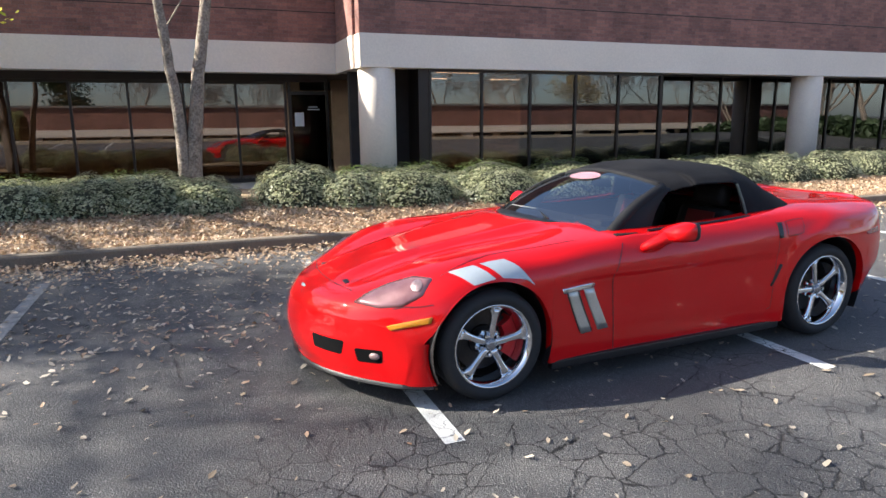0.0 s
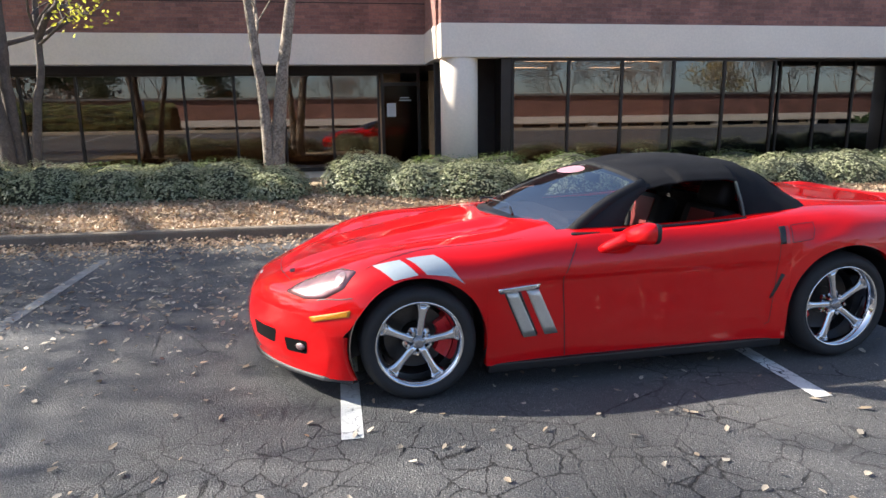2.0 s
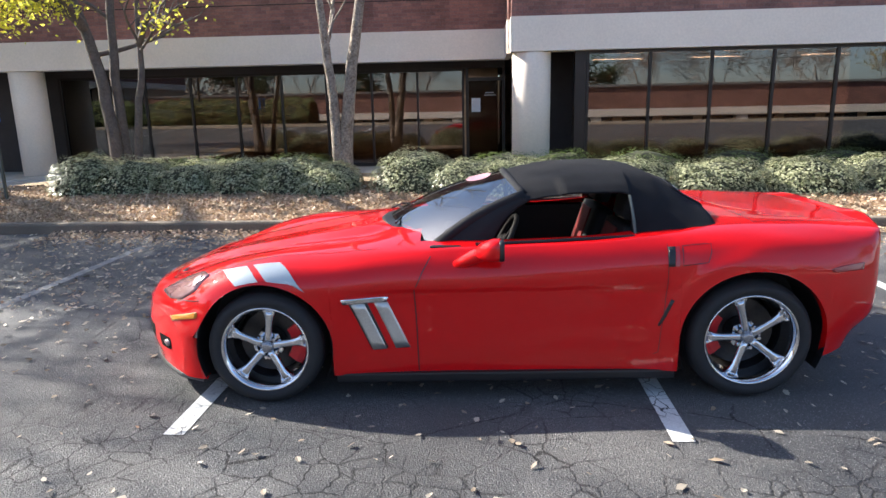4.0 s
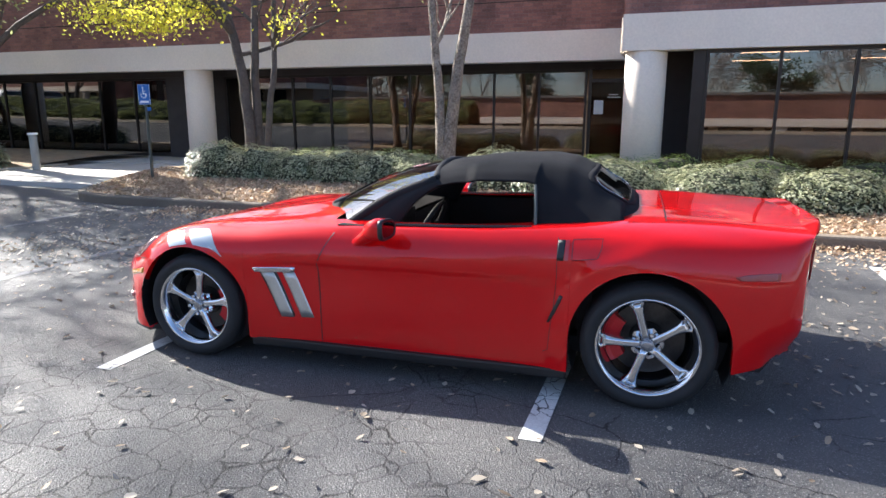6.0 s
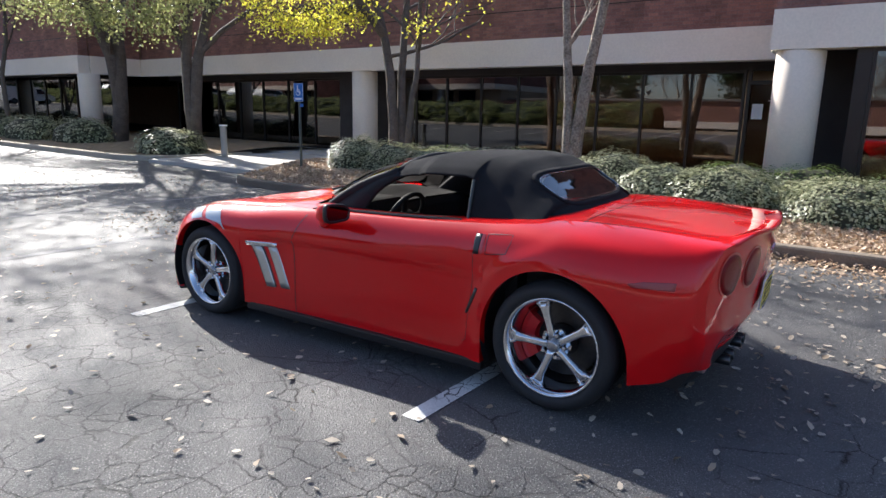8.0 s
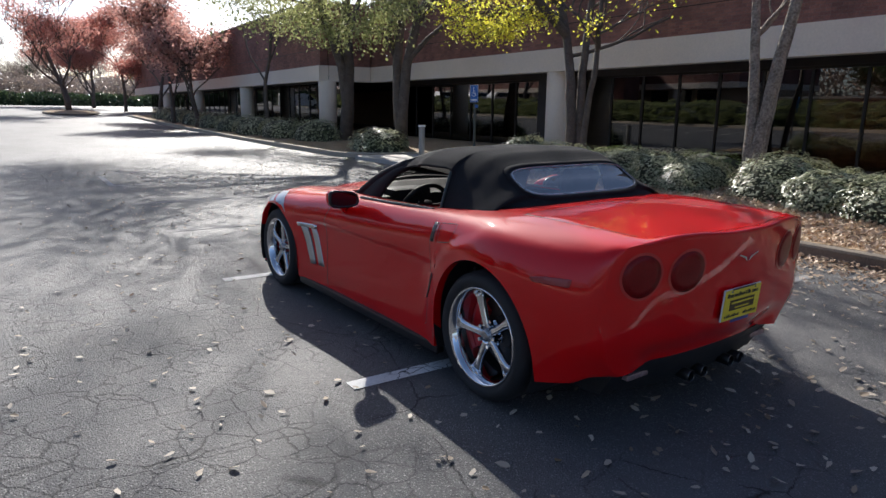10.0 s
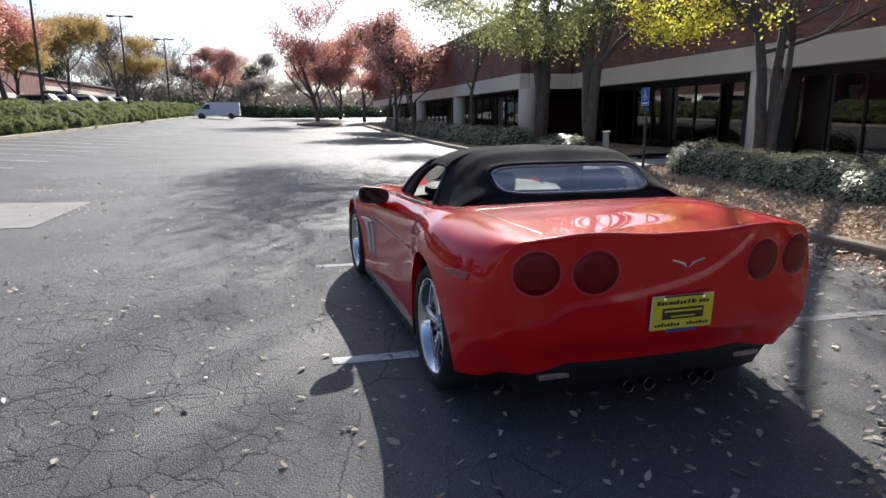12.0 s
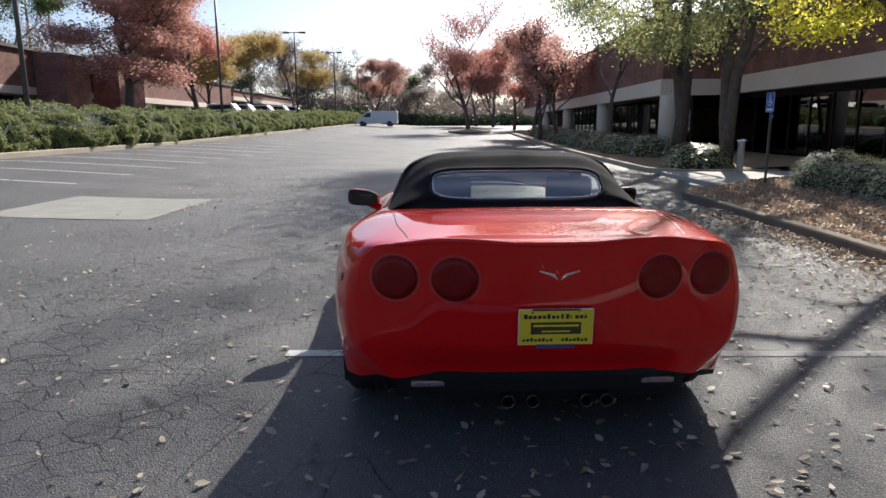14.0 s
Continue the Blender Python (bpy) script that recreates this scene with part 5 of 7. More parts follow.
# head lamps: dark housing, bright bowls, clear cover coloured for the red reflection in it
HEAD = [(-2.045, -.545, .575), (-1.945, -.685, .565), (-1.84, -.775, .582), (-1.735, -.825, .645), (-1.655, -.785, .725), (-1.73, -.675, .722), (-1.85, -.595, .678), (-1.965, -.55, .622)]
HEAD = rounded(HEAD, 0.02, 3)
for s, hd in zip((1, -1), fit_patch("headlamp", HEAD, LENS, "swept-back clear headlamp, red reflection put into its colour", 0.004, dome=0.006, both=True)):
    for (x, y, z), r in (((-1.735, -.755, .675), 0.042),):
        ring = [(x + r * math.cos(a) * 0.9, (y + r * math.sin(a) * 0.75) * s, z + r * 0.55 * math.sin(a)) for a in np.linspace(0, 2 * math.pi, 16, endpoint=False)]
        fit_patch("lamp_bowl", ring, BOWL, "grey reflector bowl", 0.0105, parent=hd, dome=0.004, levels=3, edge=False)
fit_patch("turn_lamp", rounded([(-1.93, -.765, .486), (-1.71, -.90, .545), (-1.715, -.895, .508), (-1.91, -.78, .460)], 0.010), AMBER, "long amber turn lamp", 0.005, both=True, dome=0.004)

PIT = mat("dark_opening", (0.004, 0.004, 0.0045), rough=0.9, vary=0.2, bump=0.0, spec=0.1)
# nose openings
for s in (-1, 1):
    o = rounded([(-2.2, s * y, z) for y, z in ((.345, .372), (.565, .366), (.545, .283), (.355, .290))], 0.014)
    dress("front_grille", [(y, z) for x, y, z in o], "front", PIT, "black nose grille opening", lift=0.002)
for s in (-1, 1):
    o = [(s * y, z) for y, z in ((.615, .335), (.742, .340), (.738, .264), (.625, .258))]
    fg = dress("fog_recess", [tuple(p)[:2] for p in rounded([(y, z, 0) for y, z in o], 0.015)], "front", PIT, "black fog lamp recess", lift=0.002)
    ring = [(s * 0.708 + 0.022 * math.cos(a), 0.302 + 0.019 * math.sin(a)) for a in np.linspace(0, 2 * math.pi, 14, endpoint=False)]
    dress("fog_lamp", ring, "front", BOWL, "round fog lamp", lift=0.010, parent=fg, dome=0.006)
fit_patch("nose_badge", [(-2.20, 0.045 * math.cos(a), .562 + 0.016 * math.sin(a)) for a in np.linspace(0, 2 * math.pi, 12, endpoint=False)], SILVER, "small bright nose badge", 0.003, levels=2)
fit_patch("washer_slot", rounded([(-2.025, -.245, .64), (-1.998, -.25, .65), (-1.998, -.31, .645), (-2.022, -.305, .63)], 0.006), TRIM, "small black bonnet slot", 0.003, both=True)

# silver hash marks over the left front wing
fit_patch("wing_stripe", [(-1.575, -.800, .755), (-1.43, -.825, .783), (-1.345, -.935, .722), (-1.475, -.932, .700)], SILVER, "silver slanted wing stripe", 0.003, levels=8, edge=False)
fit_patch("wing_stripe", [(-1.395, -.828, .790), (-1.245, -.835, .803), (-1.095, -.937, .660), (-1.125, -.937, .684), (-1.18, -.937, .706), (-1.30, -.936, .722)], SILVER, "silver slanted wing stripe", 0.003, levels=8, edge=False)

MARKER = mat("red_marker_lens", (0.27, 0.014, 0.02), rough=0.25, vary=0.1, fine=90.0, bump=0.1, coat=0.6)
# gills behind the front wheels
for s in (-1, 1):
    v = "left" if s < 0 else "right"
    g = dress("wing_vent", [(-.895, .592), (-.655, .598), (-.505, .318), (-.735, .305)], v, RED, "red recessed wing vent panel", lift=0.002)
    dress("vent_gap", [(-.868, .585), (-.850, .585), (-.742, .315), (-.752, .320)], v, TRIM, "dark gap", lift=0.004, parent=g)
    dress("vent_gap", [(-.790, .583), (-.765, .583), (-.655, .318), (-.672, .318)], v, TRIM, "dark gap", lift=0.004, parent=g)
    dress("vent_slat", [(-.856, .585), (-.784, .585), (-.664, .312), (-.742, .310)], v, GILL, "silver mesh slat", lift=0.007, parent=g)
    dress("vent_slat", [(-.730, .585), (-.654, .585), (-.535, .318), (-.614, .315)], v, GILL, "silver mesh slat", lift=0.007, parent=g)
    dress("vent_bar", [(-.905, .610), (-.648, .616), (-.655, .586), (-.895, .582)], v, CHROME, "bright bar above the vent", lift=0.012, parent=g)
    # doors, handle, scoop, filler flap
    seam("door_seam", [(-.41, .825), (-.455, .75), (-.505, .645), (-.495, .45), (-.488, .175)], v, 0.006)
    seam("door_seam", [(.872, .875), (.874, .665), (.862, .49), (.85, .40), (.84, .275), (.815, .262)], v, 0.003)
    dress("door_latch", [(.876, .862), (.912, .864), (.906, .762), (.872, .760)], v, TRIM, "black door release slot", lift=0.004)
    # flat patch; the darker red gives the shade of the hollow
    dress("latch_scoop", [(.914, .864), (.934, .866), (.930, .765), (.910, .763)], v, mat("shaded_red", (0.42, 0.008, 0.01), rough=0.3, vary=0.03, bump=0.0, coat=0.8), "red scoop, its recess shade put into a darker red", lift=0.003)
    dress("side_scoop", [(.896, .580), (.912, .573), (.872, .478), (.842, .424), (.832, .428), (.866, .508)], v, TRIM, "slim black intake slot", lift=0.005)
    fu = [(.950, .868), (1.022, .876), (1.097, .882), (1.095, .84), (1.077, .787), (1.012, .776), (.950, .768)]
    if s < 0:
        seam("filler_seam", fu + fu[:1], v, 0.004)
    fit_patch("side_marker", rounded([(1.713, s * .94, .742), (1.785, s * .94, .760), (1.920, s * .89, .766), (1.913, s * .89, .727), (1.735, s * .94, .725)], 0.008), MARKER, "dark red side marker", 0.004)
seam("deck_seam", [(1.40, -.70), (1.40, 0.0), (1.40, .70)], "top", 0.006)
for s in (-1, 1):
    seam("deck_seam", [(1.40, s * .685), (1.75, s * .655), (2.02, s * .60)], "top", 0.006)
    seam("bonnet_seam", [(-1.62, s * .80), (-1.30, s * .765), (-0.95, s * .755), (-0.70, s * .745)], "top", 0.005)
for v in ("left", "right"):
    seam("bumper_seam", [(-1.695, .605), (-1.75, .592), (-1.83, .583), (-1.88, .570)], v, 0.005)
seam("nose_seam", [(-2.02, -.44), (-2.075, -.20), (-2.085, 0.0), (-2.075, .20), (-2.02, .44)], "top", 0.005)


def door_mirror(s):
    bm = bmesh.new()
    bmesh.ops.create_uvsphere(bm, u_segments=24, v_segments=14, radius=1.0)
    for v in bm.verts:
        c = v.co.copy()
        c = Vector([math.copysign(abs(a) ** 0.72, a) for a in c])
        x = c.x * (0.075 if c.x > 0 else 0.095)
        if c.x > 0:
            x = min(x, 0.048)
        nose = max(0.0, -c.x)
        taper = (1 - 0.30 * (0.5 - 0.5 * c.y * s)) * (1 - 0.25 * nose)
        v.co = Vector((-0.075 + x, s * (0.965 - 0.04 * nose) + c.y * 0.108, 0.888 - 0.022 * nose + c.z * 0.070 * taper + 0.01 * c.y * s))
    mr = part("door_mirror", bm, RED, car, "red door mirror", smooth=True)
    bm = bmesh.new()
    def rim(x, w, h):
        return [(x, s * 0.965 + w * math.copysign(abs(math.cos(a)) ** 0.6, math.cos(a)), 0.888 + 0.01 * s * math.cos(a) + h * (0.85 + 0.15 * s * math.cos(a)) * math.copysign(abs(math.sin(a)) ** 0.6, math.sin(a))) for a in np.linspace(0, 2 * math.pi, 28, endpoint=False)]
    grid_faces(bm, [[bm.verts.new(p) for p in rim(x, w, h)] for x, w, h in ((-0.052, 0.100, 0.060), (-0.044, 0.108, 0.067), (-0.030, 0.109, 0.068), (-0.022, 0.106, 0.065), (-0.0225, 0.092, 0.050), (-0.030, 0.090, 0.048))], close=True)
    part("mirror_bezel", bm, TRIM, mr, "black rear half of the mirror housing", smooth=True)
    bm = bmesh.new()
    ring = [bm.verts.new((-0.0255, s * 0.965 + 0.092 * math.copysign(abs(math.cos(a)) ** 0.6, math.cos(a)), 0.888 + 0.01 * s * math.cos(a) + 0.051 * (0.85 + 0.15 * s * math.cos(a)) * math.copysign(abs(math.sin(a)) ** 0.6, math.sin(a)))) for a in np.linspace(0, 2 * math.pi, 24, endpoint=False)]
    bm.faces.new(ring)
    part("mirror_glass", bm, mat("mirror_glass", (0.05, 0.05, 0.055), rough=0.02, metal=1.0, vary=0.02, bump=0.0), mr, "dark mirror glass")
    bm = bmesh.new()
    tube(bm, [(-0.285, s * 0.835, 0.772), (-0.225, s * 0.870, 0.802), (-0.165, s * 0.905, 0.838), (-0.11, s * 0.935, 0.868)], [0.022, 0.034, 0.042, 0.045], 12)
    part("mirror_stalk", bm, RED, mr, "red mirror stalk", smooth=True)


for s in (-1, 1):
    door_mirror(s)

# tail lamps, badge, plate, exhausts
for yy in (-.655, -.405, .455, .690):
    def ring_of(r, n=28):
        return [(yy + r * math.cos(a), 0.785 + r * 0.98 * math.sin(a)) for a in np.linspace(0, 2 * math.pi, n, endpoint=False)]
    tl = dress("tail_lamp", ring_of(0.110), "rear", mat("lamp_bezel", (0.50, 0.004, 0.006), rough=0.4, vary=0.05, bump=0.0, coat=0.8), "round recessed tail lamp bezel", lift=0.003)
    dress("lamp_lens", ring_of(0.097), "rear", TAIL, "dark red round lens", lift=0.005, parent=tl, dome=0.003)


def badge():
    bm = bmesh.new()
    for s in (-1, 1):
        pts = [(s * 0.004, 0.785), (s * 0.020, 0.812), (s * 0.080, 0.828), (s * 0.084, 0.822), (s * 0.030, 0.804), (s * 0.012, 0.790)]
        vs = []
        for y, z in pts:
            p, nr = cast((5, y + 0.02, z), (-1, 0, 0))
            vs.append(bm.verts.new(p + nr * 0.006))
        bm.faces.new(vs)
    out = bmesh.ops.extrude_face_region(bm, geom=bm.faces[:])
    for v in out["geom"]:
        if isinstance(v, bmesh.types.BMVert):
            v.co.x -= 0.010
    part("tail_badge", bm, CHROME, car, "bright winged tail badge")


badge()


def number_plate():
    p, nr = cast((5, 0.01, 0.585), (-1, 0, 0))
    m = pose(p.x + 0.017, 0.012, 0.585, 0, 4, 0)
    bm = bmesh.new()
    box(bm, -0.004, 0.004, -0.157, 0.157, -0.079, 0.079, 0.003, m=m)
    fr = part("number_plate", bm, SIGN_WHITE, car, "dealer plate in a pale frame")
    def bar(y0, y1, z0, z1, material, lab, x=0.0055):
        bm = bmesh.new()
        box(bm, x - 0.001, x + 0.001, y0, y1, z0, z1, m=m)
        part("plate_print", bm, material, fr, lab)
    bar(-0.154, 0.154, -0.076, 0.076, PLATE, "yellow plate field")
    bar(-0.100, 0.100, 0.073, 0.080, INK, "dark strip on the frame", 0.0075)
    for k, w in enumerate((15, 15, 14, 15, 14, 13, 14, 10, 10, 14, 4, 15, 14, 10)):
        y0 = -0.135 + 0.0194 * k
        bar(y0, y0 + 0.001 * w, 0.038, 0.052 + 0.006 * (k in (0, 5, 8, 9)), INK, "dark print", 0.0075)
    bar(-0.105, 0.105, -0.030, 0.022, mat("brown_print", (0.06, 0.035, 0.012), rough=0.5, vary=0.2, bump=0.0), "dark brown panel", 0.0075)
    bar(-0.095, 0.095, 0.004, 0.012, PLATE, "row of pale print", 0.0095)
    bar(-0.060, 0.060, -0.020, -0.014, PLATE, "row of pale print", 0.0095)
    for k in range(17):
        if k not in (8, 9):
            bar(-0.138 + 0.0163 * k, -0.127 + 0.0163 * k, -0.062, -0.053 + 0.003 * (k % 3), INK, "small dark print", 0.0075)
    bar(-0.080, 0.080, -0.092, -0.076, INK_BLUE, "blue strip on the frame", 0.0075)
    for y in (-0.10, 0.10):
        bm = bmesh.new()
        lathe(bm, [(0.0, 0.0), (0.005, 0.0), (0.006, -0.003)], 10, "y", m=m @ Matrix.Translation((0.009, y, 0.066)) @ Matrix.Rotation(radians(-90), 4, "Z"))
        part("plate_screw", bm, CHROME, fr, "bright screw")


number_plate()


# exhaust chrome with the shade below the bumper put into its colour
SHADED_STEEL = mat("shaded_polished_steel", (0.11, 0.11, 0.112), rough=0.3, metal=1.0, vary=0.1, bump=0.0)


def rear_lower():
    bm = bmesh.new()
    rows = []
    for y in np.linspace(-0.66, 0.66, 25):
        x = 2.055 - 0.12 * (abs(y) / 0.8) ** 2.2
        zt = 0.345 - 0.03 * (abs(y) / 0.7) ** 4
        # the lowest black rows stand in for the shadow under the bumper
        rows.append([bm.verts.new((x + dx, y, z)) for dx, z in ((0.020, zt), (0.012, zt - 0.03), (-0.02, 0.24), (-0.06, 0.175), (-0.30, 0.16), (-0.30, zt))])
    grid_faces(bm, rows, close=True)
    bm.faces.new(rows[0])
    bm.faces.new(list(reversed(rows[-1])))
    part("rear_diffuser", bm, BLACK, car, "black lower rear panel, drawn down to stand for the shadow below")
    for y in (-0.165, -0.055, 0.185, 0.275):
        bm = bmesh.new()
        m = Matrix.Translation((2.020, y, 0.205)) @ Matrix.Rotation(radians(90), 4, "Z")
        lathe(bm, [(0.022, 0.10), (0.030, 0.10), (0.031, -0.050), (0.029, -0.055), (0.026, -0.050)], 24, m=m)
        inner = bmesh.new()
        lathe(inner, [(0.026, -0.048), (0.024, 0.08), (0.0, 0.08)], 20, m=m)
        tip = part("exhaust_tip", bm, SHADED_STEEL, car, "round chrome exhaust tip, darkened for the shade under the tail", smooth=True)
        part("pipe_inside", inner, BLACK, tip, "black inside of the pipe")
    for s in (-1, 1):
        bm = bmesh.new()
        box(bm, 1.93, 2.022, s * 0.52 - 0.075, s * 0.52 + 0.075, 0.262, 0.290, 0.008)
        part("reverse_lamp", bm, BOWL, car, "pale lower reversing lamp")


rear_lower()


def wide_pillars():
    for s in (-1, 1):
        bm = bmesh.new()
        rows = []
        for f in np.linspace(0, 1, 12):
            bow = 0.030 * math.sin(math.pi * f)
            fx, fy, fz = -0.40 + (0.115 + 0.40) * f - bow * 0.4, 0.66 + (0.555 - 0.66) * f, 0.855 + (1.127 - 0.855) * f + bow
            wd = 0.250 * (1 - f) ** 1.25 + 0.060
            rows.append([bm.verts.new((fx + dx, s * (fy + dy), fz + dz)) for dx, dy, dz in ((-0.02, -0.008, 0.004), (0.0, 0.018, 0.006), (wd * 0.6, 0.040, -0.010), (wd, 0.045, -0.022 - 0.02 * (1 - f)), (wd, 0.02, -0.04), (0.01, -0.02, -0.03))])
        grid_faces(bm, rows, close=True)
        bm.faces.new(rows[0])
        bm.faces.new(list(reversed(rows[-1])))
        part("pillar_cover", bm, MATT, car, "broad black windscreen pillar", smooth=True)
        # bright strip at the rear edge of the side window
        bm = bmesh.new()
        tube(bm, [(0.735, s * 0.742, 0.885), (0.728, s * 0.70, 1.0), (0.715, s * 0.648, 1.118)], 0.009, 6)
        part("window_strip", bm, GALV, car, "grey window strip")
        bm = bmesh.new()
        tube(bm, [(-0.16, s * 0.768, 0.875), (0.2, s * 0.772, 0.884), (0.72, s * 0.770, 0.905)], 0.010, 6)
        part("window_seal", bm, TRIM, car, "black window seal")


wide_pillars()


def sticker():
    bm = bmesh.new()
    ring = []
    for a in np.linspace(0, 2 * math.pi, 24, endpoint=False):
        y, u = 0.150 * math.cos(a), 0.085 * math.sin(a)
        f = 0.80 + u * 1.25
        bow = 0.034 * math.sin(math.pi * f)
        ring.append(bm.verts.new((-0.69 + 0.735 * f - bow * 0.4 - 0.005 + 0.2 * y * y, y - 0.017, 0.935 + 0.262 * f + bow + 0.005 - 0.2 * y * y)))
    bm.faces.new(ring)
    part("windscreen_sticker", bm, mat("pink_sticker", (0.62, 0.32, 0.36), rough=0.4, vary=0.1, scale=30, bump=0.0), car, "pale oval sticker on the windscreen")


sticker()


def tail_lip():
    """Low lip across the edge of the tail, dipping in the middle, with a dark line under it."""
    bm = bmesh.new()
    rows = []
    for y in np.linspace(-0.66, 0.66, 45):
        p, nr = cast((2.175 - 0.17 * (abs(y) / 0.86) ** 2.2, y, 3), (0, 0, -1))
        if p is None:
            continue
        h = 0.023 * (0.50 + 0.50 * smoothstep((abs(y) - 0.14) / 0.25)) * smoothstep((0.67 - abs(y)) / 0.22)
        rows.append([bm.verts.new((p.x + dx, p.y, p.z + dz)) for dx, dz in ((-0.085, -0.001), (-0.04, 0.3 * h), (0.012, h), (0.030, h - 0.002), (0.034, h - 0.010), (0.018, -0.016))])
    grid_faces(bm, rows)
    part("tail_lip", bm, RED, car, "low red lip along the tail edge", smooth=True)


tail_lip()


def bumper_corner(s):
    """The foot of the front bumper that follows the arch round towards the wheel."""
    cx, cz, r = ARCHES[0]
    bm = bmesh.new()
    rows = []
    for z in np.linspace(0.150, 0.392, 16):
        p, nr = cast((-1.860, s * 3, max(z, 0.150)), (0, -s, 0))
        xe = cx - 0.015 - math.sqrt(max(0.0, r * r - (cz - z) ** 2))
        w = xe - p.x
        bow = lambda d: s * (0.83 * d - 2.1 * d * d)
        rows.append([bm.verts.new((p.x + w * f, p.y + bow(w * f), z)) for f in (0.0, 0.2, 0.4, 0.6, 0.8, 1.0)] + [bm.verts.new((xe + 0.002, p.y + bow(w) - s * 0.06, z))])
    grid_faces(bm, rows)
    part("bumper_corner", bm, RED, car, "red foot of the front bumper by the wheel", smooth=True)


for s in (-1, 1):
    bumper_corner(s)


# ---- plants ----
def shrub_spots(n, rx, ry, rz, rng, lump):
    """Spots near the skin of a lumpy half-round bush, local to its foot."""
    v = rng.normal(size=(n, 3))
    v /= np.linalg.norm(v, axis=1, keepdims=True)
    v[:, 2] = np.abs(v[:, 2]) * 1.0
    out = []
    for d in v:
        q = Vector(d)
        r = 1.0 + 0.16 * noise.noise(q * 2.2 + Vector((lump, 0, 0))) + 0.10 * noise.noise(q * 5.5 + Vector((0, lump, 0)))
        depth = 1.0 - 0.16 * rng.random() ** 2
        sx = math.copysign(abs(q.x) ** 0.85, q.x)
        sy = math.copysign(abs(q.y) ** 0.85, q.y)
        out.append((sx * rx * r * depth, sy * ry * r * depth, (abs(q.z) ** 0.8) * rz * r * depth))
    return out


def shrub(x, y, z, rx, ry, rz, seed, leaves=2600, size=0.030, leaf=None, label="", group="shrubs of the planting bed"):
    rng = np.random.default_rng(seed)
    s = thing("shrub", label or "rounded evergreen shrub with pale sunlit leaves in the bed", "shrub", pose(x, y, z), group)
    bm = bmesh.new()
    bmesh.ops.create_icosphere(bm, subdivisions=3, radius=1.0)
    for v in bm.verts:
        d = v.co.normalized()
        r = 0.86 + 0.14 * noise.noise(d * 2.2 + Vector((seed, 0, 0))) + 0.06 * noise.noise(d * 6 + Vector((seed, 3, 0)))
        v.co = Vector((d.x * rx * r, d.y * ry * r, max(d.z, -0.15) * rz * r))
    # solid dark core; its colour gives the shade seen between leaves
    part("core", bm, HEDGE_CORE, s, "dark core standing in for shade between the leaves")
    ob = leaves_mesh("foliage", shrub_spots(leaves, rx, ry, rz, rng, seed), size, leaf or HEDGE_LEAF, s, seed, up=0.95)
    ob["label"] = "small grey-green leaves"
    return s


SHRUBS = [(-6.95, 6.55, 0.62, 0.78), (-6.05, 6.6, 0.75, 0.70), (-5.1, 6.65, 0.75, 0.66), (-4.2, 6.65, 0.75, 0.68), (-3.35, 6.6, 0.7, 0.70), (-2.65, 6.45, 0.55, 0.62),
          (-1.25, 6.5, 0.75, 0.78), (-0.35, 6.3, 0.7, 0.64), (0.55, 6.15, 0.85, 0.68), (1.55, 6.6, 0.6, 0.5), (2.15, 6.05, 0.85, 0.66), (3.55, 6.05, 0.80, 0.64), (4.9, 6.1, 0.82, 0.64),
          (6.2, 6.2, 0.8, 0.66), (7.5, 6.3, 0.8, 0.66), (8.8, 6.3, 0.85, 0.7), (10.2, 6.3, 0.85, 0.7), (11.6, 6.4, 0.9, 0.7), (13.1, 6.4, 0.9, 0.72), (14.6, 6.4, 0.9, 0.72), (16.2, 6.5, 0.95, 0.72), (17.9, 6.5, 0.95, 0.72)]
for i, (x, y, rx, h) in enumerate(SHRUBS):
    shrub(x, y, bed_height(x, y) - 0.06, rx, 0.72, h - 0.10, 11 + i, 4200 if x < 6 else 2600, 0.025)
# darker low planting close to the glass
for i, (x, y, rx) in enumerate([(-5.6, 8.1, 1.0), (-3.7, 8.2, 1.0), (0.3, 8.0, 0.8), (1.4, 8.1, 0.7), (2.9, 8.0, 0.9), (4.6, 8.0, 0.9), (6.4, 8.0, 0.9), (8.3, 8.0, 1.0), (10.4, 8.0, 1.0), (12.6, 8.0, 1.0)]):
    shrub(x, y, bed_height(x, y) - 0.05, rx, 0.5, 0.50, 61 + i, 1300, 0.028, GREEN_LEAF, "low dark green shrub in shade before the glass", "low shrubs before the glass")
for i, (x, y, rx, rz) in enumerate([(-15.1, 7.1, 1.05, 0.72), (-21.5, 7.6, 1.6, 0.9), (-24.5, 7.2, 1.7, 0.9), (-27.8, 7.0, 1.9, 0.9), (-31.5, 7.0, 2.0, 0.9), (-35.5, 7.0, 2.2, 0.9), (-40, 7.0, 2.4, 0.9), (-45, 7.0, 2.5, 0.9), (-50, 7.0, 2.6, 0.9)]):
    shrub(x, y, ground_z(x, y) + 0.15, rx, 0.95, rz, 81 + i, 1800, 0.05, HEDGE_LEAF, "broad clipped shrub in the far bed", "shrubs of the far bed")


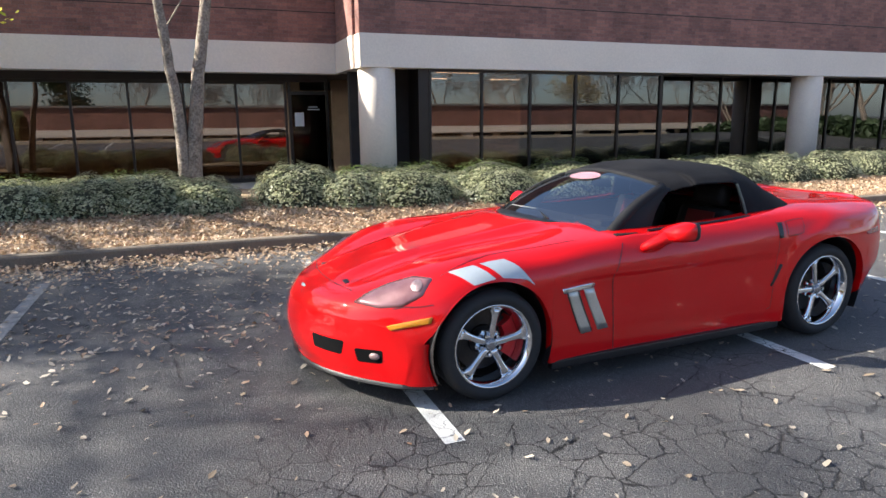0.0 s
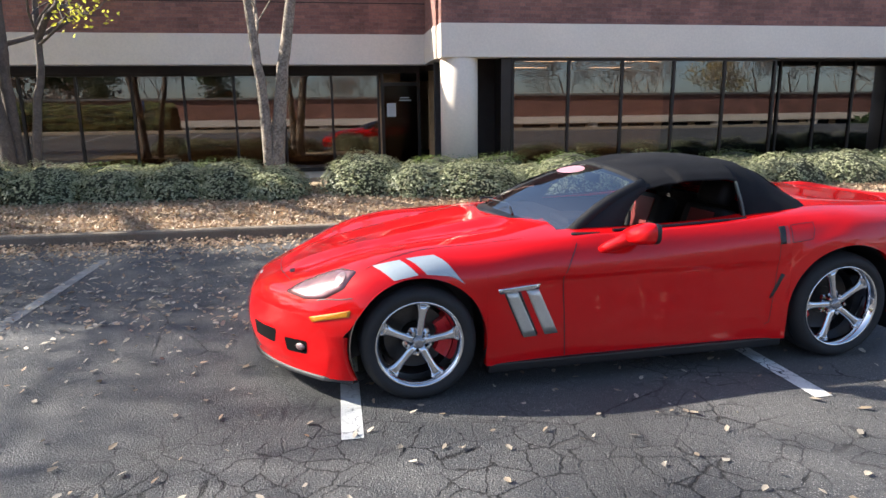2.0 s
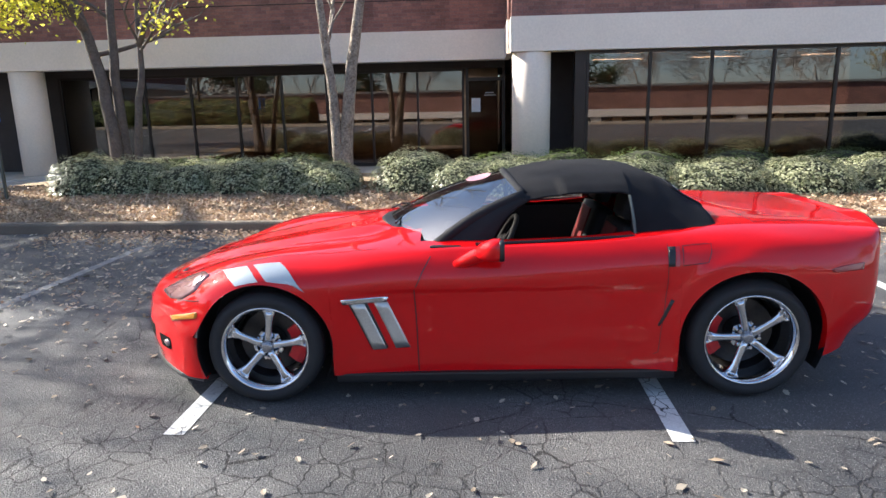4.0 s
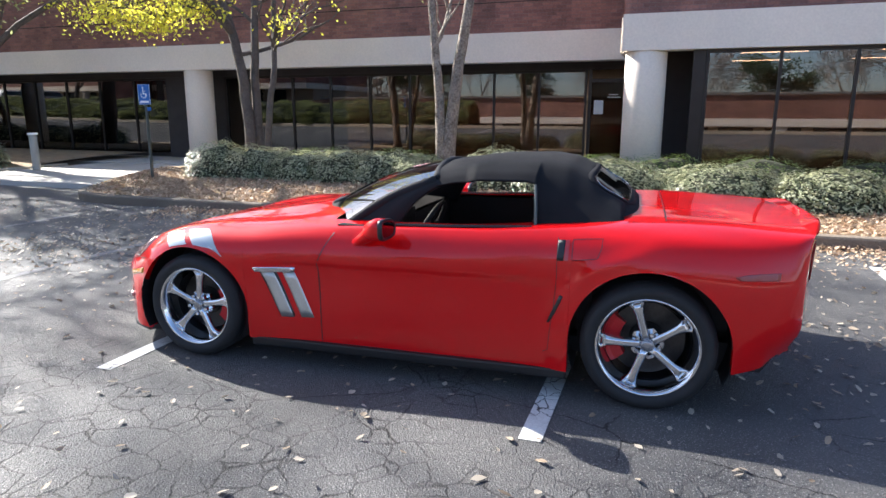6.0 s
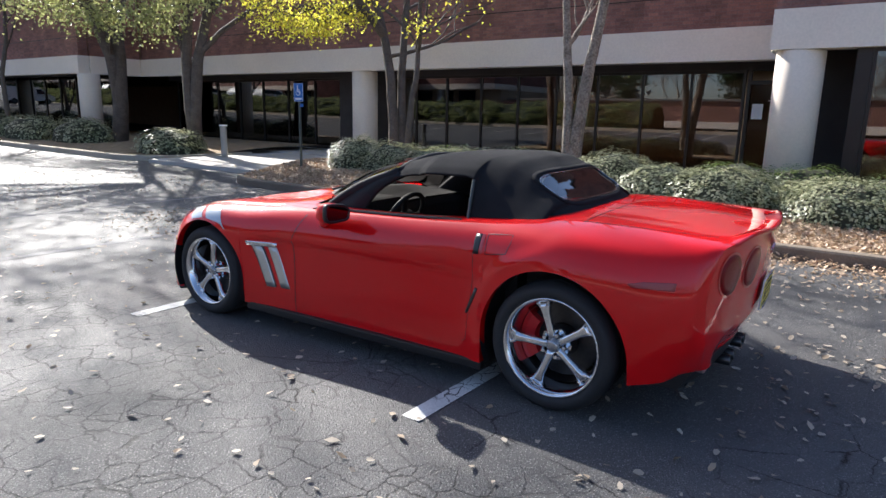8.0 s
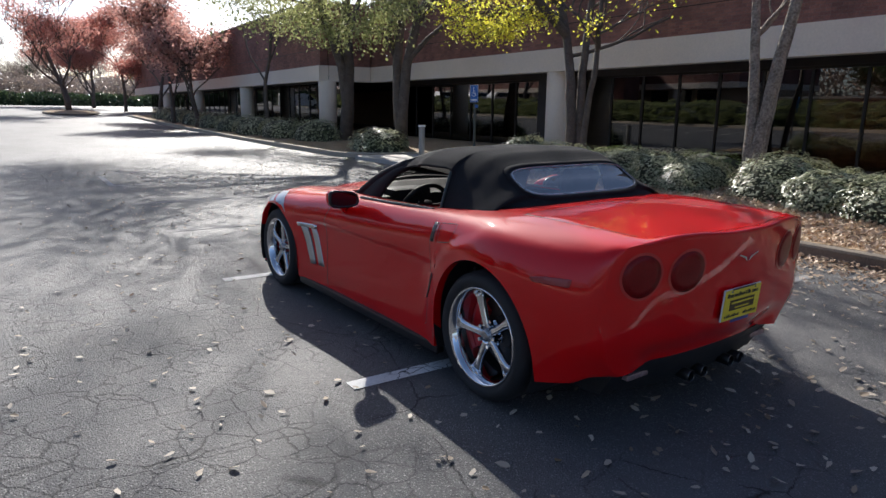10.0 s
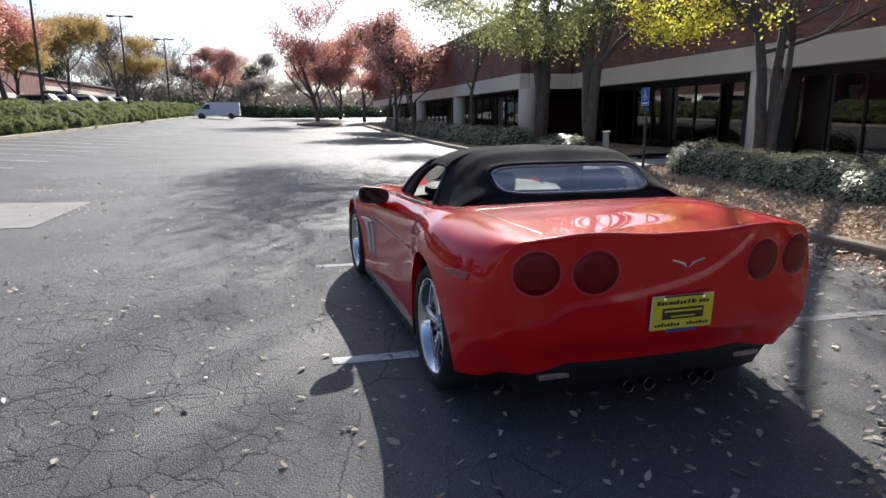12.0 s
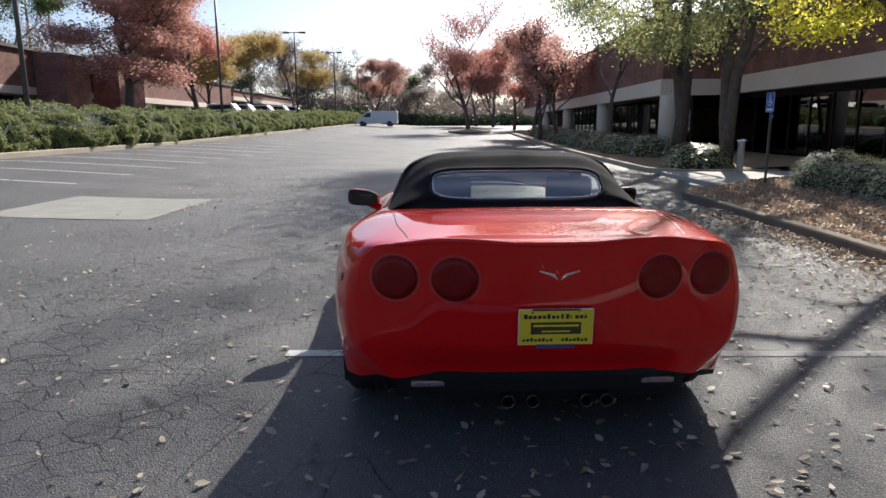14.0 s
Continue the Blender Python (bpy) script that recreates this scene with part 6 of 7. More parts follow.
def build_long_hedge():
    rng = np.random.default_rng(5)
    h = thing("hedge", "long dense juniper hedge along the kerb", "hedge", group="")
    bm = bmesh.new()
    xs = np.arange(-12, -112, -1.0)
    rows = []
    prof = [(0.10, 0.0), (-0.05, 0.50), (0.15, 1.02), (0.62, 1.45), (1.4, 1.72), (2.4, 1.62), (2.9, 0.9), (3.0, 0.0)]
    def skin(x, k, t):
        a, b = prof[k], prof[k + 1]
        d, z = a[0] + (b[0] - a[0]) * t, a[1] + (b[1] - a[1]) * t
        w = 0.36 * noise.noise(Vector((x * 0.40, d, z * 0.8))) + 0.30 * noise.noise(Vector((x * 1.0, d * 2, z * 2.4)))
        return x, -15.05 - d + (w if k < 3 else 0), ground_z(x, -15.0) + z + (w if k > 1 else 0)
    for x in xs:
        rows.append([bm.verts.new(skin(x, min(k, 6), 0.0 if k < 7 else 1.0)) for k in range(8)])
    grid_faces(bm, rows)
    part("core", bm, LONG_CORE, h, "dark core standing in for the shade inside the hedge")
    spots = []
    for _ in range(210000):
        x = -12 - 94 * rng.random() ** 1.25
        k = int(rng.choice([0, 1, 2, 3, 4], p=[0.25, 0.27, 0.2, 0.14, 0.14]))
        p = skin(x, k, rng.random())
        tuft = noise.noise(Vector((p[0] * 1.7, p[1] * 1.7, p[2] * 4.2)))
        # leaves left out here let the dark core show as shaded gaps
        if tuft < -0.10 and rng.random() < 0.75:
            continue
        spots.append((p[0], p[1] + 0.10 * rng.random() + 0.16 * tuft, p[2] + 0.05 * rng.normal() + 0.10 * tuft, 1.0 + 0.8 * smoothstep((-x - 30) / 60)))
    leaves_mesh("foliage", spots, 0.052, HEDGE_JUNIPER, h, 5, up=0.1)["label"] = "feathery green sprays"


HEDGE_JUNIPER = leaf_mat("juniper_spray", (0.15, 0.185, 0.07), (0.36, 0.38, 0.17), 0.4, 0.75)
build_long_hedge()


def grow(rng, base, height, spread, trunk_r, levels=4, lean=(0, 0), fork=2, first=0.45, wiggle=0.12, kids=(2, 4), stretch=0.52, rise=0.55):
    """Branches as lists of points and radii; and the ends of twigs."""
    limbs, tips = [], []

    def limb(p, d, length, r, level):
        n = 5
        pts, rad = [Vector(p)], [r]
        q, w = Vector(p), Vector(d).normalized()
        for i in range(n):
            w = (w + Vector(rng.normal(size=3)) * wiggle + Vector((0, 0, 0.05))).normalized()
            q = q + w * length / n
            pts.append(q.copy())
            rad.append(r * (1 - 0.55 * (i + 1) / n))
        limbs.append((pts, rad, level))
        if level >= levels:
            tips.extend(pts[2:])
            return
        if level >= levels - 1:
            tips.extend(pts[3:])
        for k in range(int(rng.integers(kids[0], kids[1] + 1))):
            t = 0.45 + 0.55 * rng.random() if level else first + (1 - first) * rng.random()
            i = min(int(t * n), n - 1)
            o = pts[i].lerp(pts[i + 1], t * n - i)
            a = rng.random() * 2 * math.pi
            out = Vector((math.cos(a), math.sin(a), 0)) * spread + Vector((0, 0, rise + 0.4 * rng.random()))
            nd = (w * 0.6 + out).normalized()
            limb(o, nd, length * (stretch + 0.2 * rng.random()), rad[i] * 0.55, level + 1)

    for k in range(fork):
        a = rng.random() * 6.28
        d = Vector((lean[0] + (0.12 * math.cos(a) if fork > 1 else 0), lean[1] + (0.12 * math.sin(a) if fork > 1 else 0), 1))
        limb(Vector(base) + Vector((0.10 * math.cos(a), 0.10 * math.sin(a), 0)) * (fork > 1), d, height, trunk_r, 0)
    return limbs, tips


def tree_parts(t, limbs, tips, rng, bark, leaf, per_tip, size, scatter, seed, leaf_label="", sides=(9, 7, 5, 4, 3), thin=0.006):
    bm = bmesh.new()
    for pts, rad, level in limbs:
        if level == 0:
            tube(bm, pts, rad, sides[0])
    part("trunk", bm, bark, t, smooth=True)
    bm = bmesh.new()
    for pts, rad, level in limbs:
        if level > 0:
            tube(bm, pts, [max(r, thin) for r in rad], sides[min(level, 4)], cap=False)
    if bm.faces:
        part("bough", bm, bark, t, smooth=True)
    else:
        bm.free()
    if leaf is not None and per_tip > 0:
        spots = []
        for p in tips:
            n = int(per_tip) if rng.random() > per_tip % 1 else int(per_tip) + 1
            c = Vector(p)
            for _ in range(n):
                o = rng.normal(size=3) * scatter
                spots.append((c.x + o[0], c.y + o[1], c.z + o[2] * 0.8))
        if spots:
            ob = leaves_mesh("crown", spots, size, leaf, t, seed)
            if leaf_label:
                ob["label"] = leaf_label


def tree(x, y, height, trunk_r, seed, bark, leaf, label, per_tip=6, size=0.06, scatter=0.35, spread=0.8, levels=3, lean=(0, 0), fork=1, first=0.45, z=None, group="", kids=(3, 4), leaf_label="", wiggle=0.12, keep=None, stretch=0.52, sprays=(), rise=0.55):
    rng = np.random.default_rng(seed)
    z = ground_z(x, y) if z is None else z
    t = thing("tree", label, "tree", pose(x, y, z), group)
    limbs, tips = grow(rng, (0, 0, -0.1), height * 0.55, spread, trunk_r, levels, lean, fork, first, wiggle, kids, stretch, rise)
    if keep is not None:
        tips = [q for q in tips if q.y < keep]
        limbs = [l for l in limbs if l[2] < 3 or l[0][-1].y < keep + 0.5]
    for sx, sy, sz, rx, n in sprays:
        add_spray(limbs, tips, rng, Vector((sx - x, sy - y, sz - z)), rx, n)
    tree_parts(t, limbs, tips, rng, bark, leaf, per_tip, size, scatter, seed, leaf_label, thin=0.018 if x < -30 else 0.006)
    return t


def add_spray(limbs, tips, rng, goal, rx, n):
    """A low bough from the nearest trunk that ends in hanging leafy twigs about goal."""
    best = min((p for pts, rad, lv in limbs if lv == 0 for p in pts), key=lambda p: (p - goal).length + 2.0 * max(0.0, p.z - goal.z))
    mid = best.lerp(goal, 0.55) + Vector((0, 0, 0.35))
    limbs.append(([best, best.lerp(mid, 0.5) + Vector((0, 0, 0.1)), mid, goal], [0.07, 0.05, 0.035, 0.015], 1))
    for k in range(n):
        o = Vector((rng.normal() * rx, rng.normal() * rx * 0.55, rng.normal() * rx * 0.28))
        a = mid.lerp(goal, rng.random())
        if k % 3 == 0:
            limbs.append(([a, a.lerp(goal + o, 0.6) + Vector((0, 0, 0.12)), goal + o], [0.009, 0.006, 0.004], 3))
        tips.extend([goal + o, goal + o * 0.85 + Vector((0, 0, 0.05)), a.lerp(goal + o, 0.75)])


def stem_tree(name_label, stems, seed, bark, leaf, per_tip, size, scatter, label_leaf, extra=(), sprays=()):
    """A tree of given stems (points, radius) that branch above; extra: named low limbs."""
    rng = np.random.default_rng(seed)
    t = thing("tree", name_label, "tree")
    limbs, tips = [], []
    for pts, r in stems:
        p = [Vector(q) for q in pts]
        fine = []
        for i in range((len(p) - 1) * 4 + 1):
            c = catmull([tuple(v) for v in p], i / 4)
            fine.append(Vector(c) + Vector((noise.noise(Vector((i * 0.6, seed, 0))), noise.noise(Vector((i * 0.6, 0, seed))), 0)) * 0.03)
        rad = [r * (1 - 0.6 * i / (len(fine) - 1)) * (1.25 if i == 0 else 1) for i in range(len(fine))]
        limbs.append((fine, rad, 0))
        for k in range(4):
            i = int(len(fine) * (0.45 + 0.54 * rng.random()))
            i = min(i, len(fine) - 1)
            a = rng.random() * 6.28
            d = Vector((math.cos(a), math.sin(a), 0.5 + 0.5 * rng.random()))
            l2, t2 = grow(rng, fine[i], 1.7 + rng.random(), 0.9, rad[i] * 0.5, 2, (d.x * 1.6, d.y * 1.6), 1, 0.3, 0.15, (3, 4))
            limbs += [(q, w, lv + 1) for q, w, lv in l2]
            tips += t2
    for pts, r in extra:
        limbs.append(([Vector(q) for q in pts], [r * (1 - 0.7 * i / (len(pts) - 1)) for i in range(len(pts))], 1))
    for sx, sy, sz, rx, n in sprays:
        add_spray(limbs, tips, rng, Vector((sx, sy, sz)), rx, n)
    tree_parts(t, limbs, tips, rng, bark, leaf, per_tip, size, scatter, seed, label_leaf)
    return t


# two-stemmed tree by the corner column
stem_tree("two-stemmed pale-barked tree rising from the hedge", [
    ([(-2.94, 8.30, 0.15), (-2.96, 8.30, 1.20), (-3.02, 8.30, 2.20), (-3.14, 8.32, 3.40), (-3.32, 8.40, 5.20), (-3.47, 8.50, 7.40)], 0.115),
    ([(-2.80, 8.32, 0.15), (-2.77, 8.32, 1.00), (-2.64, 8.33, 2.10), (-2.44, 8.35, 3.30), (-2.17, 8.30, 5.00), (-1.97, 8.20, 7.20)], 0.150)],
    3, BARK, OLIVE_LEAF, 0.25, 0.05, 0.25, "thin olive autumn leaves")
# multi-stemmed tree with the yellow branch
stem_tree("multi-stemmed tree with yellow-green autumn leaves in the bed", [
    ([(-7.33, 8.15, 0.15), (-7.37, 8.15, 1.2), (-7.50, 8.15, 2.4), (-7.80, 8.15, 3.6), (-8.35, 8.05, 4.9), (-8.95, 7.95, 6.2)], 0.14),
    ([(-7.20, 8.30, 0.15), (-7.30, 8.35, 1.6), (-7.33, 8.45, 3.0), (-7.35, 8.65, 4.6), (-7.45, 8.75, 6.6)], 0.12),
    ([(-6.90, 8.10, 0.15), (-6.80, 8.05, 1.3), (-6.60, 8.05, 2.4), (-6.55, 8.05, 3.4), (-6.35, 7.95, 5.2)], 0.085)],
    8, BARK_DARK, YELLOW_LEAF, 2.6, 0.040, 0.17, "bright yellow-green leaves",
    extra=[([(-6.57, 8.05, 2.75), (-6.0, 7.4, 2.95), (-5.6, 6.8, 3.1), (-5.2, 6.7, 3.05)], 0.03), ([(-7.65, 8.15, 3.2), (-8.2, 7.75, 3.75), (-9.2, 7.4, 3.9), (-10.8, 7.4, 3.8)], 0.05),
           ([(-7.65, 8.1, 3.2), (-7.7, 6.8, 4.2), (-7.35, 5.45, 5.0), (-7.2, 4.75, 5.6), (-6.55, 3.75, 6.05), (-6.2, 3.35, 6.35), (-5.9, 2.9, 6.9)], 0.11),
           ([(-7.2, 4.75, 5.6), (-7.9, 4.2, 5.95), (-8.6, 4.0, 6.4), (-9.0, 3.7, 7.0)], 0.055),
           ([(-7.35, 5.45, 5.0), (-6.9, 4.9, 4.75), (-6.7, 4.55, 4.4)], 0.04)],
    sprays=[(-8.1, 7.3, 3.52, 0.45, 80), (-9.2, 7.4, 3.37, 0.50, 120), (-10.35, 7.4, 3.55, 0.5, 95), (-11.2, 7.4, 4.05, 0.55, 60), (-9.05, 7.4, 4.1, 0.62, 75), (-5.4, 6.75, 3.05, 0.22, 10)])


# shade trees in front of the entrance and far bed
tree(-15.5, 8.2, 13.0, 0.20, 31, BARK_DARK, OLIVE_LEAF, "tall shade tree with thinning olive leaves", 6.0, 0.055, 0.33, 0.95, 4, (0.02, -0.06), 2, 0.40, 0.1, "shade trees before the building", (3, 4), "thinning olive-green leaves", keep=-0.6,
     sprays=[(-15.6, 7.2, 4.0, 0.7, 60), (-13.2, 7.0, 4.3, 0.7, 30), (-12.9, 6.5, 4.7, 0.8, 30), (-13.8, 5.6, 5.6, 1.0, 60), (-16.0, 5.6, 7.2, 1.0, 70), (-17.5, 5.2, 7.6, 1.0, 60), (-13.5, 4.6, 6.8, 0.9, 50), (-19.0, 5.5, 7.6, 1.0, 60), (-18.0, 6.5, 6.8, 1.0, 50), (-14.5, 7.2, 4.6, 0.9, 30), (-17.0, 6.4, 5.2, 1.0, 36), (-17.5, 4.4, 7.2, 1.6, 55), (-15.6, 2.0, 8.6, 1.0, 45), (-15.0, 5.2, 7.6, 1.3, 40), (-14.0, 3.6, 8.0, 1.3, 40)])
tree(-20.3, 8.2, 14.0, 0.27, 32, BARK_DARK, OLIVE_LEAF, "tall shade tree with thinning olive leaves", 6.0, 0.058, 0.33, 0.95, 4, (0.0, -0.07), 2, 0.40, 0.1, "shade trees before the building", (3, 4), "thinning olive-green leaves", keep=-0.6,
     sprays=[(-20.9, 7.0, 4.9, 0.9, 70), (-17.5, 6.8, 4.1, 0.7, 50), (-26.6, 6.5, 6.4, 1.0, 60), (-28.4, 5.5, 6.9, 1.0, 60), (-19.0, 6.6, 5.0, 1.1, 36), (-22.0, 6.4, 5.6, 1.2, 40), (-24.0, 6.6, 5.0, 1.0, 30), (-20.0, 7.0, 4.1, 0.6, 16), (-21.5, 4.0, 8.6, 1.7, 60), (-19.6, 3.2, 7.4, 1.5, 50), (-24.0, 4.2, 9.8, 1.8, 55), (-21.0, 1.4, 8.8, 1.8, 70), (-24.5, 1.2, 9.4, 1.8, 60), (-18.4, 1.6, 8.6, 1.6, 60), (-26.0, 3.4, 8.8, 1.7, 60), (-24.7, 1.9, 9.0, 1.4, 160), (-27.5, 1.8, 9.2, 1.4, 140), (-21.7, 2.3, 9.0, 1.2, 110), (-18.7, 2.4, 9.0, 1.1, 90)])
tree(-27.0, 7.4, 12.0, 0.11, 33, BARK_DARK, OLIVE_LEAF, "shade tree with sparse leaves before the far wing", 2, 0.08, 0.40, 0.95, 4, (0, -0.12), 1, 0.40, 0.1, "shade trees before the building", (3, 4), keep=0.5,
     sprays=[(-27.0, 5.8, 6.8, 1.6, 40), (-30.0, 6.0, 7.8, 1.6, 40), (-25.5, 6.2, 5.4, 1.2, 30)])
BIG_SPRAYS = [(-49.5 + dx, -26.5 + dy, 1.7 + z, 0.95, 55) for dx, dy, z in ((-2.7, -0.5, 4.6), (2.7, -0.5, 4.6), (0.3, -1.6, 4.0), (4.2, 0.4, 6.4), (-4.2, 0.4, 6.4), (1.6, -1.4, 6.8), (-1.8, -1.4, 7.0), (3.2, -1.2, 8.6), (-3.2, -1.0, 8.8), (0.0, -1.8, 9.6))]
for i, (x, y, h, leaf, n, spread, lab) in enumerate([
    (-66.0, 1.5, 14.5, RED_LEAF, 2.2, 0.75, "autumn tree with thin red leaves on the island"),
    (-88.0, 5.5, 13.0, RED_LEAF, 7, 0.8, "autumn tree with bright red leaves"),
    (-36.5, 6.2, 7.5, RUST_LEAF, 1.5, 0.6, "half-bare tree with rusty leaves"),
    (-42.0, 6.0, 8.0, RUST_LEAF, 2, 0.6, "half-bare tree with rusty leaves"),
    (-50.0, 6.5, 9.0, RUST_LEAF, 2, 0.6, "half-bare tree with rusty leaves"),
    (-72.0, 7.0, 10.5, RED_LEAF, 5, 0.8, "autumn tree with red leaves"),
    (-98.0, 3.5, 11.0, RUST_LEAF, 5, 0.8, "autumn tree with rusty leaves"),
    (-49.5, -26.5, 18.5, RUST_LEAF, 8, 1.0, "large rust-red autumn tree with dark limbs behind the hedge"),
    (-59.0, -25.0, 14.5, RED_LEAF, 9, 0.9, "orange-red autumn tree behind the hedge"),
    (-80.0, -26.0, 12.5, GOLD_LEAF, 6, 0.9, "golden autumn tree behind the hedge"),
    (-70.0, -28.0, 11.0, GOLD_LEAF, 5, 0.9, "golden autumn tree behind the hedge"),
    (-94.0, -24.0, 13.0, GREY_TWIG, 2, 0.7, "bare grey tree behind the hedge"),
    (-104.0, -24.0, 12.0, GOLD_LEAF, 4, 0.8, "golden autumn tree behind the hedge"),
    (-125.0, -15.5, 15.0, RUST_LEAF, 6, 0.8, "purple-brown autumn tree beyond the van"),
    (-140.0, -9.0, 13.0, GREY_TWIG, 2, 0.6, "bare grey tree in the distance"),
    (-118.0, -30.0, 14.0, GREY_TWIG, 2, 0.7, "bare grey tree in the distance")]):
    big = tree(x, y, h * 0.85, 0.014 * h, 40 + i if h != 18.5 else 305, BARK_DARK, leaf, lab, n * 2.3, 0.080, 0.42, spread, 4, (0, 0), 1, 0.20, None, "autumn trees of the lot", (4, 5), wiggle=0.1, stretch=0.50, rise=0.38, sprays=BIG_SPRAYS if h == 18.5 else ())
    wide = 1.6 if h == 18.5 else 1.35
    big.rotation_euler = (0, 0, math.pi if h == 18.5 else 0.0)
    big.scale = (wide, wide, 0.95 if h == 18.5 else 1.05)


def build_far_woods():
    """Woods that close the view, and an added unseen belt at +x: a few trees grown once and copied, with undergrowth as
    stuff.
    """
    rng = np.random.default_rng(9)
    kinds = [
        tree(-150.0, -40.0, 12.0, 0.16, 101, BARK, GREY_TWIG, "bare grey tree in the distant woods", 4, 0.10, 0.5, 0.6, 4, (0, 0), 1, 0.10, None, "distant woods", (3, 4), stretch=0.58, rise=0.1),
        tree(-152.0, -30.0, 13.0, 0.17, 102, BARK, GREY_TWIG, "bare grey tree in the distant woods", 3, 0.10, 0.5, 0.7, 4, (0, 0), 1, 0.10, None, "distant woods", (3, 5), stretch=0.55, rise=0.1),
        tree(-148.0, -20.0, 10.0, 0.15, 103, BARK_DARK, PINE_LEAF, "dark evergreen tree in the distant woods", 9, 0.16, 0.6, 0.6, 4, (0, 0), 1, 0.05, None, "distant woods", (3, 4), stretch=0.52, rise=0.1),
        tree(-156.0, -10.0, 11.0, 0.15, 104, BARK, GOLD_LEAF, "fading golden tree in the distant woods", 5, 0.13, 0.6, 0.7, 4, (0, 0), 1, 0.10, None, "distant woods", (3, 4), stretch=0.58, rise=0.1)]
    spots = [(-145 - 25 * rng.random(), -60 + 3.0 * k) for k in range(36)]
    spots += [(-120 + 5.0 * k, -52 - 14 * rng.random()) for k in range(18)]
    # unseen trees added at +x to hold bright sky off the car's tail
    spots += [(42 + 8 * rng.random(), -26 + 4.5 * k) for k in range(7)]
    spots += [(-30 + 7.0 * k, -53 - 5 * rng.random()) for k in range(15)]
    for k, (x, y) in enumerate(spots):
        pick = kinds[int(rng.choice(4, p=[0.35, 0.3, 0.22, 0.13]))]
        m = pose(x, y, ground_z(x, y), 0, 0, 360 * rng.random())
        ob = copy_thing(pick, m)
        f = 0.8 + 0.5 * rng.random()
        ob.scale = (f, f, f)
    for nm, leaf, n, xs, ys, hs, lab in (
        ("far_undergrowth", PINE_LEAF, 30000, (-146, -134), (-40, 34), 3.0, "dark evergreen undergrowth in the distance"),
        ("far_brush", GREY_TWIG, 90000, (-172, -138), (-75, 60), 7.5, "brushy grey woods in the distance"),
        ("far_brush", GREY_TWIG, 16000, (-125, -30), (-70, -56), 8.5, "brushy grey woods behind the far office"),
        # the last row is unseen too, added below the +x trees
        ("far_undergrowth", PINE_LEAF, 5000, (40, 44), (-28, 3), 1.6, "added unseen dark undergrowth that dims the light on the car's tail")):
        pts = []
        for _ in range(n):
            x = xs[0] + (xs[1] - xs[0]) * rng.random()
            y = ys[0] + (ys[1] - ys[0]) * rng.random()
            top = hs * (0.75 + 0.35 * noise.noise(Vector((x * 0.1, y * 0.25, 3))))
            pts.append((x, y, ground_z(x, y) + top * rng.random() ** 1.25))
        tagged(leaves_mesh(nm, pts, 0.30, leaf, None, 17), lab, "undergrowth", kind="stuff")


build_far_woods()


# ---- fallen leaves ----
def build_litter():
    rng = np.random.default_rng(77)
    def lay(name, n, place, size, material, lab, seed, up):
        spots = []
        while len(spots) < n:
            p = place()
            if p is not None:
                spots.append(p)
        tagged(leaves_mesh(name, spots, size, material, None, seed, up=up, kind_verts=6), lab, "leaves", kind="stuff")
    def lot():
        x, y = rng.uniform(-13, 9), rng.uniform(-7, 4.05)
        if rng.random() > (0.2 + 0.8 * smoothstep((y + 3) / 7)) * (0.25 + 1.3 * smoothstep(0.5 + noise.noise(Vector((x * 0.45, y * 0.8, 1.7))))):
            return None
        return (x, y, ground_z(x, y) + 0.012)
    def near_curb():
        x, y = rng.uniform(-6, 12), 4.03 - abs(rng.normal()) * (0.55 if rng.random() < 0.5 else 0.16)
        return (x, y, 0.012 + 0.05 * smoothstep((y - 3.85) / 0.18) * rng.random())
    def bed():
        x, y = rng.uniform(-8.6, 14), rng.uniform(4.25, 6.9)
        if (x + 7.4) < 0 and math.hypot(x + 7.4, y - 5.6) > 1.35 and y < 5.6:
            return None
        return (x, y, bed_height(x, y) + 0.015 + 0.02 * rng.random())
    lay("fallen_leaves", 6200, lot, 0.0225, LITTER_PALE, "pale dry leaves scattered over the asphalt", 3, 3.2)
    def drift():
        x = rng.uniform(-6.0, -1.4)
        y = 1.1 - 0.10 * (x + 3) + rng.normal() * (0.45 if rng.random() < 0.6 else 1.1)
        return (x, y, 0.012) if y < 3.9 else None
    lay("fallen_leaves", 520, drift, 0.0225, LITTER_PALE, "pale dry leaves drifted before the car", 6, 1.8)
    lay("fallen_leaves", 420, drift, 0.0215, LITTER, "brown dry leaves drifted before the car", 7, 1.8)
    lay("fallen_leaves", 9000, near_curb, 0.024, LITTER, "brown dry leaves gathered along the kerb", 4, 1.6)
    lay("fallen_leaves", 48000, bed, 0.026, LITTER, "thick brown leaf litter on the planting bed", 5, 0.9)


build_litter()


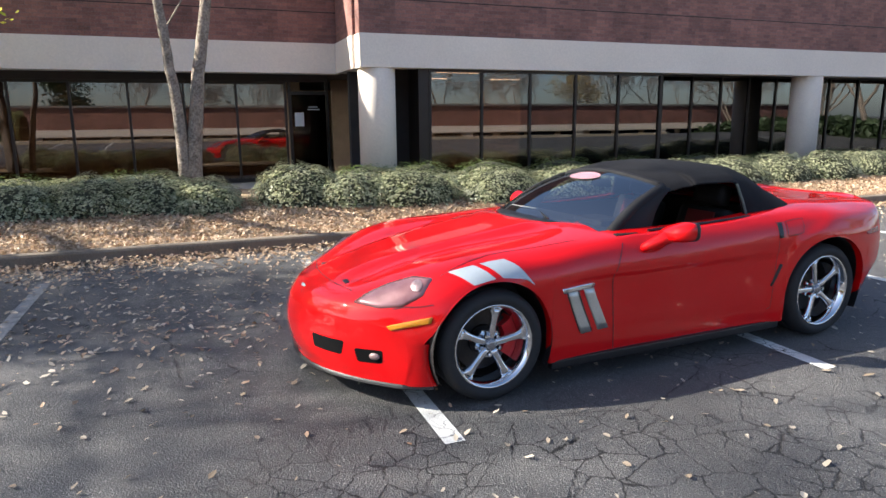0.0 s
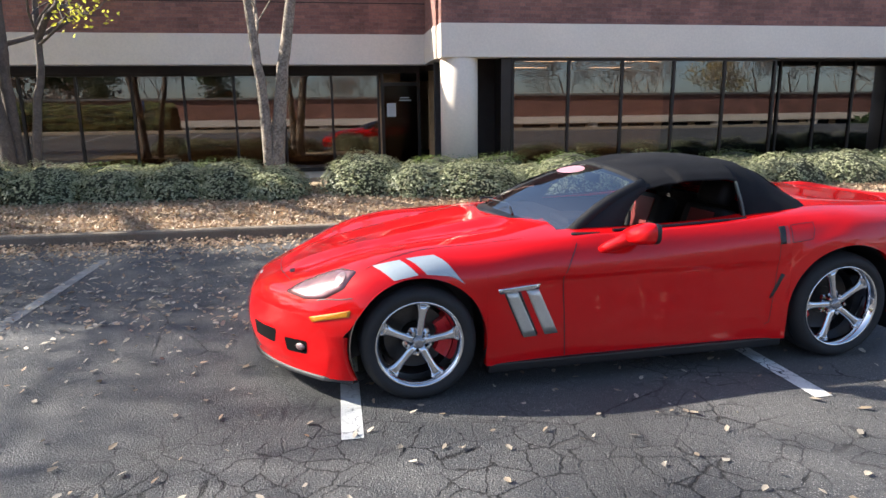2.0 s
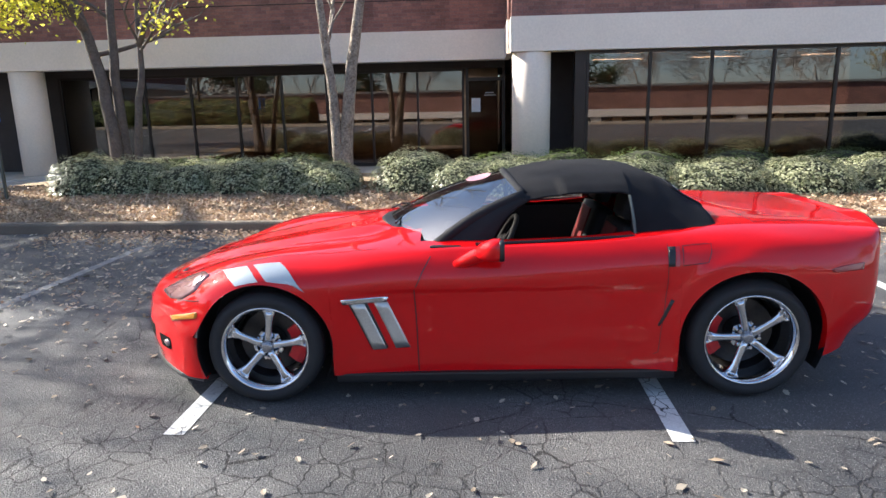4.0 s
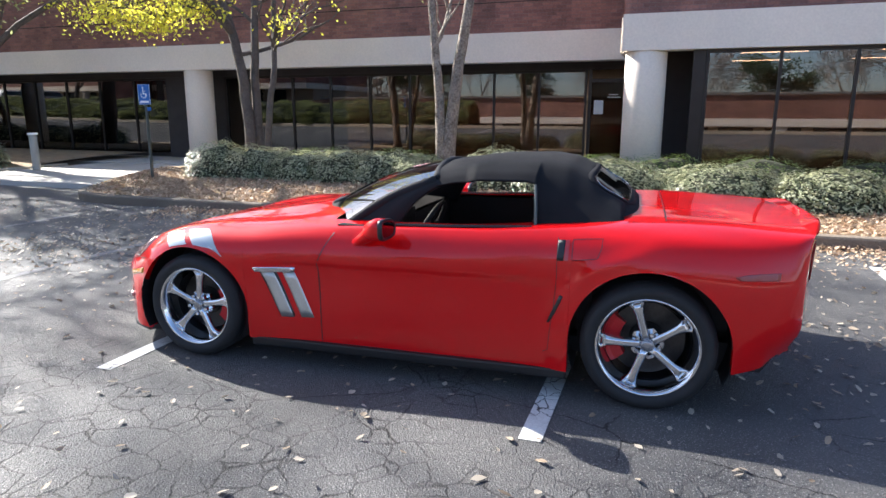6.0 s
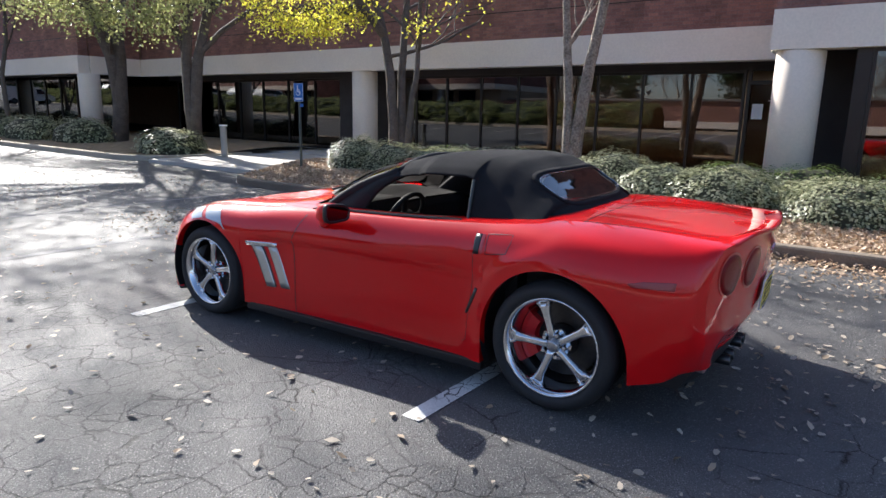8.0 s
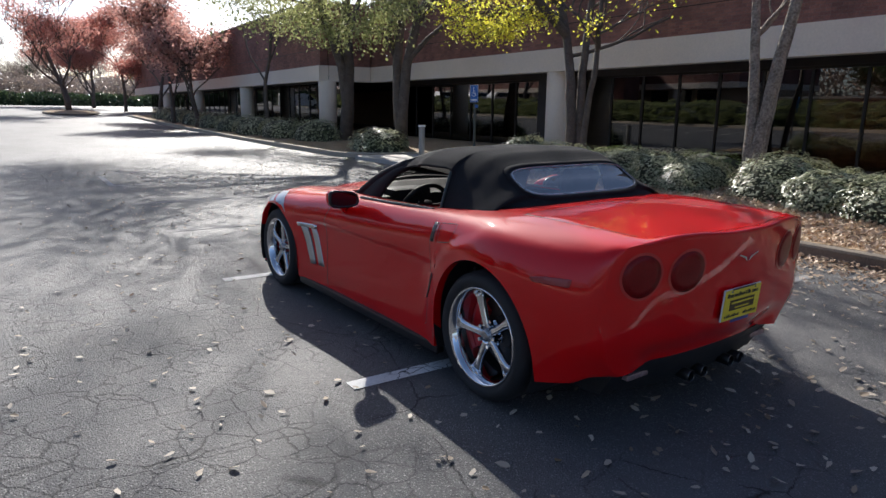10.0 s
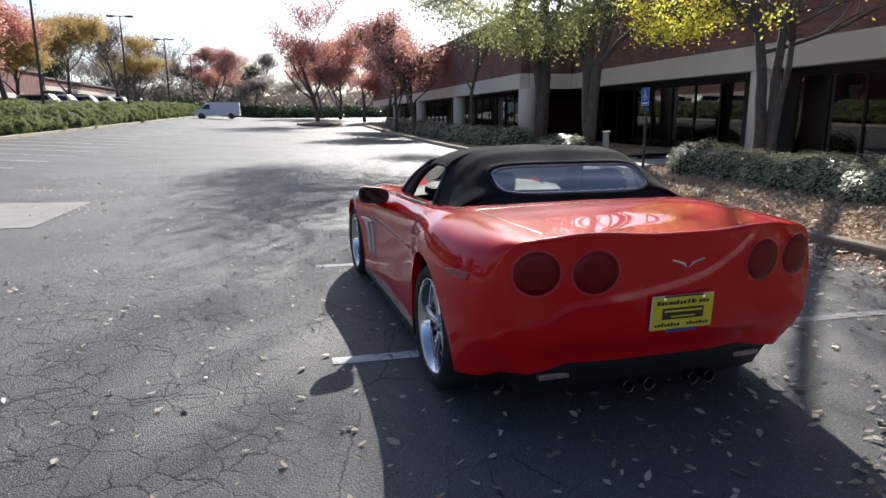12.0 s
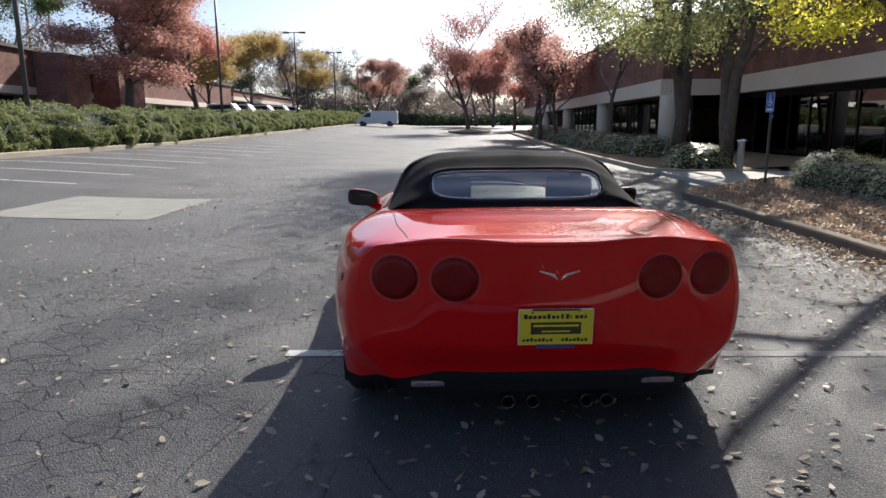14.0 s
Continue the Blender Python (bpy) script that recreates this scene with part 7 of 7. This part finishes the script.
# ---- street furniture ----
def lamp_post(x, y):
    z = ground_z(x, y)
    t = thing("street_lamp", "tall bronze car park lamp post with two flat heads", "street lamp", pose(x, y, z), "lamp posts along the hedge")
    bm = bmesh.new()
    tube(bm, [(0, 0, 0), (0, 0, 5), (0, 0, 9.7)], [0.10, 0.085, 0.07], 10)
    part("pole", bm, LAMP_METAL, t, smooth=True)
    bm = bmesh.new()
    lathe(bm, [(0.0, 0.0), (0.26, 0.0), (0.26, 0.65), (0.22, 0.70), (0.0, 0.70)], 20, "z")
    part("footing", bm, CURB, t, "concrete footing")
    part("arm", box_bm(-0.03, 0.03, -0.55, 0.55, 9.62, 9.70, 0.01), LAMP_METAL, t)
    for s in (-1, 1):
        part("lamp_head", box_bm(-0.20, 0.20, s * 0.82 - 0.33, s * 0.82 + 0.33, 9.56, 9.72, 0.03), LAMP_METAL, t)


for x in (-19.95, -41.0, -63.5, -86.0, -108.5):
    lamp_post(x, -16.3)


def access_sign():
    t = thing("road_sign", "blue accessible parking sign on a thin steel post", "sign", pose(-7.95, 5.8, bed_height(-7.95, 5.8), 0, 0, 0))
    h = 1.76 - 0.02
    part("post", box_bm(-0.02, 0.02, -0.02, 0.02, -0.1, h, 0.004), GALV, t, "thin dark steel post")
    m = Matrix.Translation((0, 0, h * 0.2)) @ pose(0, 0, 0, 0, 0, 8) @ Matrix.Diagonal((0.8, 1, 0.8, 1))
    bm = bmesh.new()
    box(bm, -0.155, 0.155, -0.036, -0.030, h - 0.46, h, 0.002, m=m)
    pl = part("sign_plate", bm, SIGN_BLUE, t, "blue sign plate with white symbol")
    def bar(x0, x1, z0, z1):
        bm = bmesh.new()
        box(bm, x0, x1, -0.0395, -0.0365, z0, z1, m=m)
        part("symbol", bm, SIGN_WHITE, pl, "white symbol")
    bm = bmesh.new()
    # wheelchair symbol: head, back, seat, wheel
    lathe(bm, [(0.0, -0.0395), (0.024, -0.0395), (0.024, -0.0365)], 14, m=m @ Matrix.Translation((-0.02, 0, h - 0.075)))
    part("symbol", bm, SIGN_WHITE, pl, "white symbol")
    bar(-0.032, -0.008, h - 0.21, h - 0.105)
    bar(-0.032, 0.055, h - 0.225, h - 0.20)
    bar(0.035, 0.058, h - 0.29, h - 0.20)
    bar(-0.008, 0.045, h - 0.165, h - 0.148)
    bm = bmesh.new()
    rows = []
    for a in np.linspace(radians(140), radians(385), 22):
        rows.append([bm.verts.new(m @ Vector((-0.005 + r * math.cos(a), -0.039, h - 0.235 + r * math.sin(a)))) for r in (0.062, 0.080)])
    grid_faces(bm, rows)
    part("symbol", bm, SIGN_WHITE, pl, "white symbol")
    bar(-0.11, 0.11, h - 0.42, h - 0.37)
    for x0, x1, z0, z1 in ((-0.150, 0.150, h - 0.012, h - 0.006), (-0.150, 0.150, h - 0.454, h - 0.448), (-0.150, -0.144, h - 0.454, h - 0.006), (0.144, 0.150, h - 0.454, h - 0.006)):
        bar(x0, x1, z0, z1)
    bm = bmesh.new()
    box(bm, 0.05, 0.15, -0.036, -0.030, h - 0.60, h - 0.52, 0.002, m=m)
    part("small_plate", bm, SIGN_BLUE, t, "small blue plate")


access_sign()


def litter_bin():
    t = thing("litter_bin", "slim grey cylindrical bin beside the entrance walk", "bin", pose(-13.2, 7.6, 0.10))
    bm = bmesh.new()
    lathe(bm, [(0.0, 0.0), (0.085, 0.0), (0.09, 0.02), (0.09, 0.84), (0.0, 0.84)], 24, "z")
    part("drum", bm, mat("bin_grey", (0.28, 0.28, 0.27), rough=0.5, metal=0.3, vary=0.1, bump=0.0), t, smooth=False)
    bm = bmesh.new()
    lathe(bm, [(0.0, 0.85), (0.115, 0.85), (0.115, 0.88), (0.10, 0.895), (0.0, 0.895)], 24, "z")
    part("lid", bm, SIGN_WHITE, t, "pale lid")


litter_bin()


def van(x, y):
    t = thing("van", "white windowless cargo van parked far down the lot", "van", pose(x, y, ground_z(x, y), 0, 0, 90))
    # local: front to -x
    prof = [(-2.75, 0.45), (-2.78, 0.85), (-2.62, 1.08), (-1.95, 1.22), (-1.35, 1.86), (-1.10, 2.02), (2.70, 2.06), (2.80, 1.95), (2.82, 0.60), (2.75, 0.42)]
    bm = bmesh.new()
    rows = []
    for s in (-1, -0.86, 0.86, 1):
        rows.append([bm.verts.new((px * (0.985 if abs(s) == 1 else 1), s * 0.99 - (math.copysign(0.14, s) * max(0, (pz - 1.1)) if abs(s) == 1 else 0), pz - (0.05 if abs(s) == 1 and pz > 1.5 else 0))) for px, pz in prof])
    grid_faces(bm, rows, close=True)
    bm.faces.new(rows[0])
    bm.faces.new(list(reversed(rows[-1])))
    part("body", bm, VAN_WHITE, t, "white van body")
    bm = bmesh.new()
    rows = [[bm.verts.new((px, y0, pz)) for y0 in (-0.80, 0.80)] for px, pz in ((-1.965, 1.245), (-1.38, 1.86))]
    grid_faces(bm, rows)
    part("windscreen", bm, DARK_GLASS, t, "dark windscreen")
    for s in (-1, 1):
        bm = bmesh.new()
        vs = [bm.verts.new((px, s * (1.0 - 0.14 * (pz - 1.1)), pz)) for px, pz in ((-1.80, 1.22), (-0.75, 1.22), (-0.75, 1.80), (-1.28, 1.80))]
        bm.faces.new(vs)
        part("side_window", bm, DARK_GLASS, t, "dark cab window")
        for wx in (-1.85, 1.75):
            bm = bmesh.new()
            lathe(bm, [(0.20, -0.12), (0.34, -0.12), (0.365, -0.08), (0.365, 0.08), (0.34, 0.12), (0.0, 0.12)], 24, m=Matrix.Translation((wx, s * 0.90, 0.365)))
            wh = part("wheel", bm, RUBBER, t, "black tyre")
            bm = bmesh.new()
            lathe(bm, [(0.0, -0.02), (0.20, -0.02)], 20, m=Matrix.Translation((wx, s * 1.0, 0.365)))
            part("rim", bm, GALV, wh, "grey steel rim")
    part("bumper", box_bm(-2.86, -2.70, -0.95, 0.95, 0.42, 0.62, 0.03), BLACK, t, "dark bumper")
    part("roof_rail", box_bm(-0.8, 2.5, -0.03, 0.03, 2.06, 2.08), VAN_WHITE, t)


van(-84.0, -10.4)


def far_building(x0, x1, y, z, top, bays, step, columns=()):
    """A low office like the near one: brick over a pale band, dark windows set back behind round columns."""
    t = thing("office_building", "low brick office block with pale band behind the hedge", "building", group="brick offices across the lot")
    part("wall", box_bm(x0, x1, y - 15, y, z + 2.55, top), BRICK, t, "red brick upper wall")
    part("base_wall", box_bm(x0 + 0.1, x1 - 0.1, y - 14.9, y - 1.6, z - 1.2, z + 2.55), INSIDE, t, "recessed ground floor wall")
    part("band", box_bm(x0 - 0.1, x1 + 0.1, y - 15.1, y + 0.1, z + 1.95, z + 2.55), CONCRETE, t, "pale concrete band")
    part("roof", box_bm(x0 - 0.2, x1 + 0.2, y - 15.2, y + 0.2, top, top + 0.2), ROOF, t, "flat roof")
    for a, b in bays:
        part("brick_bay", box_bm(a, b, y + 0.12, y + 2.6, z - 1.2, top - 0.15), BRICK, t, "projecting brick bay")
    for cx in columns:
        bm = bmesh.new()
        lathe(bm, [(0.0, z - 1.2), (0.45, z - 1.2), (0.45, z + 1.94), (0.0, z + 1.94)], 20, "z", m=Matrix.Translation((cx, y - 0.45, 0)))
        part("column", bm, CONCRETE, t, "round pale column")
    x = x0 + 1.5
    while x < x1 - 3:
        if not any(a - 2.5 < x < b for a, b in bays):
            part("window", box_bm(x, x + step - 0.8, y - 1.58, y - 1.52, z + 0.1, z + 1.85), DARK_GLASS, t, "dark window")
        x += step


far_building(-96, -36, -34.0, 2.0, 7.4, ((-52, -48.5), (-62, -57)), 3.1, [-92 + 12.1 * i for i in range(5)])
far_building(-150, -97, -34.0, 3.4, 6.9, (), 3.1, [-146 + 10.0 * i for i in range(5)])
far_building(-34, 64, -34.0, -1.55, 2.8, ((-33.9, -30),), 3.4, [-27 + 12.1 * i for i in range(8)])


def parked_suv(x, y, z, lab, group=""):
    """A pale utility car in a row across the lot."""
    t = thing("parked_car", lab, "car", pose(x, y, z, 0, 0, 90), group)
    prof = [(-2.2, 0.40), (-2.25, 0.85), (-1.1, 1.02), (-0.55, 1.60), (1.75, 1.66), (2.2, 1.15), (2.25, 0.45)]
    bm = bmesh.new()
    rows = [[bm.verts.new((px, s * (0.90 - 0.22 * max(0.0, pz - 0.95)), pz)) for px, pz in prof] for s in (-1, 1)]
    grid_faces(bm, rows, close=True)
    bm.faces.new(rows[0])
    bm.faces.new(list(reversed(rows[1])))
    part("body", bm, VAN_WHITE, t)
    for s in (-1, 1):
        bm = bmesh.new()
        bm.faces.new([bm.verts.new((px, s * (0.91 - 0.22 * (pz - 0.95)), pz)) for px, pz in ((-0.85, 1.05), (1.9, 1.10), (1.65, 1.52), (-0.45, 1.50))])
        part("side_window", bm, DARK_GLASS, t)
        for wx in (-1.4, 1.4):
            bm = bmesh.new()
            lathe(bm, [(0.0, -0.11), (0.30, -0.11), (0.34, -0.07), (0.34, 0.07), (0.30, 0.11), (0.0, 0.11)], 20, m=Matrix.Translation((wx, s * 0.82, 0.34)))
            part("wheel", bm, RUBBER, t)


parked_suv(48.0, -29.0, ground_z(48.0, -29.0), "pale silver utility car parked across the lot")
for x in (-61.5, -66.6, -74.0, -81.5, -88.5):
    parked_suv(x, -24.0, ground_z(x, -24.0), "white car parked behind the hedge before the office", "cars behind the hedge")


def utility_pole(x, y):
    t = thing("utility_pole", "tall thin wooden utility pole behind the office", "pole", pose(x, y, ground_z(x, y)), "utility poles")
    bm = bmesh.new()
    tube(bm, [(0, 0, 0), (0.02, 0, 10), (0, 0.02, 24)], [0.19, 0.16, 0.12], 10)
    part("pole", bm, BARK, t, smooth=True)
    part("crossarm", box_bm(-0.06, 0.06, -1.2, 1.2, 22.6, 22.75, 0.01), BARK, t)


utility_pole(-89.7, -60.0)
utility_pole(-94.9, -60.0)
tree(-69.5, -50.0, 19.0, 0.20, 210, BARK_DARK, GREEN_LEAF, "tall green pine behind the brick office", 9, 0.11, 0.45, 0.6, 4, (0, 0), 1, 0.35, None, "", (4, 5), stretch=0.42, rise=0.1)
